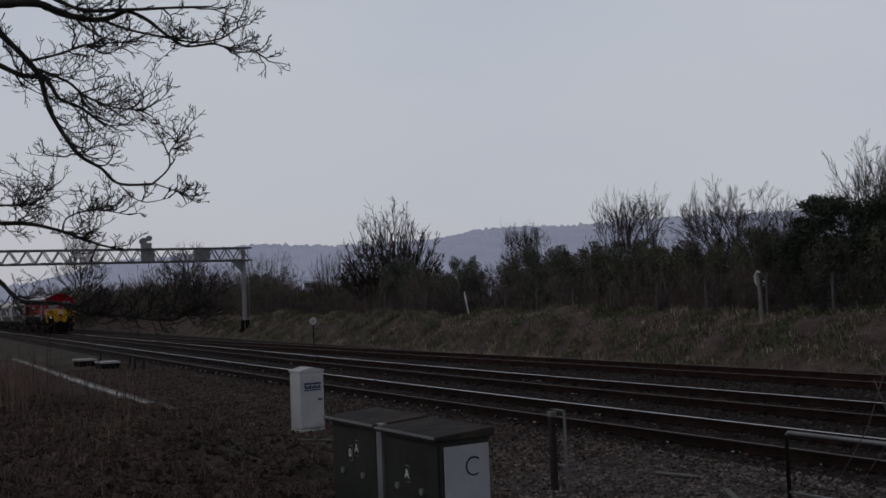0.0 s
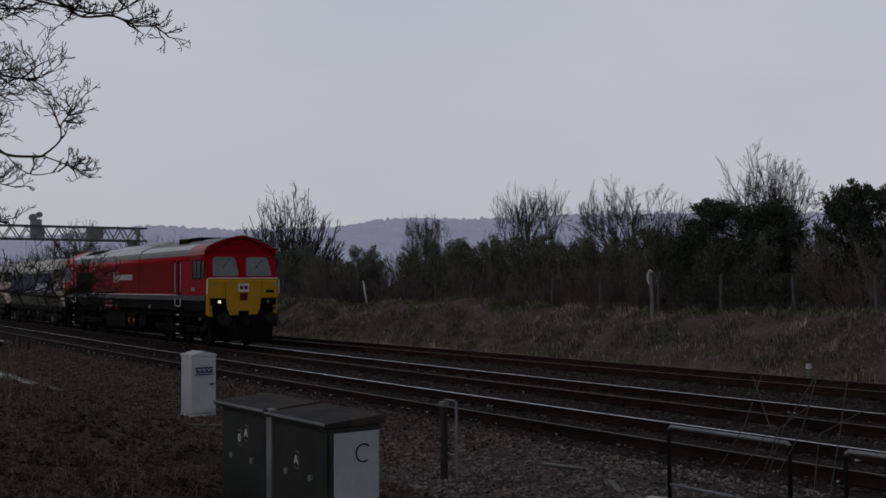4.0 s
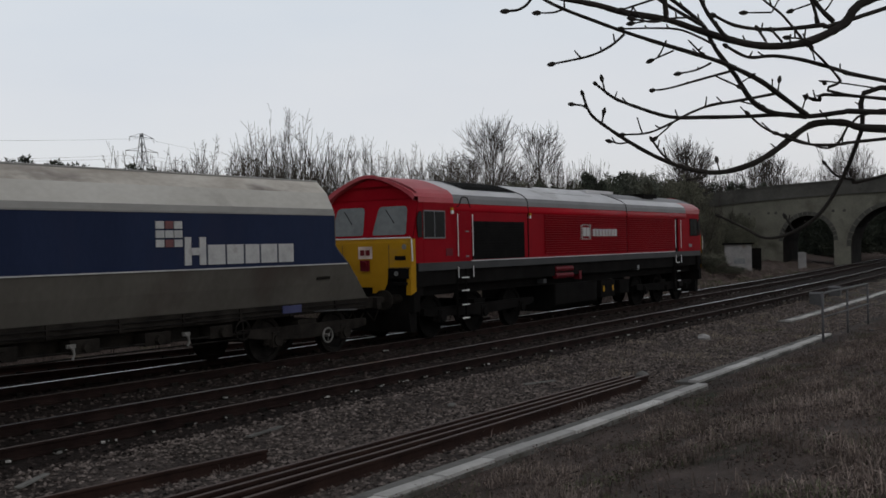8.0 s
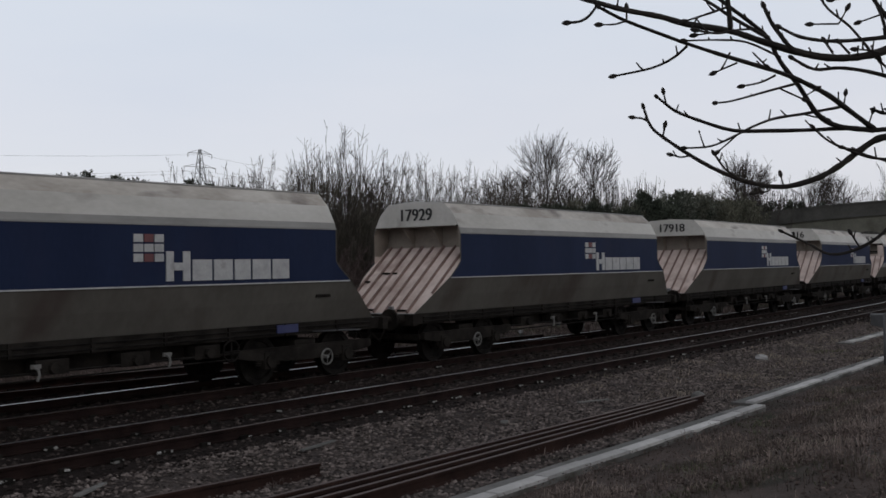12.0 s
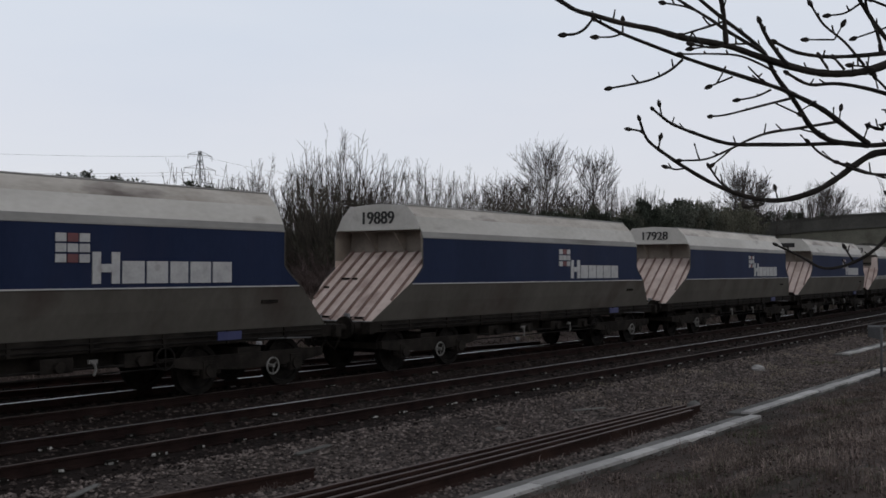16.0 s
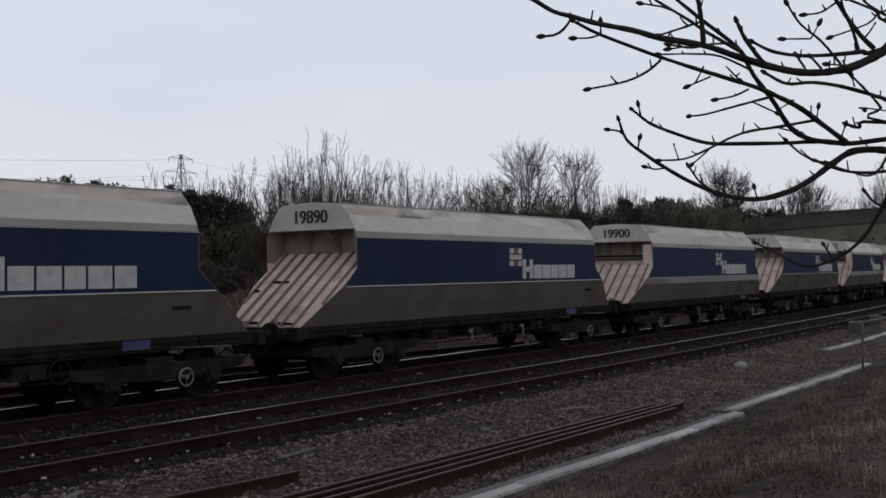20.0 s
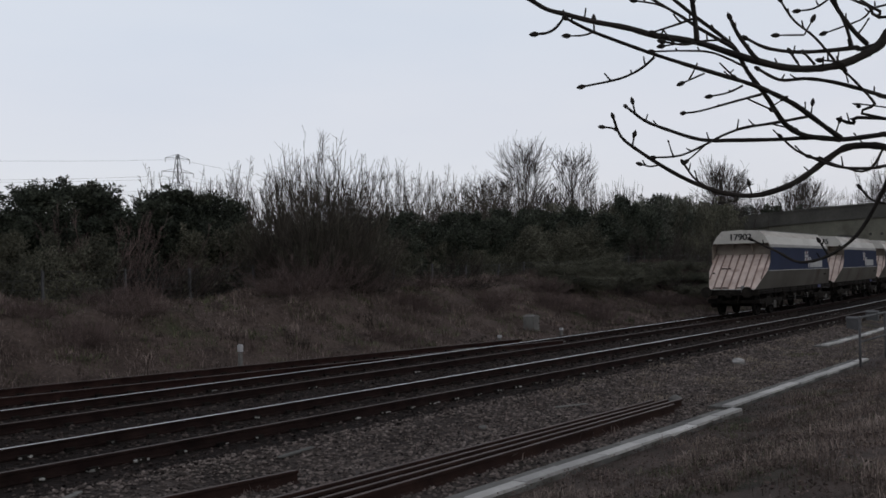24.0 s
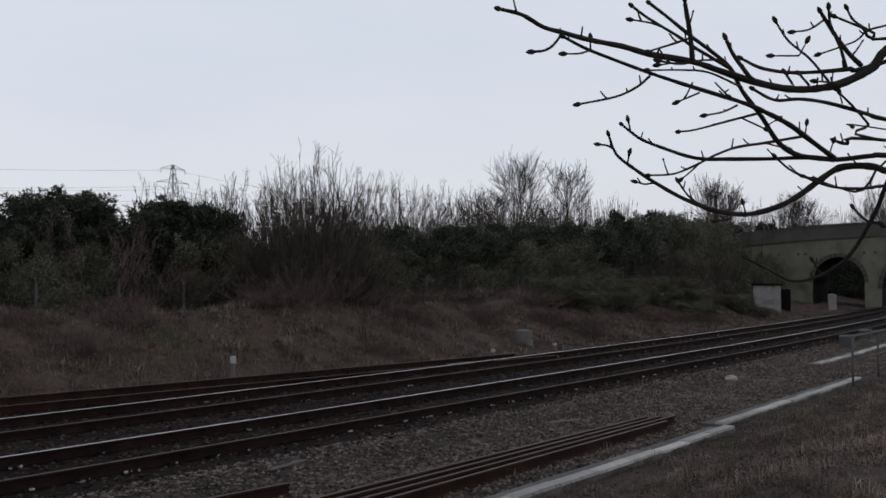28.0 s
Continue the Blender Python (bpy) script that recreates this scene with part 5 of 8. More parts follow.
def fan_tree(seed, height, width, limbs, fork, depth, mat, label, thick, spread=0.3, thin=0.01, tilt=0.75, lift=0.12):
    """A leafless tree: a trunk, limbs that leave it at several heights, and their divided twigs."""
    rnd = random.Random(seed)
    t = thing("bare_tree", Matrix(), label, "tree", "bare trees beyond the fence")
    trunk, crown = Geo(), Geo()
    if fork:
        trunk.tube([(0, 0, -0.3), (0.01 * width, 0, height * fork), (0, 0.01 * width, height * 0.5)], [thick, thick * 0.8, thick * 0.45], 7, False)
    for s in range(limbs):
        a = s * 2.4 + rnd.uniform(-0.4, 0.4)
        f = rnd.random() if s else 1.0
        z = height * (fork + (0.5 - fork) * f) if fork else 0.0
        b = tilt * (1.0 - 0.6 * f) if fork else tilt * math.sqrt((s + 0.5) / limbs)
        d = Vector((math.cos(a) * math.sin(b), math.sin(a) * math.sin(b), math.cos(b)))
        forked(trunk, crown, Vector((0.02 * width * math.cos(a), 0.02 * width * math.sin(a), z)), d, height * (0.15 if fork else 0.25), thick * (0.4 if fork else 0.5), depth, rnd, spread, thin, lift)
    top = np.percentile([v[2] for v in crown.v], 99.7)
    wide = np.percentile([abs(v[0]) for v in crown.v], 97) * 2
    for g in (trunk, crown):
        g.v = [(x * width / wide, y * width / wide, q * height / top) for x, y, q in g.v]
    part("trunk", trunk, mat, t)
    part("crown", crown, mat, t)
    return t


def leader_tree(seed, height, width, boughs, mat, label, thick, thin=0.012):
    """A leafless tree with one stem to its top and rising boughs in an oval crown of fine twigs."""
    rnd = random.Random(seed)
    t = thing("bare_tree", Matrix(), label, "tree", "bare trees beyond the fence")
    trunk, crown = Geo(), Geo()
    stem = [Vector((0.012 * height * rnd.gauss(0, 1) * (k > 0), 0.012 * height * rnd.gauss(0, 1) * (k > 0), height * k / 8 - 0.3 * (k == 0))) for k in range(9)]
    trunk.tube(stem, [max(thick * (1 - 0.93 * k / 8), thin) for k in range(9)], 7, False)
    for i in range(boughs):
        f = 0.26 + 0.68 * (i + rnd.random()) / boughs
        k = min(7, int(f * 8))
        p = stem[k].lerp(stem[k + 1], f * 8 - k)
        a = i * 2.4 + rnd.uniform(-0.4, 0.4)
        rise = radians(rnd.uniform(38, 62))
        d = Vector((math.cos(a) * math.cos(rise), math.sin(a) * math.cos(rise), math.sin(rise)))
        u = (f - 0.26) / 0.74
        reach = width * 0.5 * (0.5 + 1.5 * u if u < 0.3 else 1.05 * math.sqrt(max(0.03, 1 - ((u - 0.32) / 0.72) ** 2)))
        twiggy(crown, p, d, reach * 1.2 * rnd.uniform(0.8, 1.15), max(thick * 0.3 * (1.1 - f), thin * 1.4), 2, rnd, 0.5, 0.1, (3, 5), 3, 4, thin, 0.18)
    top = np.percentile([v[2] for v in crown.v], 99.7)
    wide = np.percentile([abs(v[0]) for v in crown.v], 97) * 2
    for g in (trunk, crown):
        g.v = [(x * width / wide, y * width / wide, q * height / max(top, height)) for x, y, q in g.v]
    part("trunk", trunk, mat, t)
    part("crown", crown, mat, t)
    return t


def leaf_cloud(seed, lumps, count, size, mat, long=1.0, up=0.0, slim=1.0):
    """Many small leaves on the shells of overlapping lumps (x, y, z, rx, ry, rz)."""
    r = np.random.RandomState(seed)
    verts, faces = [], []
    weights = np.array([l[3] * l[5] for l in lumps])
    pick = r.choice(len(lumps), count, p=weights / weights.sum())
    v = r.normal(size=(count, 3))
    v /= np.linalg.norm(v, axis=1)[:, None]
    shell = r.uniform(0.4, 1.06, count)
    for i in range(count):
        x, y, z, a, b, c = lumps[pick[i]]
        p = Vector((x + v[i][0] * a * shell[i], y + v[i][1] * b * shell[i], z + v[i][2] * c * shell[i]))
        if p.z < 0:
            p.z = abs(p.z) * 0.3
        d = Vector(r.normal(size=3)) + Vector((v[i][0], v[i][1], v[i][2] + up)) * 1.2
        d = d.normalized() * size * r.uniform(0.5, 1.3) * long
        s = Vector(r.normal(size=3)).cross(d).normalized() * size * slim * r.uniform(0.25, 0.6)
        k = len(verts)
        verts += [p - s, p + d * 0.5 - s * 0.4, p + d, p + d * 0.5 + s * 0.9]
        faces.append((k, k + 1, k + 2, k + 3))
    return raw_mesh("foliage", [tuple(q) for q in verts], faces, mat)


def evergreen(seed, w, h, mat, name, label, spiky=False, count=40000, leaf=0.11):
    rnd = random.Random(seed)
    t = thing(name, Matrix(), label, "tree" if h > 3 else "bush", "evergreens beyond the fence")
    g = Geo()
    for i in range(5):
        a = rnd.uniform(0, 6.28)
        g.tube([(0, 0, -0.2), (0.1 * math.cos(a) * w, 0.1 * math.sin(a) * w, h * 0.4), (0.28 * w * math.cos(a), 0.28 * w * math.sin(a), h * rnd.uniform(0.6, 0.85))], [0.1, 0.06, 0.02], 5, False)
    part("trunk", g, BARK, t)
    lumps = [(0, 0, h * 0.42, w * 0.40, w * 0.36, h * 0.42)]
    for i in range(26):
        a, f = rnd.uniform(0, 6.28), rnd.uniform(0.1, 0.9)
        rr = w * (0.36 if f < 0.5 else 0.36 * math.sqrt(max(0.02, 1 - ((f - 0.5) / 0.5) ** 2)))
        s = w * rnd.uniform(0.07, 0.15)
        c = s * rnd.uniform(0.7, 1.1)
        lumps.append((math.cos(a) * rr, math.sin(a) * rr * 0.85, min(h * f, h - c * 1.1), s, s, c))
    for i in range(46 if spiky else 16):
        a, f = rnd.uniform(0, 6.28), rnd.uniform(0.35, 0.93)
        rr = w * 0.40 * math.sqrt(max(0.0, 1 - ((f - 0.42) / 0.55) ** 2))
        x, y, z = math.cos(a) * rr, math.sin(a) * rr * 0.9, h * f
        n = w * rnd.uniform(0.08, 0.16)
        lift = rnd.uniform(0.5, 1.4)
        for k in range(4):
            q = (k + 0.5) / 4 * n
            s = 0.055 * w * (1.1 - k * 0.24)
            lumps.append((x + math.cos(a) * q, y + math.sin(a) * q, min(z + q * lift, h), s, s, s * 0.8))
    part("foliage", leaf_cloud(seed, lumps, count, leaf, mat, 1.25, 0.7 if spiky else 0.3, 0.7), mat, t)
    return t


def place(kind, x, y, h, w, h0, w0, turn, base=None, label=""):
    """A copy of a tree at x, y, grown to the height and width given."""
    z = ground_z(x, y - bend(x)) if base is None else base
    m = Matrix.Translation((x, y, z - 0.05)) @ Matrix.Rotation(turn, 4, "Z") @ Matrix.Diagonal((w / w0, w / w0, (h - z) / h0, 1))
    o = copy_thing(kind, m)
    return tagged(o, label)


osier = bare_tree(3, 6, 5, 240, TWIG_PALE, "osier_bush", "leafless pale-stemmed bush of upright shoots", 0.017, 0.62, 0, 8, 1, 0.8, 0.005, 0.26, 0.24, 0.24)
osier_b = bare_tree(13, 6, 5, 240, TWIG, "osier_bush", "leafless brown bush of upright shoots", 0.016, 0.5, 0, 5, 1, 1.0, 0.007, 0.2, 0.35, 0.13)
domed = bare_tree(23, 6, 5, 210, TWIG, "osier_bush", "leafless brown bush with a domed fan of shoots", 0.026, 0.85, 0, 9, 1, 0.35, 0.011, 0.3, 0.07, 0.3)
coppice = bare_tree(53, 6, 5, 150, TWIG_PALE, "coppiced_bush", "leafless coppiced bush fanning from a narrow foot", 0.024, 0.85, 0, 13, 1, 0.45, 0.005, 0.3, 0.06, 0.3)
small_tree = fan_tree(5, 5, 4.2, 8, 0, 7, TWIG, "leafless small tree with crooked limbs and a round crown", 0.14, 0.36, 0.0085, 1.0, 0.04)
small_tree_b = fan_tree(8, 5, 4.2, 10, 0, 7, TWIG, "leafless small tree with a dense twiggy crown", 0.12, 0.34, 0.0085, 0.95, 0.05)
tall_tree = fan_tree(21, 11, 7, 15, 0.22, 5, TWIG, "tall leafless tree with a broad fan of fine branches", 0.2, 0.3, 0.014, 0.95)
oval_tree = leader_tree(61, 11, 6, 62, TWIG, "tall leafless tree with an upright oval crown", 0.2, 0.016)
oval_tree_b = leader_tree(67, 11, 6, 54, TWIG, "tall leafless tree with a narrow pointed crown", 0.18, 0.016)
thicket = bare_tree(41, 2.6, 5.5, 60, BRAMBLE, "thicket", "leafless mauve-brown thicket along the fence", 0.016, 1.25, 0, 9, 1, 0.6, 0.006, 0.4, 0.35)
thicket_b = bare_tree(42, 2.6, 5.5, 56, TWIG, "thicket", "leafless grey-brown thicket along the fence", 0.016, 1.2, 0, 9, 1, 0.6, 0.006, 0.4, 0.35)
conifer = evergreen(31, 4, 4.2, LEAF, "evergreen_tree", "dense dark evergreen with feathery tips", True)
dark_bush = evergreen(32, 4.5, 3.6, LEAF, "evergreen_bush", "dense dark rounded evergreen bush", False)
dull_bush = evergreen(34, 4.5, 3.6, LEAF_HAZED, "evergreen_bush", "grey-green rounded evergreen bush, haze put into its leaf colour", False, 26000)
mound = bare_tree(43, 1.0, 2.6, 70, BRAMBLE, "bramble_mound", "low mound of leafless mauve-brown bramble", 0.012, 1.35, 0, 9, 1, 0.9, 0.006, 0.5, 0.4)
scrub = evergreen(33, 4.5, 2.2, IVY, "scrub_bush", "dull green-brown tangle of winter scrub", False, 34000, 0.085)
R = random.Random(77)
# beyond the line to the left
place(domed, -60.6, 32.6, 8.0, 5.8, 6, 5, 0.3)
place(dull_bush, -56.9, 31.2, 4.6, 3.4, 3.6, 4.5, 2.2)
place(osier_b, -72.6, 34.0, 5.8, 3.4, 6, 5, 1.0)
place(dull_bush, -48.4, 30.6, 4.3, 2.6, 3.6, 4.5, 0.5)
place(small_tree, -53.8, 38.0, 6.6, 3.6, 5.0, 4.2, 0.1)
place(dull_bush, -42.0, 31.3, 4.5, 3.8, 3.6, 4.5, 1.5)
place(small_tree, -37.3, 33.0, 6.8, 4.6, 5.0, 4.2, 2.0)
for x, y, h, w in ((-44.5, 32.2, 4.1, 4.2), (-40.5, 32.0, 4.3, 3.6), (-36.8, 31.8, 4.5, 3.8), (-33.8, 31.8, 4.0, 3.4), (-31.2, 31.8, 4.2, 3.8), (-28.4, 32.0, 4.4, 3.6)):
    place(scrub, x, y, h, w, 2.3, 4.5, R.uniform(0, 6))
place(small_tree_b, -31.0, 33.0, 6.5, 4.0, 5.0, 4.2, 2.0)
place(small_tree_b, -28.6, 33.6, 5.4, 3.0, 5.0, 4.2, 4.0)
place(conifer, -24.2, 31.4, 5.3, 5.2, 4.2, 4, 0.4)
place(small_tree_b, -27.4, 38.5, 7.8, 4.2, 5.0, 4.2, 3.0)
place(conifer, -19.0, 31.3, 5.4, 3.6, 4.2, 4, 2.2)
place(dark_bush, -16.2, 32.0, 5.2, 4.4, 3.6, 4.5, 2.9)
place(osier_b, -17.0, 35.0, 6.3, 4.0, 6, 5, 0.9)
place(small_tree_b, -90.6, 29.4, 6.0, 4.9, 5.0, 4.2, 2.0)
place(osier, -100.0, 38.0, 7.0, 8.0, 6, 5, 2.4)
place(dull_bush, -90.3, 35.1, 4.9, 5.0, 3.6, 4.5, 0.2)
place(tall_tree, -147.0, 30.8, 12.8, 6.8, 11, 7, 0.2)
place(tall_tree, -142.0, 44.0, 11.0, 7.0, 11, 7, 1.2)
place(osier_b, -122.0, 36.0, 7.0, 9.0, 6, 5, 4.4)
for i in range(22):
    x = -182 + 4.9 * i
    place(R.choice((scrub, thicket, thicket)), x, 31.6 + R.uniform(-0.6, 0.8), 5.9 - 0.017 * (x + 182) + R.uniform(-0.5, 0.4), 6.0, 2.3, 4.5, R.uniform(0, 6))
# behind the passing train
place(conifer, -11.5, 32.0, 5.0, 4.2, 4.2, 4, 1.2)
place(dark_bush, -6.5, 31.5, 4.6, 5.0, 3.6, 4.5, 0.7)
place(osier_b, -0.9, 34.0, 6.7, 5.2, 6, 5, 3.3)
place(osier_b, 4.5, 35.0, 6.2, 4.6, 6, 5, 5.3)
place(dark_bush, 5.5, 31.5, 4.8, 5.4, 3.6, 4.5, 2.7)
place(dark_bush, 11.0, 31.8, 5.0, 5.4, 3.6, 4.5, 3.7)
place(conifer, 16.0, 31.6, 5.0, 4.6, 4.2, 4, 5.2)
for x, h, w in ((-14, 4.7, 4.8), (-9, 4.5, 5.2), (-3.5, 4.4, 5.4), (-0.5, 4.5, 5.0), (2.5, 4.6, 5.2), (8, 4.7, 5.2), (13.5, 4.8, 5.0), (18.2, 4.9, 4.6)):
    place(dark_bush, x, 31.0 + R.uniform(-0.3, 0.8), h, w, 3.6, 4.5, R.uniform(0, 6))
# behind the bridge
for x, y, h, w in ((124, 31, 6.0, 8.0), (130, 37, 7.0, 9.0), (128, 24, 5.0, 7.0), (140, 28, 7.0, 9.0), (122, 44, 7.0, 8.0)):
    place(dark_bush, x, y, h, w, 3.6, 4.5, R.uniform(0, 6))
# beyond the line to the right
place(conifer, 20.6, 31.5, 5.45, 5.4, 4.2, 4, 3.9)
place(dark_bush, 23.6, 32.2, 5.0, 5.6, 3.6, 4.5, 4.9)
place(conifer, 26.0, 31.5, 5.4, 5.4, 4.2, 4, 0.9)
place(dark_bush, 27.6, 31.8, 5.0, 4.2, 3.6, 4.5, 1.1)
place(coppice, 28.3, 26.3, 6.7, 4.7, 6, 5, 1.3, 0.4)
place(coppice, 27.4, 26.8, 6.1, 4.2, 6, 5, 3.3, 0.5)
place(osier_b, 30.0, 27.4, 5.6, 2.6, 6, 5, 2.6, 0.6)
place(scrub, 28.6, 26.7, 4.2, 2.8, 2.2, 4.5, 2.0)
place(scrub, 27.2, 26.4, 3.2, 2.6, 2.2, 4.5, 4.0)
place(thicket, 26.4, 25.2, 3.1, 4.2, 2.6, 5.5, 1.0)
place(thicket, 25.0, 25.0, 2.5, 3.8, 2.6, 5.5, 3.0)
place(thicket, 27.6, 24.9, 2.3, 3.4, 2.6, 5.5, 5.0)
place(thicket_b, 29.4, 25.6, 2.8, 2.8, 2.6, 5.5, 2.1)
place(thicket, 33.4, 26.0, 2.2, 4.0, 2.6, 5.5, 0.4)
for x, d, h, w in ((35.5, 24.4, 1.9, 2.6), (38.5, 25.2, 2.0, 2.8), (41.0, 23.6, 1.7, 2.6), (44.5, 24.8, 2.1, 3.0), (48.0, 23.4, 1.7, 2.8), (51.5, 24.6, 2.1, 3.2), (55.5, 23.0, 1.7, 3.0), (60.0, 23.8, 2.0, 3.4), (65.0, 22.8, 1.8, 3.4), (46.0, 22.0, 1.5, 2.4), (53.0, 22.2, 1.5, 2.6), (58.0, 25.0, 2.2, 3.2), (64.0, 25.2, 2.4, 3.4), (70.0, 24.6, 2.4, 3.6)):
    place(R.choice((thicket, scrub, scrub, thicket_b)), x, d + bend(x), h, w, 2.3, 4.5, R.uniform(0, 6))
for i in range(46):
    x = R.uniform(4, 64)
    d = R.uniform(bank_foot(x) + 1.6, 26.0)
    w = R.uniform(1.4, 3.0)
    place(mound, x, d + bend(x), ground_z(x, d) + R.uniform(0.35, 0.75), w, 1.0, 2.6, R.uniform(0, 6))
for x, y, h, w in ((34, 36.5, 7.0, 6.0), (40, 37.5, 7.4, 6.4), (46.4, 37.6, 7.9, 6.6), (52, 38.5, 7.8, 6.4), (58, 40, 8.0, 6.8), (30, 36, 6.4, 5.4)):
    place(R.choice((osier, osier_b)), x, y, h, w, 6, 5, R.uniform(0, 6))
for x, y, h, w in ((33.5, 32, 4.3, 4.5), (37, 31.4, 4.8, 5.0), (41, 31.4, 5.0, 5.6), (46, 32.2, 5.2, 5.4), (51, 32.9, 5.6, 5.4), (57.5, 33.6, 5.9, 6.6)):
    place(dark_bush, x, y, h, w, 3.6, 4.5, R.uniform(0, 6))
for k, (x, y, h, w) in enumerate(((48, 31.4, 4.4, 6.0), (54, 31.8, 4.8, 6.4), (60, 33, 5.6, 7.0), (63.5, 35.5, 6.4, 7.0), (68, 34.2, 6.6, 6.4), (73, 35, 7.0, 7.0), (77, 37.5, 7.8, 7.5), (81, 35.5, 7.0, 7.0), (84, 38.5, 8.0, 8.0), (89, 37, 7.2, 7.5), (94, 38.5, 7.0, 8.0), (96, 42, 8.6, 8.0))):
    place(dark_bush if k in (2, 4, 6) else dull_bush if k in (5, 8) else scrub, x, y, h, w, 3.6 if k in (2, 4, 5, 6, 8) else 2.2, 4.5, R.uniform(0, 6))
for x, d, h, w in ((88, 25.6, 3.4, 4.5), (92, 26.4, 4.2, 5.0), (95, 28.2, 4.6, 5.5), (84, 27.6, 4.4, 5.0)):
    place(scrub, x, d + bend(x), h, w, 2.2, 4.5, R.uniform(0, 6))
for i in range(18):
    # low green scrub over the bank before the bridge
    x = 43 + 1.55 * i + R.uniform(-0.6, 0.6)
    d = R.uniform(bank_foot(x) + 2.2, 25.8)
    place(scrub, x, d + bend(x), ground_z(x, d) + R.uniform(0.45, 1.0), R.uniform(3.0, 4.6), 2.2, 4.5, R.uniform(0, 6))
for x, y, h, w in ((62, 42, 8.0, 5.0), (67, 43, 8.0, 4.5), (78.2, 44, 8.6, 4.0), (89, 46, 9.8, 5.5), (94, 49, 10.4, 6.0)):
    place(osier_b, x, y, h, w, 6, 5, R.uniform(0, 6))
place(oval_tree, 72.6, 45.6, 13.0, 4.1, 11, 6, 0.5)
place(oval_tree_b, 83.6, 47.4, 13.2, 4.3, 11, 6, 1.5)
place(oval_tree, 79.0, 47.0, 9.6, 4.2, 11, 6, 3.5)
place(oval_tree_b, 66.5, 44.6, 9.4, 4.6, 11, 6, 4.5)
for x, y, h, w in ((158, 58, 13.6, 10), (163, 53, 13.4, 10), (166, 47, 12.8, 9), (172, 42, 12.2, 10), (152, 62, 13.2, 10), (178, 36, 12.4, 10)):
    place(osier_b, x, y, h, w, 6, 5, R.uniform(0, 6))
    place(dark_bush, x - 6, y + 3, h * 0.82, w, 3.6, 4.5, R.uniform(0, 6))
place(small_tree_b, 146.5, 34.5, 15.2, 8.0, 5.0, 4.2, 1.0)
place(oval_tree, 162.3, 50.5, 15.8, 7.0, 11, 6, 2.0)
place(oval_tree_b, 136.0, 54.0, 15.6, 7.5, 11, 6, 0.5)
place(tall_tree, 195.2, 77.1, 22.9, 12.0, 11, 7, 3.5)
place(tall_tree, 201.0, 65.0, 18.8, 8.5, 11, 7, 4.5)
for x in range(-112, 52, 5):
    place(R.choice((thicket, thicket, thicket_b) if x < 8 else (thicket_b, scrub, scrub)), x + R.uniform(-1, 1), 28.6 + bend(x) + R.uniform(-0.4, 0.6), 3.5 + R.uniform(-0.5, 0.6), 5.6, 2.6, 5.5, R.uniform(0, 6))
    place(R.choice((thicket, scrub, scrub, scrub)), x + 2.5 + R.uniform(-1, 1), 30.0 + bend(x) + R.uniform(-0.4, 1.0), 3.6 + R.uniform(-0.5, 0.6), 5.8, 2.4, 5.0, R.uniform(0, 6))
for x in range(54, 96, 4):
    place(R.choice((thicket_b, scrub, scrub)), x + R.uniform(-1, 1), 28.4 + bend(x) + R.uniform(-0.6, 1.4), 3.4 + 0.035 * (x - 54) + R.uniform(-0.4, 0.5), 5.6, 2.15, 4.5, R.uniform(0, 6))
for kind in (mound, dull_bush, coppice, oval_tree, oval_tree_b, thicket, thicket_b, osier, osier_b, domed, small_tree, small_tree_b, tall_tree, conifer, dark_bush, scrub):
    for o in (*kind.children_recursive, kind):
        bpy.data.objects.remove(o)


def blades(count, x0, x1, d0, d1, h0, h1, width, seed, lean=0.6, clump=0.0, bare=-9.0):
    """Single blades of dead grass, some in tufts, leaving bare patches."""
    r = np.random.RandomState(seed)
    xs, ds = r.uniform(x0, x1, count), r.uniform(d0, d1, count)
    if clump:
        k = max(1, count // 18)
        cx, cd = r.uniform(x0, x1, k), r.uniform(d0, d1, k)
        which = r.randint(0, k, count)
        xs, ds = cx[which] + r.normal(0, clump, count), cd[which] + r.normal(0, clump, count)
    hs, an = r.uniform(h0, h1, count), r.uniform(0, 6.28, count)
    lush = np.array([noise.noise(Vector((p * 0.9, q * 0.9, seed))) + 0.6 * noise.noise(Vector((p * 2.6, q * 2.6, seed))) for p, q in zip(xs, ds)])
    hs = hs * np.clip(0.9 + 1.4 * lush, 0.35, 1.9) * (lush > bare)
    if d0 > 15:
        hs = hs * np.array([1.0 if q > bank_foot(p) + 0.1 else 0.0 for p, q in zip(xs, ds)])
    ln = r.uniform(0.1, lean, count)
    verts, faces = [], []
    for i in range(count):
        x, h, a = xs[i], hs[i], an[i]
        if h < 0.005:
            continue
        y, z = ds[i] + bend(x), ground_z(x, ds[i]) - 0.02
        c, s = math.cos(a), math.sin(a)
        k = len(verts)
        o = ln[i] * h
        wd = width * (0.7 + 0.6 * hs[i] / h1)
        mx, my, mz = x + c * o * 0.35, y + s * o * 0.35, z + h * (0.62 - 0.1 * ln[i])
        verts += [(x - s * wd, y + c * wd, z), (x + s * wd, y - c * wd, z), (mx + s * wd * 0.7, my - c * wd * 0.7, mz), (mx - s * wd * 0.7, my + c * wd * 0.7, mz),
                  (x + c * o, y + s * o, z + h * max(0.25, 1 - 0.45 * ln[i]))]
        faces += [(k, k + 1, k + 2, k + 3), (k + 3, k + 2, k + 4)]
    return verts, faces


tagged(new("bank_grass", raw_mesh("bank_grass", *blades(100000, -85, 6, 20.6, 27.0, 0.06, 0.26, 0.009, 41, 1.5, 0.24, -0.18), BANK_GRASS)), "tussocky grey-green grass on the far bank", "grass", kind="stuff")
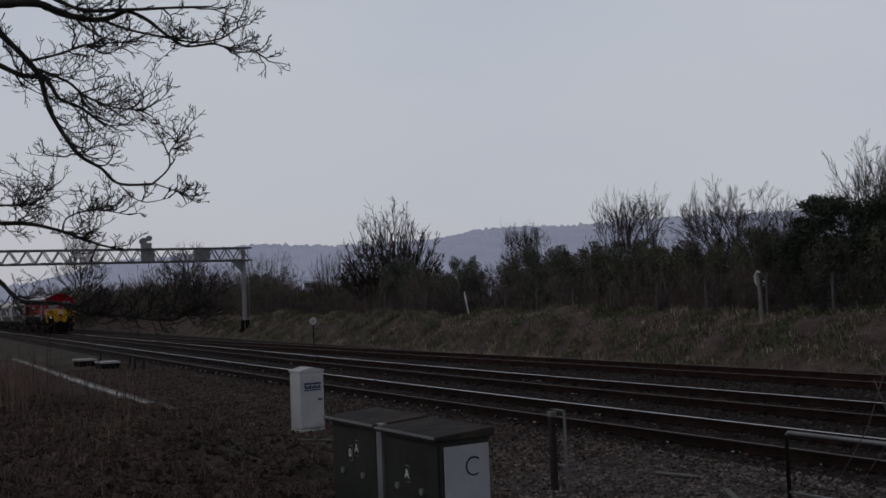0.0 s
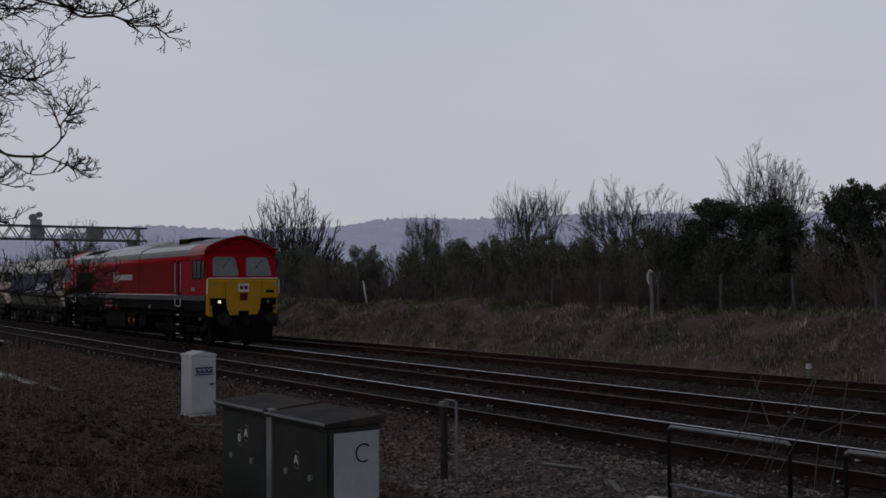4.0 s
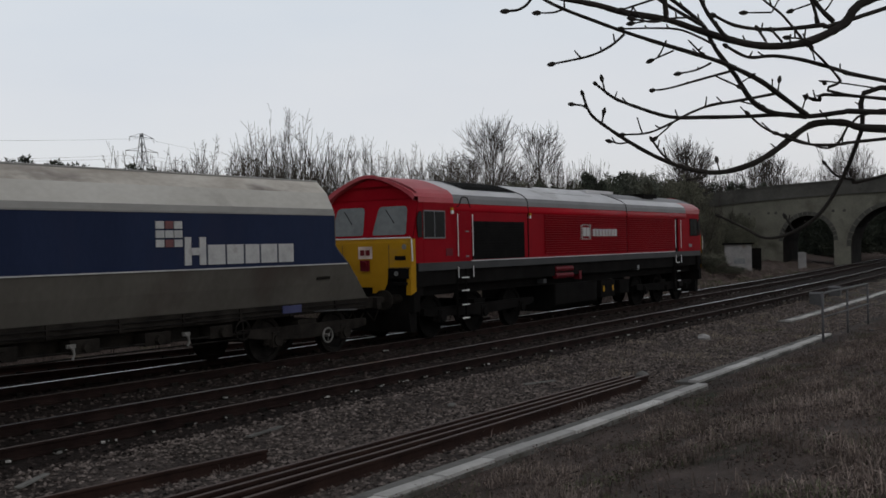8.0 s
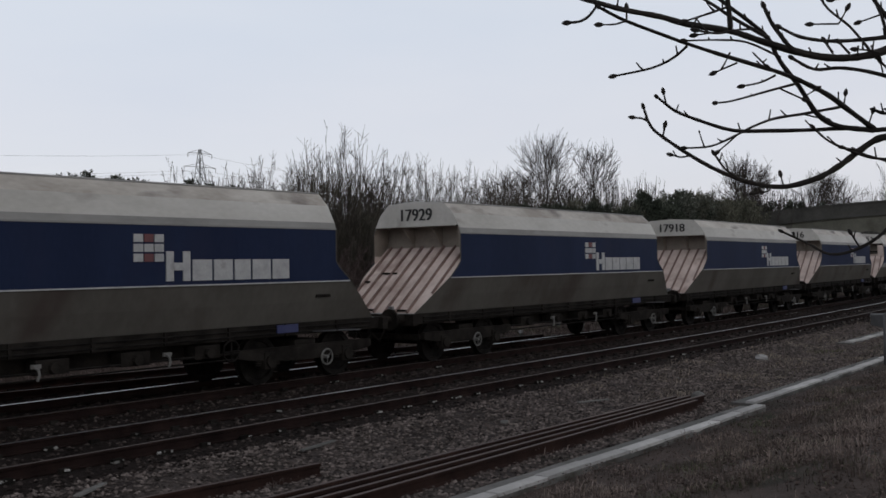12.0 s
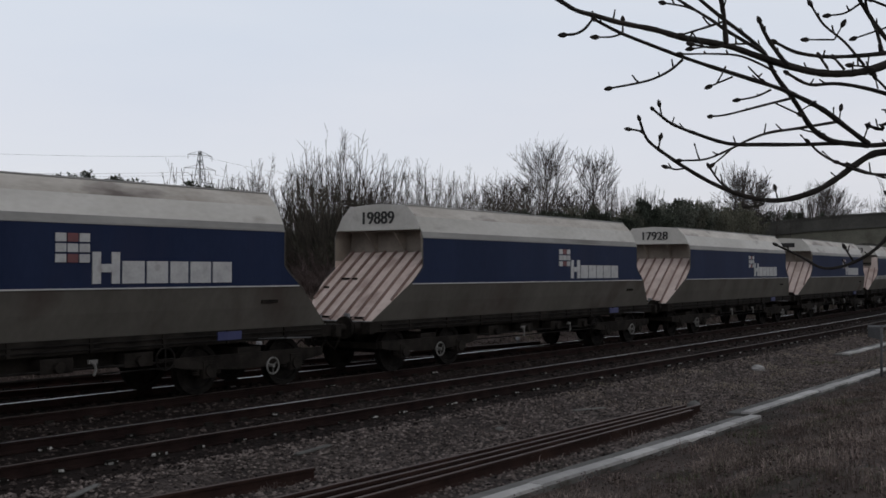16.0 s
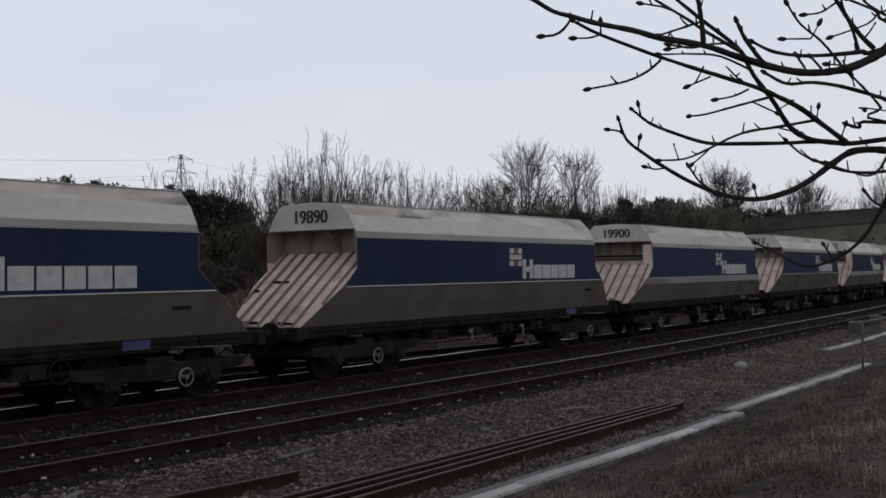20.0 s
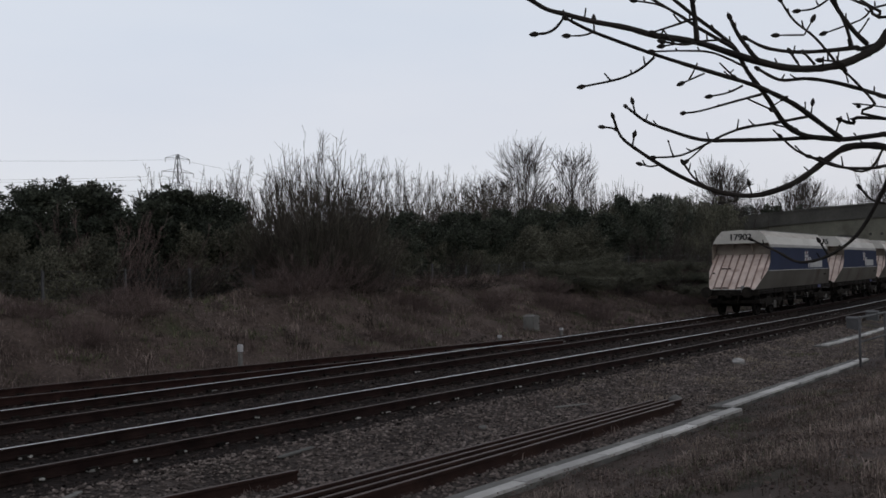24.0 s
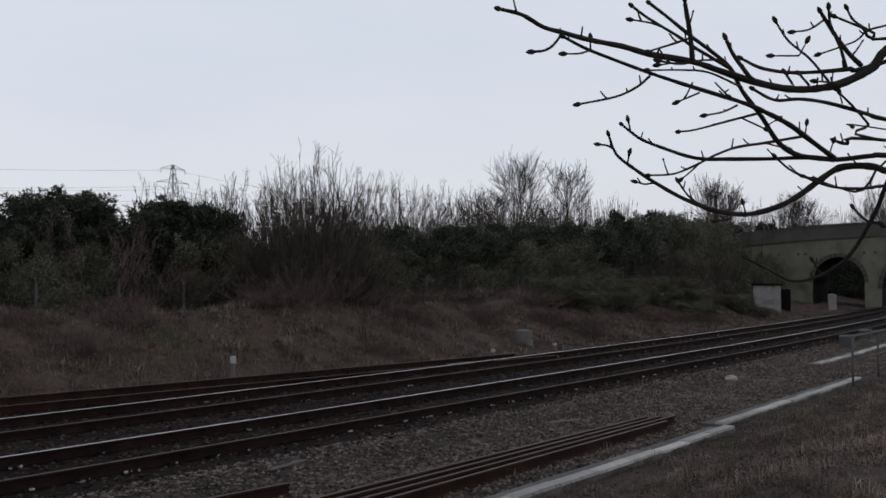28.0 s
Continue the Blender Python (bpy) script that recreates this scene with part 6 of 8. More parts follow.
tagged(new("bank_grass", raw_mesh("bank_grass", *blades(130000, 4, 80, 18.2, 27.0, 0.06, 0.26, 0.008, 46, 1.5, 0.22, -0.12), DEAD_GRASS)), "matted brown dead grass on the far bank", "grass", kind="stuff")
tagged(new("bank_green", raw_mesh("bank_green", *blades(60000, 6, 80, 18.4, 27.4, 0.05, 0.2, 0.009, 61, 1.5, 0.3, 0.12), VERGE_GREEN)), "green tussocks among the dead grass of the bank", "grass", kind="stuff")
tagged(new("bank_green", raw_mesh("bank_green", *blades(110000, -85, 6, 22.6, 27.4, 0.06, 0.24, 0.011, 62, 1.5, 0.3, -0.08), VERGE_GREEN)), "green tussocks along the top of the bank", "grass", kind="stuff")
tagged(new("verge_green", raw_mesh("verge_green", *blades(52000, 3, 36, 1.0, 6.05, 0.02, 0.1, 0.0035, 63, 1.5, 0.12, 0.15), VERGE_GREEN)), "low green patches in the verge grass", "grass", kind="stuff")
tagged(new("bank_stalks", raw_mesh("bank_stalks", *blades(16000, -12, 75, 20.6, 27.5, 0.1, 0.38, 0.005, 42, 1.2, 0.5), BROWN_STALK)), "brown dead stalks and bramble on the far bank", "undergrowth", kind="stuff")
tagged(new("verge_grass", raw_mesh("verge_grass", *blades(170000, 3.0, 36, 1.0, 6.05, 0.03, 0.15, 0.0032, 43, 1.4, 0.12, 0.06), VERGE_GRASS)), "short rough grass on the near verge", "grass", kind="stuff")
tagged(new("verge_stalks", raw_mesh("verge_stalks", *blades(11000, 4, 36, 1.2, 6.0, 0.05, 0.2, 0.0028, 44, 1.2, 0.3), BROWN_STALK)), "dead weed stalks on the near verge", "undergrowth", kind="stuff")
tagged(new("cess_weeds", raw_mesh("cess_weeds", *blades(9000, -45, 45, 6.9, 9.8, 0.03, 0.14, 0.005, 45, 1.2, 0.2), DEAD_GRASS)), "sparse weeds in the gravel", "weeds", kind="stuff")
tagged(new("cess_grass", raw_mesh("cess_grass", *blades(42000, 17, 62, 6.8, 10.3, 0.02, 0.09, 0.005, 55, 1.3, 0.3), BANK_GRASS)), "thin green-grey grass creeping over the gravel", "grass", kind="stuff")
tagged(new("cess_undergrowth", raw_mesh("cess_undergrowth", *blades(26000, -52, -9.5, 6.4, 10.3, 0.02, 0.09, 0.006, 49, 1.2, 0.35), BROWN_STALK)), "low dead weeds spreading over the gravel", "weeds", kind="stuff")
tagged(new("left_undergrowth", raw_mesh("left_undergrowth", *blades(54000, -48, -9, 0.5, 6.3, 0.03, 0.16, 0.0035, 46, 1.2, 0.4), BROWN_STALK)), "brown dead undergrowth on the near verge", "undergrowth", kind="stuff")
tagged(new("heap_grass", raw_mesh("heap_grass", *blades(11000, -30, -8.7, 1.2, 5.2, 0.05, 0.22, 0.0035, 50, 1.2, 0.3, 0.1), RED_STALK)), "thin dead grass growing through the leaf heap", "grass", kind="stuff")
tagged(new("left_grass", raw_mesh("left_grass", *blades(26000, -60, -10, 1.5, 6.5, 0.03, 0.15, 0.006, 47, 1.2, 0.35, 0.0), RED_STALK)), "rough grass along the half-sunk trough", "grass", kind="stuff")
tagged(new("dead_stems", raw_mesh("dead_stems", *blades(2400, -32, -16, 1.8, 4.8, 0.3, 1.15, 0.0042, 48, 0.6, 0.3, 0.05), RED_STALK)), "tall dead weed stems on the near verge", "weeds", kind="stuff")


def litter(count, x0, x1, d0, d1, size, seed, gap=1.0):
    r = np.random.RandomState(seed)
    verts, faces = [], []
    for i in range(count):
        x, d = r.uniform(x0, x1), r.uniform(d0, d1)
        if d0 > 15 and d < bank_foot(x) + 0.1:
            continue
        keep = 0.5 + 0.9 * noise.noise(Vector((x * 0.5, d * 0.7, 4.4))) + 0.5 * noise.noise(Vector((x * 1.7, d * 1.7, 9.4)))
        if keep < gap * (1.2 * smooth(5.0, d1, d) + 0.5 * (1 - smooth(x0, x0 + 8, x))):
            continue
        p = Vector((x, d + bend(x), ground_z(x, d) + r.uniform(0, 0.09)))
        a = Vector((r.normal(), r.normal(), r.normal() * 0.4)).normalized() * size * r.uniform(0.5, 1.4)
        b = Vector((r.normal(), r.normal(), r.normal() * 0.4)).cross(a).normalized() * size * r.uniform(0.3, 0.8)
        k = len(verts)
        verts += [tuple(p - a), tuple(p + b), tuple(p + a), tuple(p - b * 0.7)]
        faces.append((k, k + 1, k + 2, k + 3))
    return verts, faces


VERGE_LEAF = surf("pale_dead_leaf", (0.05, 0.037, 0.033), (0.2, 0.155, 0.14), rough=0.9, scale=2.6, fine=12, bump=0, per_island=0.6, stain=(0.03, 0.025, 0.021), stain_at=0.54, stain_scale=1.3, spec=0.08)
CLOD = surf("heap_clod", (0.02, 0.0158, 0.0135), (0.092, 0.068, 0.057), rough=0.95, scale=5, fine=40, bump=0.5, depth=0.01, per_island=0.7, spec=0.06)
LITTER = surf("leaf_litter", (0.03, 0.022, 0.0185), (0.15, 0.108, 0.087), rough=0.9, scale=2.2, fine=12, bump=0, per_island=0.65, stain=(0.012, 0.0105, 0.009), stain_at=0.5, stain_scale=1.7, spec=0.08)
tagged(new("leaf_litter", raw_mesh("leaf_litter", *litter(135000, -34, -8.0, 0.6, 7.4, 0.0145, 51), LITTER)), "dead leaves and rubble heaped beside the cabinets", "leaf litter", kind="stuff")
tagged(new("heap_rubble", raw_mesh("heap_rubble", *scatter(19000, -26, -8.4, 1.2, 7.2, 0.02, 0.066, 57, 0.8), CLOD)), "dark clods and broken stone heaped on the verge", "rubble", kind="stuff")
tagged(new("bank_litter", raw_mesh("bank_litter", *litter(60000, 0, 75, 18.2, 27.0, 0.022, 54, 0.0), DEAD_GRASS)), "matted dead stems and leaves on the bank", "undergrowth", kind="stuff")
tagged(new("verge_leaf_litter", raw_mesh("verge_leaf_litter", *litter(52000, 3, 34, 0.8, 6.35, 0.017, 53, 0.0), VERGE_LEAF)), "dead leaves caught in the verge grass", "leaf litter", kind="stuff")
tagged(new("ivy", raw_mesh("ivy", *litter(24000, -30, -12, 2.5, 7.0, 0.018, 52), IVY)), "low ivy among the dead leaves", "ivy", kind="stuff")


# ---- the two near trees whose boughs hang into the view ----
def spline(pts, per=4):
    """A smooth line through the points given."""
    p = [Vector(q) for q in pts]
    out = []
    for i in range(len(p) - 1):
        a, b, c, d = p[max(i - 1, 0)], p[i], p[i + 1], p[min(i + 2, len(p) - 1)]
        for k in range(per):
            t = k / per
            out.append(0.5 * ((2 * b) + (c - a) * t + (2 * a - 5 * b + 4 * c - d) * t * t + (3 * b - a - 3 * c + d) * t ** 3))
    return out + [p[-1]]


def bough(tree, pts, r0, r1, name="bough"):
    line = spline(pts)
    n = len(line)
    g = Geo()
    wob = random.Random(int(r0 * 1e5) + n)
    g.tube(line, [(r0 + (r1 - r0) * i / (n - 1)) * wob.uniform(0.9, 1.12) for i in range(n)], 8, True)
    part(name, g, BARK, tree, smooth=True)
    return line


def bud(g, p, d, r):
    d = d.normalized()
    g.tube([p, p + d * r * 2.2, p + d * r * 4.5, p + d * r * 6], [r * 0.8, r * 1.7, r * 1.3, r * 0.2], 6, True)


right_tree = thing("near_tree", Matrix.Translation((3.9, -0.6, 0)), "bare dark tree with budded boughs beside the viewpoint", "tree")
rt = Vector((3.9, -0.6, 0))


def rb(pts, r0, r1):
    return bough(right_tree, [Vector(p) - rt for p in pts], r0 * 0.66, r1 * 0.66)


trunk_geo = Geo()
trunk_geo.tube([(0, 0, ground_z(3.9, -0.6) - 0.1), (0.02, 0.03, 1.2), (-0.1, 0.05, 2.2), (-0.05, 0, 3.2), (0.1, 0.1, 5.5)], [0.17, 0.14, 0.12, 0.09, 0.03], 10)
part("trunk", trunk_geo, BARK, right_tree, smooth=True)
lines = []
lines.append(rb([(3.75, -0.5, 3.0), (3.2, 0.0, 2.95), (2.9, 0.32, 2.86), (2.688, 0.586, 2.791), (2.652, 0.644, 2.735), (2.616, 0.665, 2.711), (2.574, 0.710, 2.685), (2.527, 0.761, 2.673), (2.475, 0.811, 2.674), (2.418, 0.865, 2.689), (2.362, 0.911, 2.707), (2.300, 0.962, 2.728), (2.228, 1.033, 2.742), (2.168, 1.073, 2.755), (2.099, 1.126, 2.766), (2.039, 1.159, 2.776), (1.987, 1.178, 2.781), (1.931, 1.196, 2.799), (1.877, 1.215, 2.803)], 0.0190, 0.0060))
lines.append(rb([(1.980, 1.125, 2.758), (1.976, 1.145, 2.734), (1.968, 1.163, 2.723), (1.958, 1.180, 2.721)], 0.0045, 0.0045))
lines.append(rb([(3.75, -0.5, 2.45), (3.35, 0.2, 2.5), (3.080, 0.651, 2.509), (3.043, 0.744, 2.530), (3.017, 0.790, 2.534), (2.994, 0.830, 2.527), (2.971, 0.871, 2.497), (2.946, 0.921, 2.455), (2.918, 0.971, 2.424), (2.882, 1.037, 2.404), (2.847, 1.094, 2.407), (2.809, 1.150, 2.426), (2.769, 1.205, 2.456), (2.726, 1.259, 2.496), (2.686, 1.303, 2.535), (2.654, 1.330, 2.564), (2.632, 1.337, 2.587), (2.611, 1.339, 2.619)], 0.0178, 0.0052))
lines.append(rb([(2.622, 1.329, 2.582), (2.613, 1.343, 2.594), (2.603, 1.361, 2.598)], 0.0045, 0.0039))
lines.append(rb([(2.772, 1.135, 2.423), (2.756, 1.169, 2.453), (2.743, 1.190, 2.489)], 0.0053, 0.0045))
lines.append(rb([(2.642, 1.300, 2.543), (2.642, 1.294, 2.567)], 0.0042, 0.0036))
lines.append(rb([(2.687, 1.241, 2.490), (2.677, 1.263, 2.487), (2.668, 1.281, 2.492)], 0.0042, 0.0030))
lines.append(rb([(2.824, 1.031, 2.401), (2.821, 1.036, 2.425)], 0.0039, 0.0030))
lines.append(rb([(2.813, 1.062, 2.400), (2.810, 1.071, 2.388), (2.800, 1.099, 2.384)], 0.0042, 0.0033))
lines.append(rb([(2.979, 0.834, 2.555), (2.889, 0.873, 2.600), (2.801, 0.900, 2.634), (2.711, 0.934, 2.660), (2.625, 0.958, 2.674), (2.529, 1.003, 2.691), (2.432, 1.045, 2.706), (2.334, 1.083, 2.721), (2.243, 1.102, 2.730), (2.135, 1.145, 2.752), (2.044, 1.156, 2.765)], 0.0114, 0.0052))
lines.append(rb([(2.112, 1.128, 2.744), (2.102, 1.150, 2.738), (2.088, 1.174, 2.738)], 0.0042, 0.0027))
lines.append(rb([(2.112, 1.127, 2.745), (2.108, 1.125, 2.762)], 0.0036, 0.0027))
lines.append(rb([(2.290, 1.063, 2.706), (2.281, 1.094, 2.681), (2.262, 1.140, 2.660), (2.226, 1.215, 2.646)], 0.0052, 0.0039))
lines.append(rb([(2.506, 0.919, 2.692), (2.435, 0.974, 2.725), (2.372, 1.019, 2.727), (2.306, 1.070, 2.722)], 0.0048, 0.0033))
lines.append(rb([(2.434, 0.999, 2.679), (2.419, 1.045, 2.661)], 0.0039, 0.0030))
lines.append(rb([(2.555, 0.949, 2.659), (2.545, 0.983, 2.644), (2.532, 1.019, 2.638)], 0.0045, 0.0033))
lines.append(rb([(2.621, 0.923, 2.643), (2.570, 0.975, 2.624), (2.510, 1.043, 2.600), (2.466, 1.064, 2.592)], 0.0055, 0.0036))
lines.append(rb([(2.638, 0.968, 2.637), (2.678, 0.928, 2.613)], 0.0036, 0.0036))
lines.append(rb([(2.480, 0.979, 2.709), (2.496, 0.955, 2.678)], 0.0030, 0.0036))
lines.append(rb([(2.979, 0.835, 2.551), (2.899, 0.905, 2.561), (2.826, 0.937, 2.590), (2.751, 0.957, 2.654), (2.672, 0.980, 2.715), (2.600, 0.984, 2.764), (2.526, 1.001, 2.794), (2.449, 1.023, 2.822), (2.363, 1.053, 2.862), (2.292, 1.061, 2.878)], 0.0118, 0.0055))
lines.append(rb([(2.525, 0.956, 2.748), (2.452, 1.016, 2.794), (2.396, 1.041, 2.819), (2.327, 1.086, 2.856), (2.276, 1.098, 2.873)], 0.0070, 0.0045))
lines.append(rb([(2.350, 1.061, 2.835), (2.320, 1.074, 2.840), (2.283, 1.102, 2.844)], 0.0045, 0.0033))
lines.append(rb([(2.234, 0.933, 2.715), (2.222, 0.932, 2.766), (2.209, 0.934, 2.811), (2.201, 0.935, 2.840)], 0.0094, 0.0076))
lines.append(rb([(2.224, 0.928, 2.766), (2.199, 0.968, 2.751), (2.173, 1.008, 2.737)], 0.0048, 0.0033))
lines.append(rb([(2.236, 0.927, 2.714), (2.215, 0.955, 2.707), (2.188, 0.987, 2.713)], 0.0045, 0.0039))
lines.append(rb([(2.382, 0.931, 2.742), (2.363, 0.979, 2.743), (2.332, 1.054, 2.738)], 0.0039, 0.0030))
lines.append(rb([(2.384, 0.845, 2.681), (2.368, 0.859, 2.701), (2.345, 0.879, 2.740), (2.327, 0.888, 2.771)], 0.0085, 0.0067))
lines.append(rb([(2.95, 0.3, 2.88), (2.644, 0.648, 2.734), (2.607, 0.686, 2.726), (2.562, 0.747, 2.719), (2.514, 0.806, 2.717), (2.466, 0.856, 2.726), (2.422, 0.884, 2.743)], 0.0091, 0.0055))
lines.append(rb([(2.568, 0.728, 2.694), (2.533, 0.762, 2.748), (2.498, 0.800, 2.789), (2.468, 0.818, 2.829)], 0.0052, 0.0039))
lines.append(rb([(2.518, 0.782, 2.755), (2.500, 0.835, 2.759)], 0.0036, 0.0027))
lines.append(rb([(2.518, 0.782, 2.756), (2.517, 0.766, 2.782)], 0.0033, 0.0027))
lines.append(rb([(2.631, 0.752, 2.862), (2.625, 0.788, 2.841), (2.616, 0.820, 2.838)], 0.0045, 0.0033))
lines.append(rb([(2.657, 0.675, 2.740), (2.624, 0.698, 2.771), (2.587, 0.720, 2.814), (2.551, 0.737, 2.856)], 0.0091, 0.0064))
lines.append(rb([(2.611, 0.699, 2.731), (2.593, 0.706, 2.775), (2.568, 0.722, 2.832), (2.553, 0.721, 2.862)], 0.0064, 0.0045))
lines.append(rb([(2.95, 0.3, 2.88), (2.727, 0.626, 2.812), (2.682, 0.679, 2.840), (2.638, 0.725, 2.863)], 0.0064, 0.0045))
lines.append(rb([(2.95, 0.3, 2.88), (2.720, 0.624, 2.846), (2.685, 0.697, 2.808), (2.645, 0.766, 2.781)], 0.0045, 0.0030))
lines.append(rb([(2.95, 0.3, 2.88), (2.773, 0.645, 2.825), (2.748, 0.666, 2.836), (2.713, 0.704, 2.866), (2.688, 0.713, 2.889)], 0.0061, 0.0045))
lines.append(rb([(3.35, 0.2, 2.52), (2.813, 0.633, 2.618), (2.748, 0.670, 2.627), (2.678, 0.715, 2.643), (2.610, 0.754, 2.653), (2.542, 0.791, 2.655), (2.475, 0.828, 2.647), (2.406, 0.852, 2.664)], 0.0094, 0.0052))
lines.append(rb([(3.35, 0.2, 2.52), (2.807, 0.685, 2.578), (2.748, 0.684, 2.607), (2.683, 0.700, 2.642), (2.615, 0.722, 2.678)], 0.0061, 0.0045))
lines.append(rb([(2.450, 0.778, 2.677), (2.461, 0.796, 2.703)], 0.0045, 0.0045))
lines.append(rb([(2.481, 0.749, 2.675), (2.508, 0.778, 2.707)], 0.0045, 0.0045))
lines.append(rb([(2.556, 0.701, 2.681), (2.539, 0.721, 2.687), (2.523, 0.740, 2.689)], 0.0045, 0.0030))
lines.append(rb([(3.35, 0.2, 2.52), (3.066, 0.692, 2.559), (3.029, 0.740, 2.560), (2.982, 0.826, 2.551), (2.937, 0.888, 2.558), (2.885, 0.967, 2.555), (2.821, 1.072, 2.556), (2.763, 1.149, 2.559), (2.699, 1.224, 2.589), (2.650, 1.263, 2.611), (2.610, 1.280, 2.633), (2.580, 1.282, 2.642)], 0.0118, 0.0048))
lines.append(rb([(2.592, 1.264, 2.624), (2.586, 1.267, 2.649)], 0.0039, 0.0039))
lines.append(rb([(2.901, 0.895, 2.613), (2.851, 0.984, 2.597), (2.807, 1.046, 2.586), (2.769, 1.092, 2.565), (2.734, 1.128, 2.540), (2.692, 1.181, 2.512), (2.646, 1.230, 2.507)], 0.0067, 0.0039))
lines.append(rb([(2.714, 1.117, 2.539), (2.708, 1.137, 2.520), (2.700, 1.160, 2.500)], 0.0039, 0.0030))
lines.append(rb([(3.35, 0.2, 2.52), (3.071, 0.703, 2.479), (3.043, 0.745, 2.473), (3.013, 0.790, 2.470), (2.978, 0.845, 2.477), (2.941, 0.900, 2.502), (2.908, 0.937, 2.526), (2.877, 0.961, 2.556)], 0.0073, 0.0045))
lines.append(rb([(2.940, 0.848, 2.491), (2.925, 0.895, 2.503)], 0.0036, 0.0027))
lines.append(rb([(2.825, 0.975, 2.593), (2.863, 0.931, 2.579)], 0.0036, 0.0030))
lines.append(rb([(3.35, 0.2, 2.52), (2.855, 0.697, 2.583), (2.826, 0.756, 2.573), (2.803, 0.778, 2.579)], 0.0079, 0.0064))
lines.append(rb([(2.974, 0.844, 2.573), (2.973, 0.836, 2.595)], 0.0036, 0.0027))
lines.append(rb([(2.912, 0.893, 2.614), (2.910, 0.888, 2.642)], 0.0036, 0.0027))
lines.append(rb([(2.726, 0.940, 2.623), (2.732, 0.914, 2.638)], 0.0030, 0.0027))
lines.append(rb([(2.680, 0.728, 2.655), (2.675, 0.732, 2.677)], 0.0030, 0.0027))
lines.append(rb([(3.35, 0.2, 2.52), (2.803, 0.684, 2.606), (2.789, 0.737, 2.613)], 0.0036, 0.0027))
lines.append(rb([(3.35, 0.2, 2.52), (3.210, 0.687, 2.642), (3.225, 0.744, 2.527), (3.237, 0.796, 2.407), (3.239, 0.866, 2.293), (3.231, 0.949, 2.232), (3.220, 1.032, 2.214), (3.213, 1.098, 2.248), (3.203, 1.168, 2.284)], 0.0129, 0.0048))
lines.append(rb([(3.35, 0.2, 2.52), (3.276, 0.727, 2.384), (3.264, 0.780, 2.383), (3.253, 0.825, 2.396), (3.244, 0.852, 2.428)], 0.0073, 0.0053))
lines.append(rb([(3.253, 0.955, 2.232), (3.246, 0.976, 2.271)], 0.0045, 0.0045))
lines.append(rb([(3.35, 0.2, 2.52), (3.120, 0.670, 2.567), (3.085, 0.786, 2.472), (3.051, 0.846, 2.480), (3.019, 0.891, 2.501)], 0.0061, 0.0045))
rnd = random.Random(9)
buds, side_twigs = Geo(), Geo()
for line in lines:
    bud(buds, line[-1], line[-1] - line[-2], 0.0036)
    for i in range(3, len(line) - 1, 3):
        if rnd.random() < 0.4:
            d = (line[i + 1] - line[i]).normalized()
            e = (d * 0.6 + Vector((rnd.uniform(-1, 1), rnd.uniform(-1, 1), rnd.uniform(-0.7, 1.0)))).normalized()
            n = rnd.choice((0.008, 0.011, 0.014, 0.02, 0.03))
            p, q = line[i] + e * n * 0.5 + Vector((0, 0, 0.004)), line[i] + e * n + Vector((0, 0, 0.012))
            side_twigs.tube([line[i], p, q], [0.0028, 0.0022, 0.0018], 5, False)
            if n > 0.025:
                bud(buds, q, q - p, 0.0016)
tagged(part("side_twig", side_twigs, BARK, right_tree), kind="stuff")
tagged(part("bud", buds, BARK, right_tree, "fat dark winter buds"), kind="stuff")

left_tree = thing("near_tree", Matrix.Translation((-8.2, -1.6, 0)), "bare dark tree with fine drooping twigs", "tree")
lt = Vector((-8.2, -1.6, 0))
trunk_geo = Geo()
trunk_geo.tube([(0, 0, ground_z(-8.2, -1.6) - 0.1), (0.05, 0.03, 1.6), (-0.1, 0.05, 3.0), (-0.05, 0, 4.6), (0.1, 0.1, 7.5)], [0.24, 0.2, 0.18, 0.14, 0.05], 10)
part("trunk", trunk_geo, BARK, left_tree, smooth=True)


def lb(pts, r0, r1):
    return bough(left_tree, [Vector(p) - lt for p in pts], r0 * 0.72, r1 * 0.75)


L = []
L.append((lb([(-8.2, -1.5, 3.9), (-7.4, -0.4, 4.25), (-6.71, 0.79, 4.06), (-6.65, 0.97, 4.07), (-6.58, 1.16, 4.08), (-6.54, 1.28, 4.03), (-6.49, 1.4, 3.99), (-6.43, 1.53, 3.98), (-6.35, 1.65, 4.03)], 0.05, 0.018), 10, 0.5))
L.append((lb([(-7.0, 0.5, 4.25), (-6.63, 1.16, 4.17), (-6.54, 1.28, 4.1), (-6.45, 1.42, 4.03), (-6.31, 1.64, 4.02), (-6.17, 1.86, 4.02), (-6.02, 2.06, 4.01)], 0.025, 0.008), 18, 0.3))
L.append((lb([(-6.35, 1.65, 4.03), (-6.27, 1.75, 3.96), (-6.2, 1.86, 3.85), (-6.12, 1.94, 3.78), (-6.0, 2.08, 3.78), (-5.91, 2.18, 3.72), (-5.8, 2.27, 3.71)], 0.016, 0.005), 26, 0.22))
L.append((lb([(-6.4, 1.53, 3.96), (-6.32, 1.66, 3.9), (-6.22, 1.84, 3.85), (-6.12, 1.99, 3.81), (-6.01, 2.12, 3.82), (-5.9, 2.19, 3.87)], 0.012, 0.005), 16, 0.2))
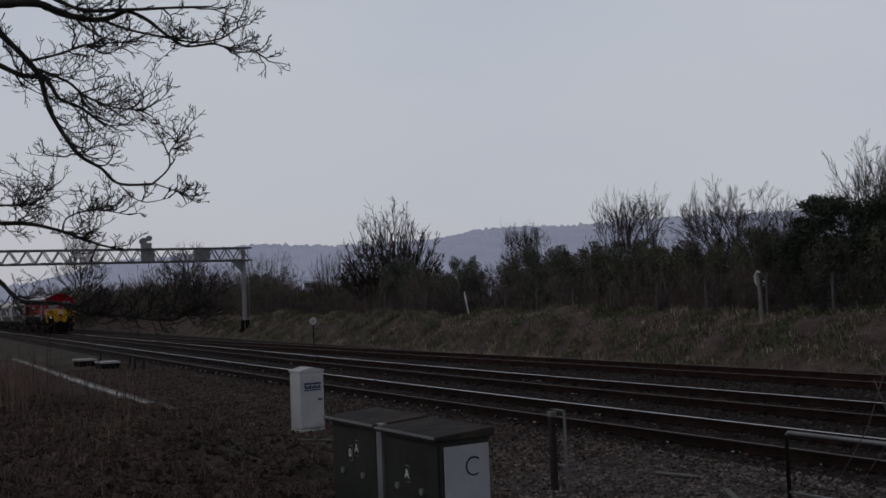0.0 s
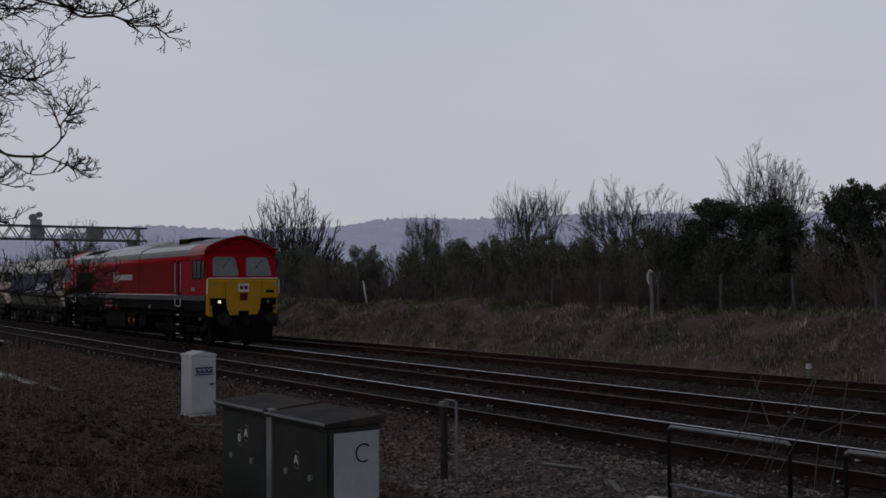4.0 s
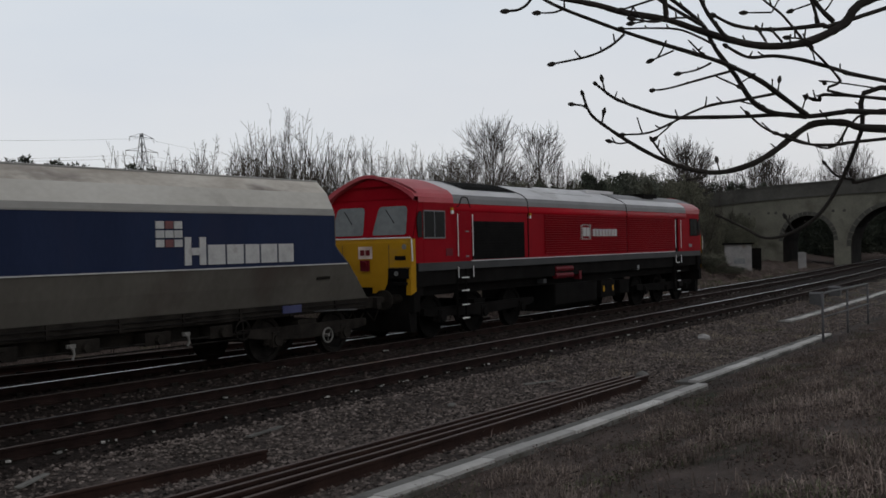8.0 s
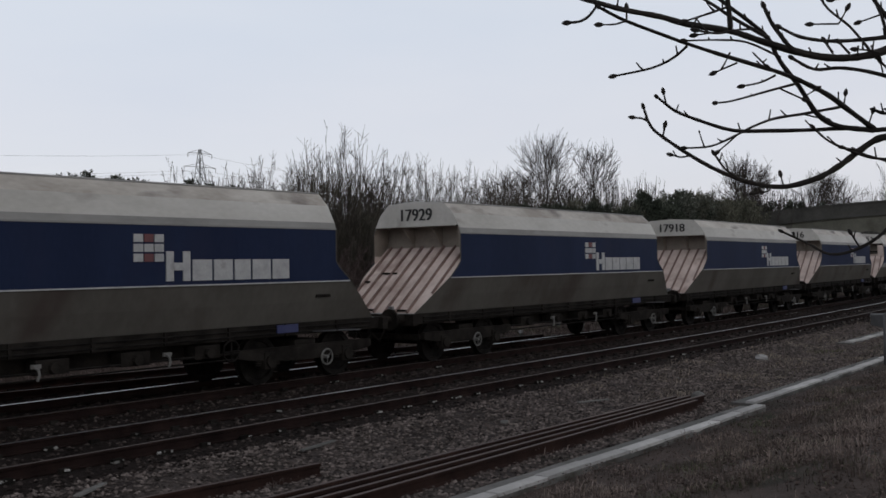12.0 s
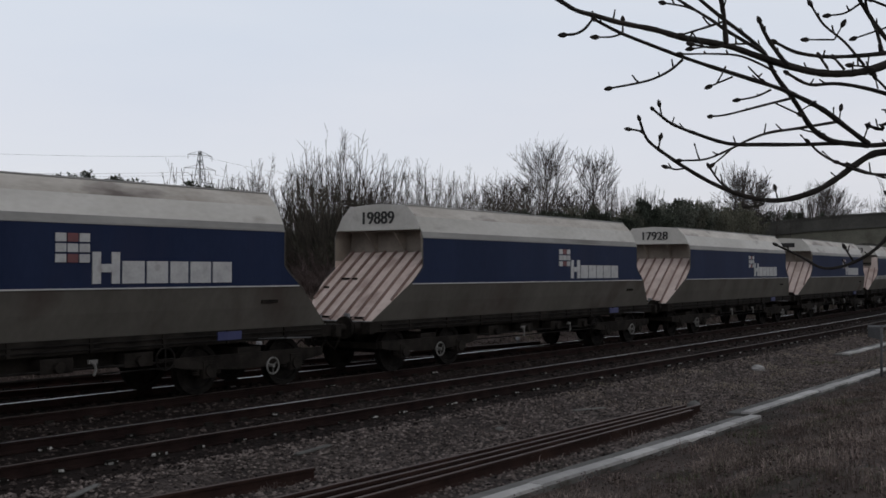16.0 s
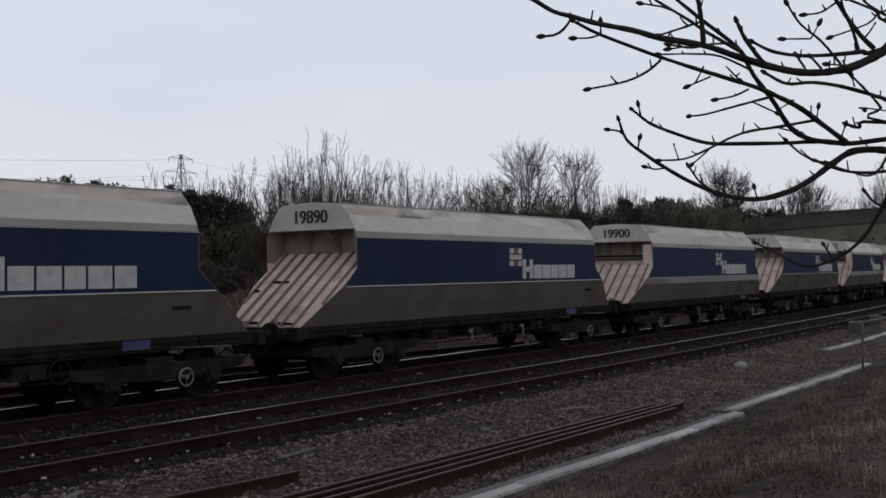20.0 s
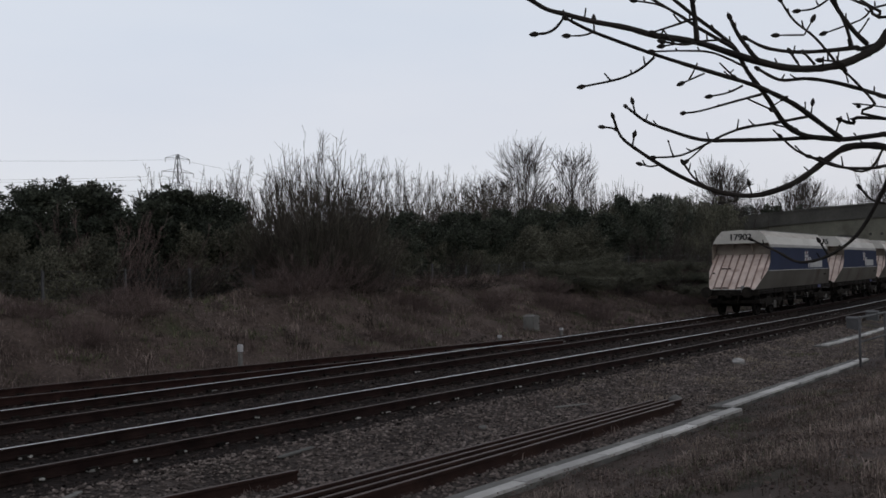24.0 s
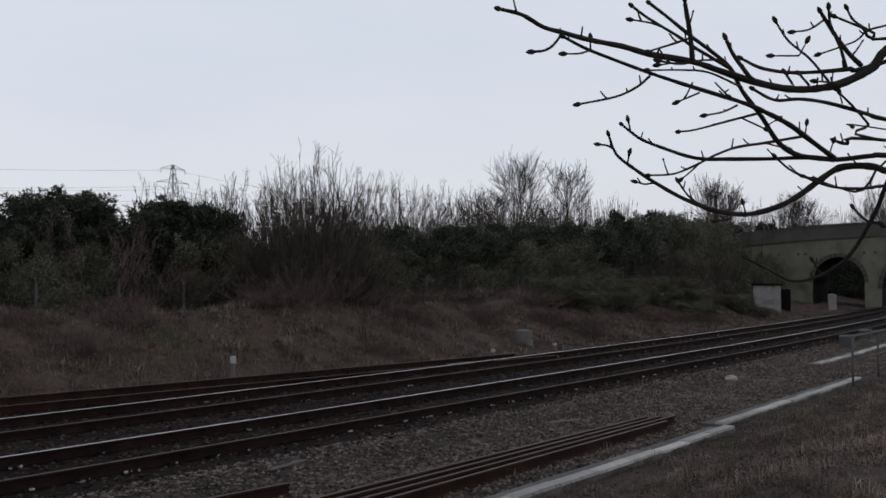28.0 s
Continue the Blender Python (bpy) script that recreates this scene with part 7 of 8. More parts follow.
L.append((lb([(-8.1, -1.4, 4.4), (-7.4, -0.2, 4.5), (-6.9, 0.85, 4.12), (-6.87, 1.0, 3.95), (-6.84, 1.13, 3.81), (-6.8, 1.22, 3.67), (-6.78, 1.26, 3.49), (-6.74, 1.33, 3.33), (-6.69, 1.42, 3.18), (-6.63, 1.54, 3.09), (-6.57, 1.63, 2.99), (-6.47, 1.81, 2.98)], 0.035, 0.01), 20, 0.3))
L.append((lb([(-6.47, 1.81, 2.98), (-6.38, 1.89, 3.07), (-6.32, 1.88, 3.16), (-6.25, 1.91, 3.22)], 0.009, 0.004), 16, 0.22))
L.append((lb([(-6.57, 1.63, 2.99), (-6.49, 1.69, 2.9), (-6.41, 1.76, 2.86), (-6.31, 1.87, 2.88)], 0.006, 0.003), 6, 0.15))
L.append((lb([(-6.42, 1.8, 2.98), (-6.35, 1.88, 2.94), (-6.26, 2.01, 2.88)], 0.006, 0.003), 10, 0.15))
L.append((lb([(-8.1, -1.3, 3.7), (-7.4, 0.0, 3.95), (-6.97, 0.85, 3.85), (-6.92, 1.0, 3.76), (-6.86, 1.13, 3.69), (-6.79, 1.25, 3.67), (-6.75, 1.32, 3.54), (-6.69, 1.43, 3.48), (-6.63, 1.57, 3.36)], 0.034, 0.01), 30, 0.35))
L.append((lb([(-6.84, 1.19, 3.74), (-6.75, 1.37, 3.65), (-6.67, 1.46, 3.55), (-6.57, 1.61, 3.47), (-6.46, 1.78, 3.44)], 0.014, 0.006), 34, 0.3))
L.append((lb([(-6.83, 1.17, 3.78), (-6.72, 1.34, 3.82), (-6.62, 1.46, 3.86), (-6.49, 1.7, 3.87)], 0.014, 0.005), 26, 0.3))
L.append((lb([(-8.2, -1.4, 2.6), (-7.8, 0.0, 2.8), (-7.53, 0.86, 2.83), (-7.43, 1.06, 2.81), (-7.33, 1.22, 2.8), (-7.21, 1.41, 2.74), (-7.11, 1.57, 2.66), (-6.99, 1.74, 2.6)], 0.03, 0.008), 34, 0.3))
L.append((lb([(-7.25, 1.42, 2.74), (-7.17, 1.44, 2.83), (-7.07, 1.6, 2.87), (-6.96, 1.79, 2.83)], 0.009, 0.004), 26, 0.25))
L.append((lb([(-8.2, -1.4, 2.9), (-8.0, 0.0, 2.85), (-7.75, 0.88, 2.59), (-7.66, 1.08, 2.43), (-7.59, 1.14, 2.35), (-7.51, 1.22, 2.28), (-7.41, 1.4, 2.27), (-7.31, 1.56, 2.2), (-7.19, 1.8, 2.16), (-7.05, 2.06, 2.12), (-6.96, 2.13, 2.15), (-6.87, 2.2, 2.18)], 0.028, 0.006), 120, 0.3))
L.append((lb([(-8.0, -0.6, 3.0), (-7.52, 0.87, 2.95), (-7.43, 1.06, 2.93), (-7.33, 1.26, 2.94), (-7.24, 1.35, 3.04)], 0.016, 0.005), 34, 0.3))
rnd = random.Random(19)
fine = Geo()
for line, count, ln in L:
    for _ in range(int(count * 0.5)):
        f = rnd.uniform(0.35, 1.0) * (len(line) - 1)
        i = min(len(line) - 2, int(f))
        p = line[i].lerp(line[i + 1], f - i)
        d = (line[i + 1] - line[i]).normalized()
        e = (d * 0.9 + Vector((rnd.gauss(0, 0.6), rnd.gauss(0, 0.6), rnd.gauss(0.15, 0.5)))).normalized()
        forked(fine, fine, p, e, ln * rnd.uniform(0.2, 0.38), 0.006, 4, rnd, 0.62, 0.0021, 0.25, 0.2)
tagged(part("fine_twig", fine, BARK, left_tree, "fine dark twigs"), kind="stuff")


# ---- lineside things ----
# concrete cable trough beside the near line, lid by lid
def cable_trough(x0, x1, d, label, jitter=0.02, width=0.34, cover=None, wide=0.18):
    t = thing("cable_trough", Matrix(), label, "cable trough")
    r = random.Random(int(x0 * 10))
    lid = Geo().box(-0.49, 0.49, -width / 2 + 0.01, -width / 2 + 0.01 + wide, -0.03, 0.012).mesh("lid", cover or LID)
    box = Geo().box(-0.495, 0.495, -width / 2, width / 2 + 0.1, -0.22, -0.01).mesh("channel", TROUGH)
    x = x0
    while x < x1:
        z = ground_z(x, d) + 0.075
        o = new("lid", lid)
        o.parent, o.matrix_basis = t, along(x + 0.5, d + r.uniform(-jitter, jitter), z + r.uniform(-0.008, 0.012), r.uniform(-1.2, 1.2))
        c = new("channel", box)
        c.parent, c.matrix_basis = t, along(x + 0.5, d, z - 0.012, r.uniform(-0.3, 0.3))
        x += 1.0
    return t


cable_trough(5.0, 17.0, 6.42, "worn pale concrete cable trough with loose lids")
cable_trough(17.3, 26.5, 6.72, "worn pale concrete cable trough set a little back", 0.03)
cable_trough(31.3, 50.0, 8.75, "pale concrete cable trough along the cess")
cable_trough(-60.0, -25.5, 6.75, "pale concrete cable trough half sunk in the verge", 0.03, 0.3, CONCRETE, 0.15)


# scrap rails lying in the cess
def scrap_rail(a, b, label):
    a, b = Vector(a), Vector(b)
    n = (b - a).length
    ob = thing("scrap_rail", Matrix(), label, "rail", "scrap rails in the cess")
    part("foot", Geo().prism([(-0.07, 0), (0.07, 0), (0.07, 0.015), (0.012, 0.035), (-0.012, 0.035), (-0.07, 0.015)], 0, n, "x"), RUST_SCRAP, ob)
    part("web", Geo().prism([(-0.012, 0.03), (0.012, 0.03), (0.012, 0.118), (-0.012, 0.118)], 0, n, "x"), RUST_SCRAP, ob)
    part("head", Geo().prism([(-0.012, 0.115), (0.012, 0.115), (0.035, 0.125), (0.035, 0.15), (0.028, 0.156), (-0.028, 0.156), (-0.035, 0.15), (-0.035, 0.125)], 0, n, "x").box(0, n, -0.026, 0.026, 0.1565, 0.158, 1), (RUST_SCRAP, SCRAP_HIGHLIGHT), ob, "rusty rail head with a painted highlight strip")
    ob.matrix_basis = Matrix.Translation(a) @ Matrix.Rotation(math.atan2(b.y - a.y, b.x - a.x), 4, "Z") @ Matrix.Rotation(-math.asin((b.z - a.z) / n), 4, "Y")
    return ob


GZ = -0.31
scrap_rail((-1.0, 8.0, GZ), (16.9, 8.05, GZ), "long rusty scrap rail lying on the gravel")
scrap_rail((0.2, 7.76, GZ), (17.1, 7.88, GZ), "long rusty scrap rail lying on the gravel")
scrap_rail((1.0, 7.5, GZ), (17.3, 7.7, GZ), "long rusty scrap rail lying on the gravel")
scrap_rail((2.5, 7.24, GZ), (16.6, 7.52, GZ), "long rusty scrap rail beside the trough")
scrap_rail((0.5, 9.6, GZ), (8.95, 8.9, GZ), "short rusty scrap rail lying askew")


def lump(name, x, d, size, mat, label, category, squash=0.7, seed=1, lift=0.0):
    r = random.Random(seed)
    me = bpy.data.meshes.new(name)
    bm = bmesh.new()
    bmesh.ops.create_icosphere(bm, subdivisions=2, radius=size)
    for v in bm.verts:
        v.co = v.co * r.uniform(0.8, 1.15)
        v.co.z *= squash
    bm.to_mesh(me)
    bm.free()
    me.materials.append(mat)
    ob = new(name, me)
    ob.matrix_basis = Matrix.Translation((x, d, ground_z(x, d - bend(x)) + size * squash * 0.5 + lift))
    return tagged(ob, label, category)


lump("boulder", 25.5, 9.76, 0.17, CONCRETE, "pale broken stone on the cess", "stone", 0.6, 3)
lump("boulder", 17.6, 7.95, 0.13, POST, "round grey stone at the rail ends", "stone", 0.9, 4)
for k, (x, d) in enumerate(((10.4, 11.2), (7.6, 11.0), (13.5, 9.2), (20.5, 9.4), (27, 5.6), (29.5, 6.0), (22.5, 5.9), (-16.0, 6.2))):
    lump("rubble", x, d + bend(x), 0.045 + 0.015 * (k % 3), POST, "small pale rubble on the ground", "stone", 0.5, 20 + k)
for k, (x, y, a, n) in enumerate(((9.9, 9.85, 12, 0.5), (16.4, 9.4, -20, 0.45), (6.5, 9.9, 30, 0.4), (-10.2, 9.6, 15, 0.45), (-9.0, 9.3, -35, 0.5), (-17.5, 7.6, 40, 0.6), (-15.0, 5.6, 20, 0.55))):
    ob = part("board_offcut", Geo().box(-n * 0.8, n * 0.8, -0.04, 0.04, 0, 0.025), TROUGH, bevel=0.006)
    ob.matrix_basis = Matrix.Translation((x, y, ground_z(x, y - bend(x)) + 0.01)) @ Matrix.Rotation(radians(a), 4, "Z")
    tagged(ob, "weathered board lying on the gravel", "board")


# chain-link fence along the top of the bank
fence = thing("lineside_fence", Matrix(), "sagging wire fence on thin concrete posts", "fence")
r = random.Random(61)
tops = []
FENCE_D = 26.7
for i in range(70):
    x = -104.0 + 2.75 * i + r.uniform(-0.1, 0.1)
    y = FENCE_D + bend(x)
    z = ground_z(x, FENCE_D)
    lean = Vector((r.gauss(0, 0.02), r.gauss(0, 0.02), 1))
    if i in (22, 53):
        lean = Vector((0.32 if i == 53 else -0.3, 0, 1))
        x -= 0.7 if i == 22 else 0
    h = 2.42 + 0.021 * max(0.0, x - 42) - z + r.uniform(-0.06, 0.06)
    p = Vector((x, y, z))
    part("post", Geo().tube([p - lean * 0.2, p + lean * h * 0.95, p + lean * h], [0.05, 0.045, 0.03], 4), WHITE if i == 22 else CHORD, fence)
    tops.append((p, lean, h))
for f in (0.2, 0.45, 0.7, 0.95):
    part("wire", Geo().tube([p + lean * h * f - Vector((0, 0.05, 0)) for p, lean, h in tops], 0.008, 3, False), WIRE, fence)
mesh_geo = Geo()
for (p, l1, h1), (q, l2, h2) in zip(tops, tops[1:]):
    for k in range(10):
        a, b = k / 10, (k + 1) / 10
        for u, v in ((a, b), (b, a)):
            lo, hi = p.lerp(q, u) + Vector((0, -0.05, 0.1)), p.lerp(q, v) + Vector((0, -0.05, h1 * 0.95))
            mesh_geo.tube([lo, hi], 0.005, 3, False)
tagged(part("mesh", mesh_geo, WIRE, fence, "wire netting"), kind="stuff")


# signal gantry across the tracks
def gantry():
    g = thing("signal_gantry", Matrix.Translation((-72.5, 26.7, 0)) @ Matrix.Rotation(radians(-3), 4, "Z"), "grey lattice signal gantry spanning the tracks", "gantry")
    for y, nm in ((0, "post"), (-22.0, "post")):
        part(nm, Geo().box(-0.11, 0.11, y - 0.12, y + 0.12, 0.35, 6.2).box(-0.16, -0.13, y - 0.15, y + 0.15, 0.3, 5.3), GANTRY_GREY, g, "pale grey steel post", bevel=0.015)
        part("footing", Geo().box(-0.32, 0.32, y - 0.36, y + 0.36, -0.5, 0.45).box(-0.25, 0.25, y - 0.28, y + 0.28, 0.45, 1.05), BLACK, g, "dark base", bevel=0.03)
        part("bracket", Geo().prism([(y - 0.9, 5.35), (y - 0.16, 5.35), (y - 0.16, 4.5)] if y == 0 else [(y + 0.9, 5.35), (y + 0.16, 5.35), (y + 0.16, 4.5)], -0.05, 0.05, "x"), GANTRY_GREY, g)
    for x in (-0.45, 0.45):
        for z in (5.38, 6.28):
            part("chord", Geo().box(x - 0.06, x + 0.06, -22.6, 0.5, z - 0.06, z + 0.06), CHORD, g)
        for k in range(22):
            a, b = 0.3 - k * 1.04, 0.3 - (k + 0.5) * 1.04
            c = 0.3 - (k + 1) * 1.04
            part("lattice_bar", Geo().tube([(x, a, 5.4), (x, b, 6.26)], 0.05, 4).tube([(x, b, 6.26), (x, c, 5.4)], 0.05, 4), GANTRY_GREY, g)
    walkway = Geo()
    for k in range(24):
        walkway.box(-0.4, 0.4, -22.4 + k * 0.95, -22.1 + k * 0.95, 5.44, 5.48)
    part("walkway", walkway, GANTRY_GREY, g)
    part("signal_head", Geo().box(-0.2, 0.2, -7.3, -6.6, 6.3, 6.75).cyl((-0.2, -7.15, 6.85), (0.2, -7.15, 6.85), 0.25, 12).cyl((-0.2, -6.75, 7.05), (0.2, -6.75, 7.05), 0.2, 12), GANTRY_GREY, g, "grey signal head seen from behind", bevel=0.03)
    part("signal_back", Geo().box(-0.15, 0.15, -7.3, -6.4, 5.4, 6.2), GANTRY_GREY, g)
    part("cable_box", Geo().box(-0.25, 0.25, -3.6, -2.5, 5.5, 6.2), GANTRY_GREY, g, "grey equipment box", bevel=0.03)
    part("ladder", Geo().box(0.5, 0.53, -0.2, -0.17, 0.2, 6.3).box(0.5, 0.53, 0.17, 0.2, 0.2, 6.3), GANTRY_GREY, g)
    return g


gantry()


# road bridge with arches over the line
def road_bridge():
    b = thing("road_bridge", Matrix.Translation((100.0, 0, 0)), "rendered masonry road bridge with round arches and a dark parapet", "bridge")

    def road(y):
        return 6.4 - 0.0024 * (y - 20.5) ** 2

    arches = ((27.95, 2.35, 2.0), (20.2, 3.9, 1.4), (11.2, 3.2, 1.8))
    # front and back faces with the arch openings left out, as vertical strips
    n = 220
    ys = list(np.linspace(-14, 60, n + 1))
    for c, h, s in arches:
        ys += [c - h, c + h]
    ys = sorted(ys)

    def arch_top(y):
        for c, h, s in arches:
            if c - h < y < c + h:
                return s + (4.4 - s if c > 25 else 5.1 - s if c > 15 else 4.3 - s) * math.sqrt(max(0, 1 - ((y - c) / h) ** 2))
        return None
    wall, barrel = Geo(), Geo()
    for y0, y1 in zip(ys, ys[1:]):
        m = (y0 + y1) / 2
        top0, top1 = road(y0), road(y1)
        lo = arch_top(m)
        l0, l1 = (-0.8, -0.8) if lo is None else ((arch_top(y0) or lo), (arch_top(y1) or lo))
        if lo is not None:
            c, h, s = [a for a in arches if a[0] - a[1] < m < a[0] + a[1]][0]
            f = (4.4 - s if c > 25 else 5.1 - s if c > 15 else 4.3 - s)
            l0, l1 = (s + f * math.sqrt(max(0, 1 - ((y - c) / h) ** 2)) for y in (y0, y1))
        for x, skew in ((0, 0), (9, 1.2)):
            wall.put([(x, y0 + skew, l0), (x, y1 + skew, l1), (x, y1 + skew, top1), (x, y0 + skew, top0)], [(0, 1, 2, 3)])
        wall.put([(0, y0, top0), (9, y0, top0), (9, y1, top1), (0, y1, top1)], [(0, 1, 2, 3)])
        if lo is not None:
            barrel.put([(0, y0, l0), (9, y0 + 1.2, l0), (9, y1 + 1.2, l1), (0, y1, l1)], [(0, 1, 2, 3)])
    for c, h, s in arches:
        for e in (-h, h):
            barrel.put([(0, c + e, -0.8), (9, c + e + 1.2, -0.8), (9, c + e + 1.2, s), (0, c + e, s)], [(0, 1, 2, 3)])
    part("arch_barrel", barrel, ARCH_SHADE, b, "arch barrels, deep shade put into their colour")
    part("spandrel", wall, MASONRY, b, "stained grey-brown render")
    for x in (-0.12, 8.8):
        par, string = Geo(), Geo()
        yy = list(np.linspace(-14, 60, 60))
        for y0, y1 in zip(yy, yy[1:]):
            for g, z0, z1, o in ((par, 0.12, 1.1, 0.05), (string, -0.12, 0.13, -0.08), (par, 1.1, 1.25, -0.04)):
                a, c = road(y0), road(y1)
                v = [(x + o, y0, a + z0), (x + 0.32 - o, y0, a + z0), (x + 0.32 - o, y1, c + z0), (x + o, y1, c + z0),
                     (x + o, y0, a + z1), (x + 0.32 - o, y0, a + z1), (x + 0.32 - o, y1, c + z1), (x + o, y1, c + z1)]
                g.put(v, [(0, 3, 2, 1), (4, 5, 6, 7), (0, 1, 5, 4), (2, 3, 7, 6), (0, 4, 7, 3), (1, 2, 6, 5)])
        tagged(part("parapet", par, MASONRY_DARK, b, "dark weathered parapet"), kind="stuff")
        tagged(part("string_course", string, MASONRY_DARK, b), kind="stuff")
    for c, h, s in arches:
        f = (4.4 - s if c > 25 else 5.1 - s if c > 15 else 4.3 - s)
        for k in range(18):
            a0, a1 = math.pi * (k + 0.06) / 18, math.pi * (k + 0.94) / 18
            v = []
            for x in (-0.05, 0.0):
                for rr, a in ((0, a0), (0.38, a0), (0.38, a1), (0, a1)):
                    v.append((x, c + (h + rr) * math.cos(a), s + (f + rr) * math.sin(a)))
            part("voussoir", Geo().put(v, [(0, 1, 2, 3), (0, 4, 5, 1), (1, 5, 6, 2), (2, 6, 7, 3), (3, 7, 4, 0)]), MASONRY_DARK, b)
    for y in (24.6, 25.6, 30.9, 31.6, 15.8, 33.5):
        part("tie_plate", Geo().cyl((-0.06, y, 4.75), (0.0, y, 4.75), 0.14, 10), MASONRY_DARK, b, "round dark tie-bar plate")
    # the road's approach banks close it on both sides
    part("approach", Geo().prism([(36, -0.6), (130, -0.6), (130, 5.0), (48, 5.1), (40, 5.2), (36, 5.4)], 0.6, 8.4, "x"), BANK, b, "grassed approach bank")
    return b


road_bridge()

# relay hut by the bridge, with a door standing open
hut = thing("relay_hut", Matrix.Translation((75.2, 26.1, -0.4)) @ Matrix.Rotation(radians(20), 4, "Z"), "small pale rendered relay hut with a dark open door", "hut")
part("wall", Geo().box(-0.9, 0.9, -0.95, 0.95, 0, 2.3), HUT_RENDER, hut, "stained off-white walls", bevel=0.02)
part("roof", Geo().box(-1.05, 1.05, -1.1, 1.1, 2.3, 2.42), BLACK, hut, "thin dark flat roof", bevel=0.01)
# Black slab on the unbroken wall stands for the shade inside the doorway.
part("doorway", Geo().box(0.1, 0.85, -0.97, -0.94, 0.05, 2.0), BLACK, hut)
part("door", Geo().box(-0.03, 0.03, -0.75, 0, 0.05, 2.0), BLACK, hut, "dark open door", at=Matrix.Translation((0.88, -0.95, 0)) @ Matrix.Rotation(radians(12), 4, "Z"))
part("graffiti_bar", Geo().box(-0.91, -0.895, -0.5, 0.3, 0.9, 1.3), GALV, hut)


def location_case(x, y, z, w, dp, h, turn, mat, label, group=""):
    """A lineside cabinet on a plinth, with a lid, a door and its handle."""
    c = thing("equipment_cabinet", Matrix.Translation((x, y, z)) @ Matrix.Rotation(radians(turn), 4, "Z"), label, "cabinet", group)
    part("plinth", Geo().box(-w / 2 - 0.008, w / 2 + 0.008, -dp / 2 - 0.008, dp / 2 + 0.008, -0.25, 0.05), CONCRETE, c, bevel=0.01)
    part("body", Geo().box(-w / 2, w / 2, -dp / 2, dp / 2, 0.06, h - 0.06), mat, c, bevel=0.012)
    part("lid", Geo().prism([(-w / 2 - 0.015, h - 0.06), (w / 2 + 0.015, h - 0.06), (w / 2 + 0.015, h - 0.02), (0, h + 0.04), (-w / 2 - 0.015, h - 0.02)], -dp / 2 - 0.015, dp / 2 + 0.015, "y"), mat, c, bevel=0.008)
    d = part("door", Geo().box(-w / 2 + 0.025, w / 2 - 0.025, -dp / 2 - 0.014, -dp / 2, 0.1, h - 0.1), mat, c, bevel=0.006)
    part("handle", Geo().box(w / 2 - 0.13, w / 2 - 0.06, -dp / 2 - 0.04, -dp / 2 - 0.012, h * 0.5, h * 0.5 + 0.025), BLACK, d)
    return c, d


white_case, wd = location_case(-18.95, 8.2, -0.3, 0.5, 0.47, 1.2, 92, CABINET_WHITE, "off-white steel cabinet with a blue label")
part("label_bar", Geo().box(-0.18, 0.18, -0.256, -0.248, 0.905, 0.94).box(-0.18, 0.18, -0.256, -0.248, 0.785, 0.81), BLUE_PRINT, wd, "blue print")
for i in range(7):
    part("print_bar", Geo().box(-0.165 + 0.049 * i, -0.125 + 0.049 * i, -0.256, -0.248, 0.825, 0.892 - 0.025 * (i % 2)), BLUE_PRINT, wd)
location_case(87.6, 25.0, -0.3, 0.62, 0.5, 1.4, -70, HUT_RENDER, "white steel cabinet before the bridge arch")
location_case(32.5, 20.25, ground_z(32.5, 19.5) - 0.06, 0.48, 0.42, 0.6, 5, POST, "low grey steel box at the foot of the bank")
location_case(39.4, 10.75, -0.35, 0.6, 0.45, 0.55, 10, CHORD, "low grey steel box beside the near line")
location_case(44.5, 11.4, -0.35, 0.6, 0.45, 0.55, 10, CHORD, "low grey steel box beside the near line")

# the two dark relay cases near the camera
rx, ry, rz = -8.53, 4.42, -0.06
relay = thing("relay_cabinet", Matrix.Translation((rx, ry, rz)), "pair of dark olive relay cabinets with a pale end", "cabinet")
for k, (x0, x1) in enumerate(((-1.07, -0.06), (0.04, 1.05))):
    hh = 1.1 + 0.01 * (1 - k)
    part("case", Geo().box(x0, x1, 0.0, 0.47, 0.0, hh), CABINET_DARK, relay, "dark olive-grey case", bevel=0.012)
    dr = part("door", Geo().box(x0 + 0.04, x1 - 0.04, -0.018, 0.0, 0.08, hh - 0.07), CABINET_DARK, relay, bevel=0.008)
    part("lid", Geo().prism([(-0.08, hh - 0.03), (0.52, hh - 0.03), (0.52, hh + 0.05), (-0.08, hh + 0.01)], x0 - 0.03, x1 + 0.03, "x"), CABINET_LID, relay, "rust-stained overhanging lid", bevel=0.008)
    part("lid_edge", Geo().box(x0 - 0.03, x1 + 0.03, -0.088, -0.078, hh - 0.005, hh + 0.014), GALV, relay, "worn pale lid edge")
    for px, ch in (((-0.62, "0"), (-0.48, "A")) if k == 0 else ((0.5, "A"),)):
        z = 0.86 if ch == "A" and k == 0 else 0.8 if k == 0 else 0.74
        pl = part("letter_plate", Geo().box(px - 0.035, px + 0.035, -0.024, -0.017, z - 0.075, z + 0.075), POST, dr, "small white plate")
        part("plate_face", Geo().box(px - 0.028, px + 0.028, -0.027, -0.022, z - 0.067, z + 0.067), CABINET_DARK, pl)
        part("letter", words(ch, 0.11, LETTER, "letter", 0.002), LETTER, pl, at=Matrix.Translation((px, -0.03, z)))
    for px in (x0 + 0.28, x1 - 0.3):
        part("lock", Geo().cyl((px, -0.04, 0.62), (px, -0.01, 0.62), 0.03, 10), GALV, dr)
part("divider", Geo().box(-0.06, 0.04, -0.03, 0.03, 0.0, 1.13), GALV, relay, "pale strip between the cases")
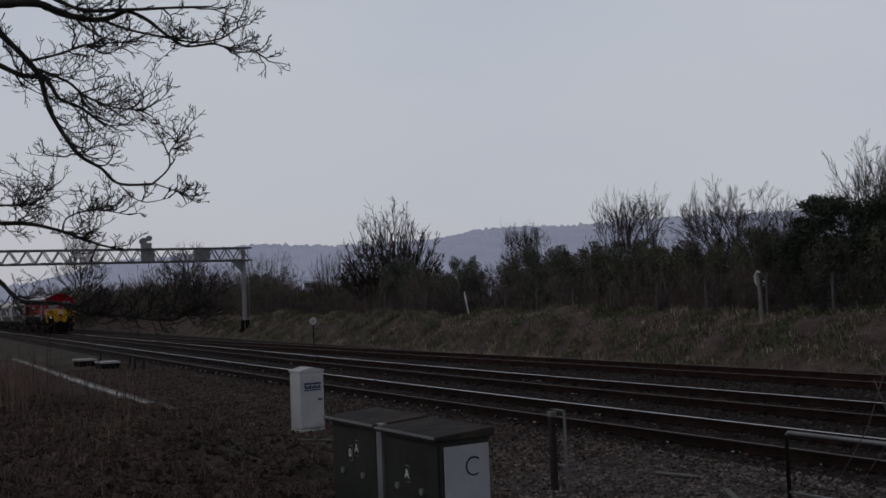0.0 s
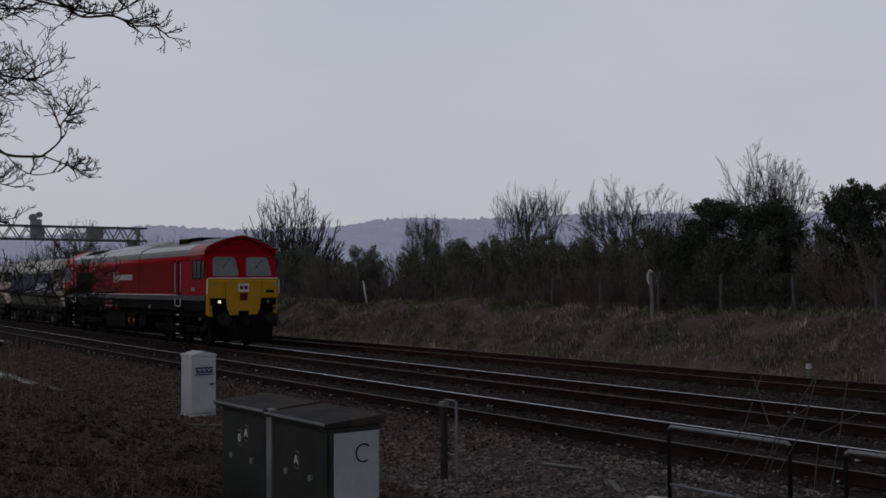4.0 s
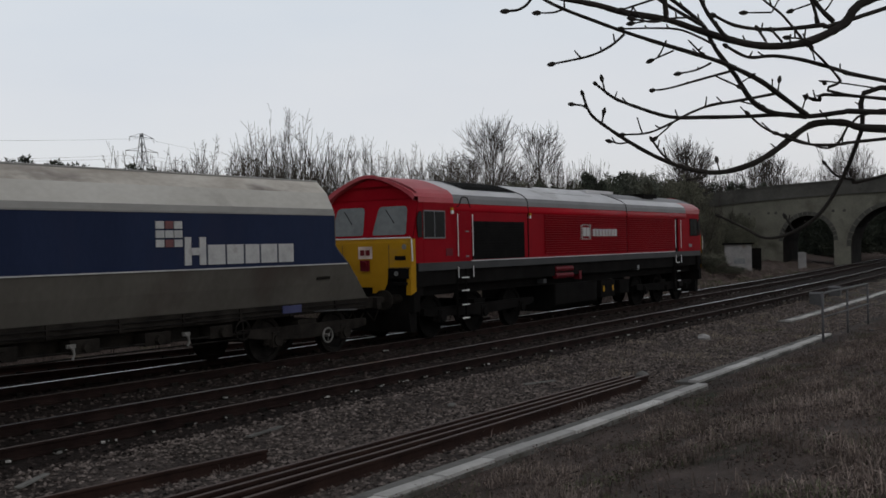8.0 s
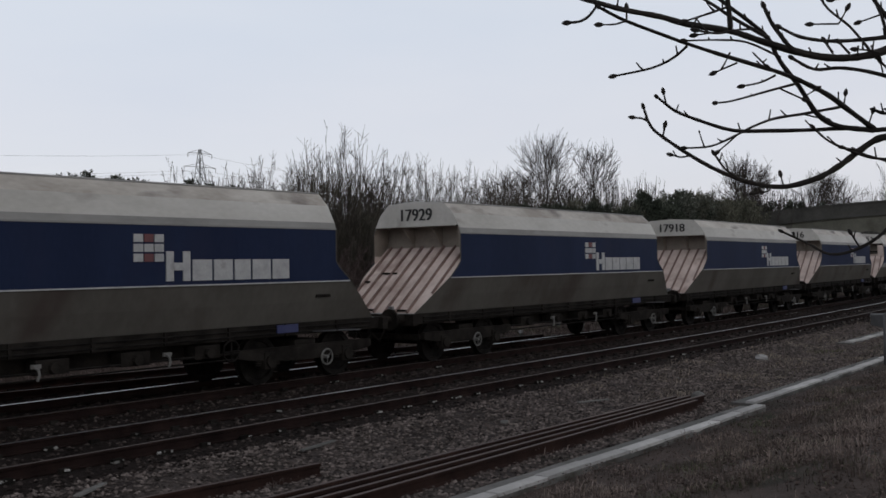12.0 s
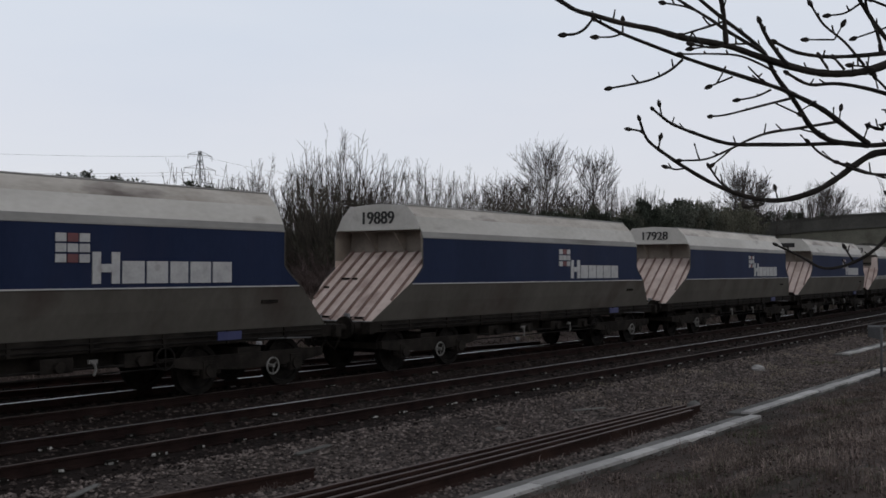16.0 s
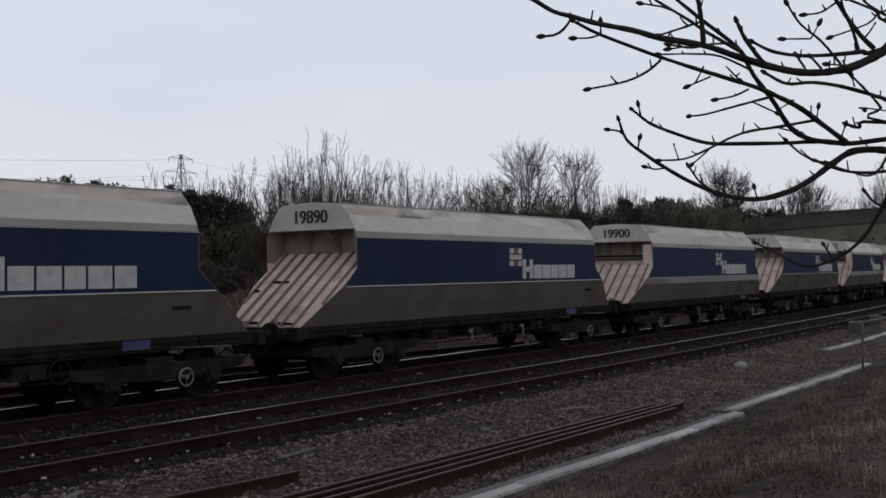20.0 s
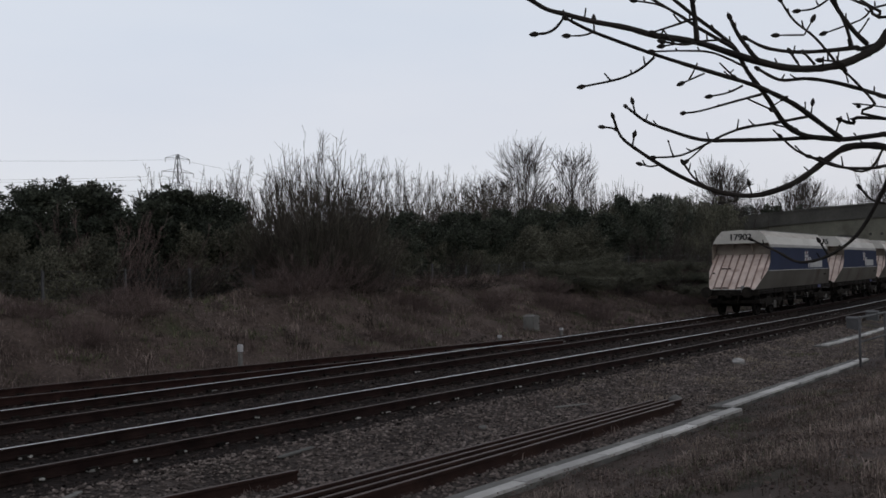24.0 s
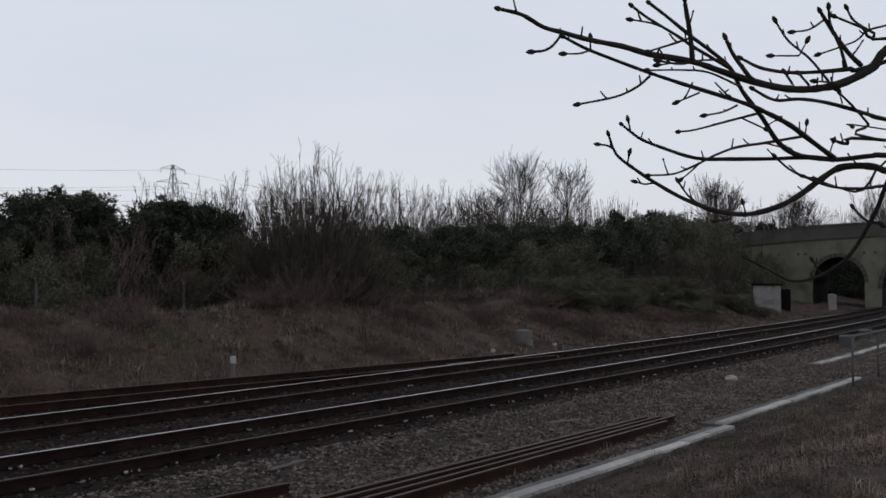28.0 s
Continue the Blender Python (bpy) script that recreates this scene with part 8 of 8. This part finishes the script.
end = part("end_plate", Geo().box(1.05, 1.07, 0.02, 0.46, 0.02, 1.02), CABINET_PALE, relay, "pale grey end plate", bevel=0.008)
arc = [(1.074, 0.3 + 0.075 * math.cos(a * 0.45 + 0.8), 0.84 + 0.075 * math.sin(a * 0.45 + 0.8)) for a in range(11)]
part("scrawl", Geo().tube(arc, 0.006, 5), BLACK, end, "scrawled dark ring")

# stake with a steel angle beside it
stake = thing("timber_stake", Matrix.Translation((-10.72, 7.98, -0.3)), "old dark timber stake with a bent steel strip", "stake")
part("timber", Geo().box(-0.038, 0.038, -0.038, 0.038, -0.2, 0.98), BARK, stake, bevel=0.012)
part("cap", Geo().box(-0.046, 0.046, -0.046, 0.046, 0.93, 1.0), POST, stake, bevel=0.01)
part("strip", Geo().box(0.165, 0.185, 0.05, 0.08, -0.2, 1.02).box(-0.05, 0.185, 0.05, 0.08, 1.005, 1.02).box(-0.02, 0.19, 0.05, 0.08, 0.3, 0.33), GALV, stake, "thin steel strip")


def railing(x0, x1, d, z, top, mid, label, mat, r=0.02, posts=2, leg=None):
    t = thing("tubular_railing", Matrix(), label, "railing", "tubular railings")
    def at(x, h):
        return (x, d + bend(x), h)
    part("top_rail", Geo().tube([at(x0, top - 0.03), at(x0 + 0.03, top), *[at(x0 + (x1 - x0) * i / 8, top) for i in range(1, 8)], at(x1 - 0.03, top), at(x1, top - 0.03)], r, 8), mat, t, smooth=True)
    part("mid_rail", Geo().tube([at(x0, mid), at(x1, mid)], r * 0.8, 8), mat, t, smooth=True)
    for i in range(posts):
        x = x0 + (x1 - x0) * i / (posts - 1)
        part("post", Geo().tube([at(x, z - 0.2), at(x, top - 0.02)], r, 8), leg or mat, t, smooth=True)
    return t


railing(-7.0, -5.6, 7.97, -0.3, 0.77, 0.2, "thin tubular guard rail beside the near line", GALV, posts=2, leg=BLACK)
railing(-5.05, -3.3, 7.97, -0.3, 0.77, 0.2, "thin tubular guard rail beside the near line", GALV, posts=2, leg=BLACK)
railing(25.9, 31.5, 6.45, -0.3, 0.88, 0.3, "dull steel handrail on the verge", CHORD, r=0.03, posts=3)
wire_stuff = thing("loose_wire", Matrix(), "loose bent wires tangled on the guard rail", "wire")
rw = random.Random(5)
for i in range(7):
    x = -6.4 + 0.2 * i
    part("strand", Geo().tube([(x, 7.9, -0.28), (x + rw.uniform(-0.1, 0.2), 7.85, 0.4), (x + rw.uniform(0.1, 0.5), 7.9, 0.9), (x + rw.uniform(0.2, 0.7), 8.0, 1.4 + rw.uniform(-0.3, 0.2))], 0.005, 4, False), WIRE, wire_stuff)
slab = part("concrete_slab", Geo().box(-0.35, 0.35, -0.25, 0.25, 0, 0.16), CONCRETE, bevel=0.02)
slab.matrix_basis = Matrix.Translation((-7.5, 8.6, -0.3)) @ Matrix.Rotation(radians(20), 4, "Z")
tagged(slab, "pale concrete block by the guard rail", "concrete block")

# signs and posts across the line
disc = thing("disc_sign", Matrix.Translation((-51.9, 22.95, -0.3)), "small round white sign on a thin post", "sign")
part("post", Geo().cyl((0, 0, -0.2), (0, 0, 1.3), 0.035, 8), BLACK, disc)
part("plate", Geo().cyl((0.02, -0.01, 1.45), (0.056, -0.027, 1.45), 0.2, 20), WAGON_LETTER, disc, "round white plate")
part("plate_bar", Geo().box(0.06, 0.066, -0.1, 0.04, 1.38, 1.52), POST, disc, at=Matrix.Rotation(0.0, 4, "Z"))
signp = thing("mileage_post", Matrix.Translation((-22.5, 24.9, 1.15)), "pale concrete post with a white head, leaning slightly", "post")
part("post", Geo().tube([(0.02, 0, -0.2), (0, 0, 0.7), (-0.08, 0, 1.36)], [0.06, 0.055, 0.05], 6), POST, signp)
part("head", Geo().tube([(-0.02, 0, 0.95), (-0.12, -0.02, 1.1), (-0.13, -0.02, 1.3), (-0.05, 0, 1.44), (0.04, 0, 1.4)], [0.03, 0.045, 0.05, 0.045, 0.03], 7), CONCRETE, signp, "pale curved head")
for x, d, h in ((18.0, 19.6, 0.62), (-15.3, 22.4, 0.4), (28.5, 18.4, 0.3), (33.0, 18.5, 0.3)):
    m = thing("marker_peg", Matrix.Translation((x, d + bend(x), ground_z(x, d))), "short marker peg with a white cap", "peg")
    part("peg", Geo().box(-0.04, 0.04, -0.04, 0.04, -0.15, h * 0.65), POST, m)
    part("cap", Geo().box(-0.055, 0.055, -0.055, 0.055, h * 0.7, h), CABINET_WHITE, m, bevel=0.01)
for x, y in ((-48.9, 10.35), (-45.4, 10.55)):
    t = thing("catch_pit", Matrix.Translation((x, y, -0.35)), "low dark box with a white-edged lid", "box")
    part("box", Geo().box(-0.6, 0.6, -0.35, 0.35, -0.1, 0.3), BLACK, t, bevel=0.02)
    part("lid", Geo().box(-0.65, 0.65, -0.4, 0.4, 0.3, 0.37), CONCRETE, t, "pale lid", bevel=0.015)
for i, x in enumerate((-43.2, -42.4, -49.0, -41.0)):
    o = part("timber_stump", Geo().box(-0.05, 0.05, -0.05, 0.05, -0.3, 0.55), BARK, bevel=0.01)
    o.matrix_basis = Matrix.Translation((x, 10.4 + bend(x) * 0.4, -0.25))
    tagged(o, "thin dark post beside the line", "post")
for k, (x, d) in enumerate(((-8.0, 21.9), (-5.4, 21.9), (-2.0, 21.9), (-6.8, 17.5), (-4.4, 17.5), (-3.0, 17.4), (25.0, 17.4), (27.5, 17.45), (-9.5, 17.6))):
    o = part("loose_plank", Geo().box(-0.55, 0.55, -0.08, 0.08, 0, 0.05), POST, bevel=0.006)
    o.matrix_basis = along(x, d, ground_z(x, d) + 0.02, R.uniform(-4, 4))
    tagged(o, "pale plank lying between the tracks", "plank")


# ---- far things: pylons, wires and hills ----
def pylon(x, y, top, width, label, r=0.16):
    t = thing("electricity_pylon", Matrix.Translation((x, y, 0)), label, "pylon", "pylons of the power line")
    h = top

    def half(z):
        return (width * 0.34) * (1 - z / h) + 0.35
    levels = [h * f for f in (0, 0.18, 0.34, 0.48, 0.6, 0.7, 0.79, 0.87, 0.94, 1.0)]
    for sx in (-1, 1):
        for sy in (-1, 1):
            part("leg", Geo().tube([(sx * half(z), sy * half(z), z) for z in levels], r, 4), GALV, t)
    brace = Geo()
    for a, b in zip(levels, levels[1:]):
        for s in (-1, 1):
            brace.tube([(-half(a), s * half(a), a), (half(b), s * half(b), b)], r * 0.6, 3, False)
            brace.tube([(half(a), s * half(a), a), (-half(b), s * half(b), b)], r * 0.6, 3, False)
            brace.tube([(s * half(a), -half(a), a), (s * half(b), half(b), b)], r * 0.6, 3, False)
    part("bracing", brace, GALV, t)
    for f, w in ((0.97, 0.38), (0.86, 0.5), (0.75, 0.42)):
        for s in (-1, 1):
            part("arm", Geo().tube([(0, 0, h * f), (s * width * w, 0, h * f - 0.3)], r, 4).tube([(0, 0, h * f + 1.6), (s * width * w, 0, h * f - 0.3)], r * 0.7, 4)
                 .tube([(s * width * w, 0, h * f - 0.3), (s * width * w, 0, h * f - 2.2)], r * 0.7, 4), GALV, t)
    return t


PY = ((289.9, 357.3, 53.5, 17.0), (-152.8, 307.7, 43.0, 14.0), (-620.0, 455.0, 50.0, 14.0), (560, 300, 50, 17))
pylon(*PY[0], "grey lattice electricity pylon beyond the trees")
pylon(*PY[1], "grey lattice electricity pylon beyond the trees")
pylon(*PY[2], "distant lattice electricity pylon against the hill", 0.22)
line_wires = thing("power_line", Matrix(), "thin overhead power cables between pylons", "power line")
for (a, b) in ((1, 0), (0, 3)):
    xa, ya, ta, wa = PY[a]
    xb, yb, tb, wb = PY[b]
    for f, w in ((1.0, 0), (0.86, 0.5), (0.86, -0.5), (0.75, 0.42), (0.75, -0.42)):
        pts = []
        for i in range(17):
            u = i / 16
            sag = 9 * 4 * u * (1 - u)
            pts.append((xa + (xb - xa) * u + w * wa, ya + (yb - ya) * u, (ta + (tb - ta) * u) * f - 2.2 - sag))
        part("cable", Geo().tube(pts, 0.045, 3, False), WIRE, line_wires)

hv, hf = [], []
HR = (760, 900, 1040, 1180, 1320, 1500, 1750, 2100)
HS = (0.0, 0.1, 0.25, 0.45, 0.72, 1.0, 0.7, 0.1)


def ridge(az):
    """Height of the skyline by bearing to the left of straight ahead."""
    stops = ((-30, 20), (0, 55), (20, 80), (38, 101), (46, 102), (52, 98), (56, 99), (60, 86), (64, 82), (69, 87), (75, 72), (82, 40), (95, 25), (120, 15))
    for (a, p), (b, q) in zip(stops, stops[1:]):
        if a <= az <= b:
            return p + (q - p) * smooth(0, 1, (az - a) / (b - a))
    return 15


NAZ = 900
for i in range(NAZ + 1):
    az = -30 + 150 * i / NAZ
    top = ridge(az)
    for rr, s in zip(HR, HS):
        a = radians(az)
        n = noise.noise(Vector((az * 0.35, rr * 0.004, 2)))
        f = noise.noise(Vector((az * 5.0, rr * 0.05, 5)))
        z = top * s * (1 + 0.10 * n * (s < 1)) + (3.6 * f + 2.8 * noise.noise(Vector((az * 14, rr, 1)))) * (0.3 + s)
        hv.append((-math.sin(a) * rr, math.cos(a) * rr, z - 1.0))
m = len(HR)
for i in range(NAZ):
    for j in range(m - 1):
        k = i * m + j
        hf.append((k, k + 1, k + 1 + m, k + m))
tagged(new("backdrop_hills", raw_mesh("backdrop_hills", hv, hf, HILL)), "distant wooded hills, grey-blue haze in their colour and glow", "hills", kind="structure")


# ---- what moves ----
SPEED = 18.34


def motions():
    """The train runs from the left to the right along the middle line."""
    def rides(vehicle, start):
        rows = []
        for i in range(29):
            x = start + SPEED * i - 0.12 * smooth(6.5, 8, i) + 0.28 * smooth(13, 15.5, i)
            rows.append((float(i), along(x, 15.45)))
        walk(vehicle, rows)
    rides(loco, -117.24)
    for k, w in enumerate(wagons, 1):
        rides(w, -117.24 - 10.7 - 15.0 * (k - 0.5))


motions()
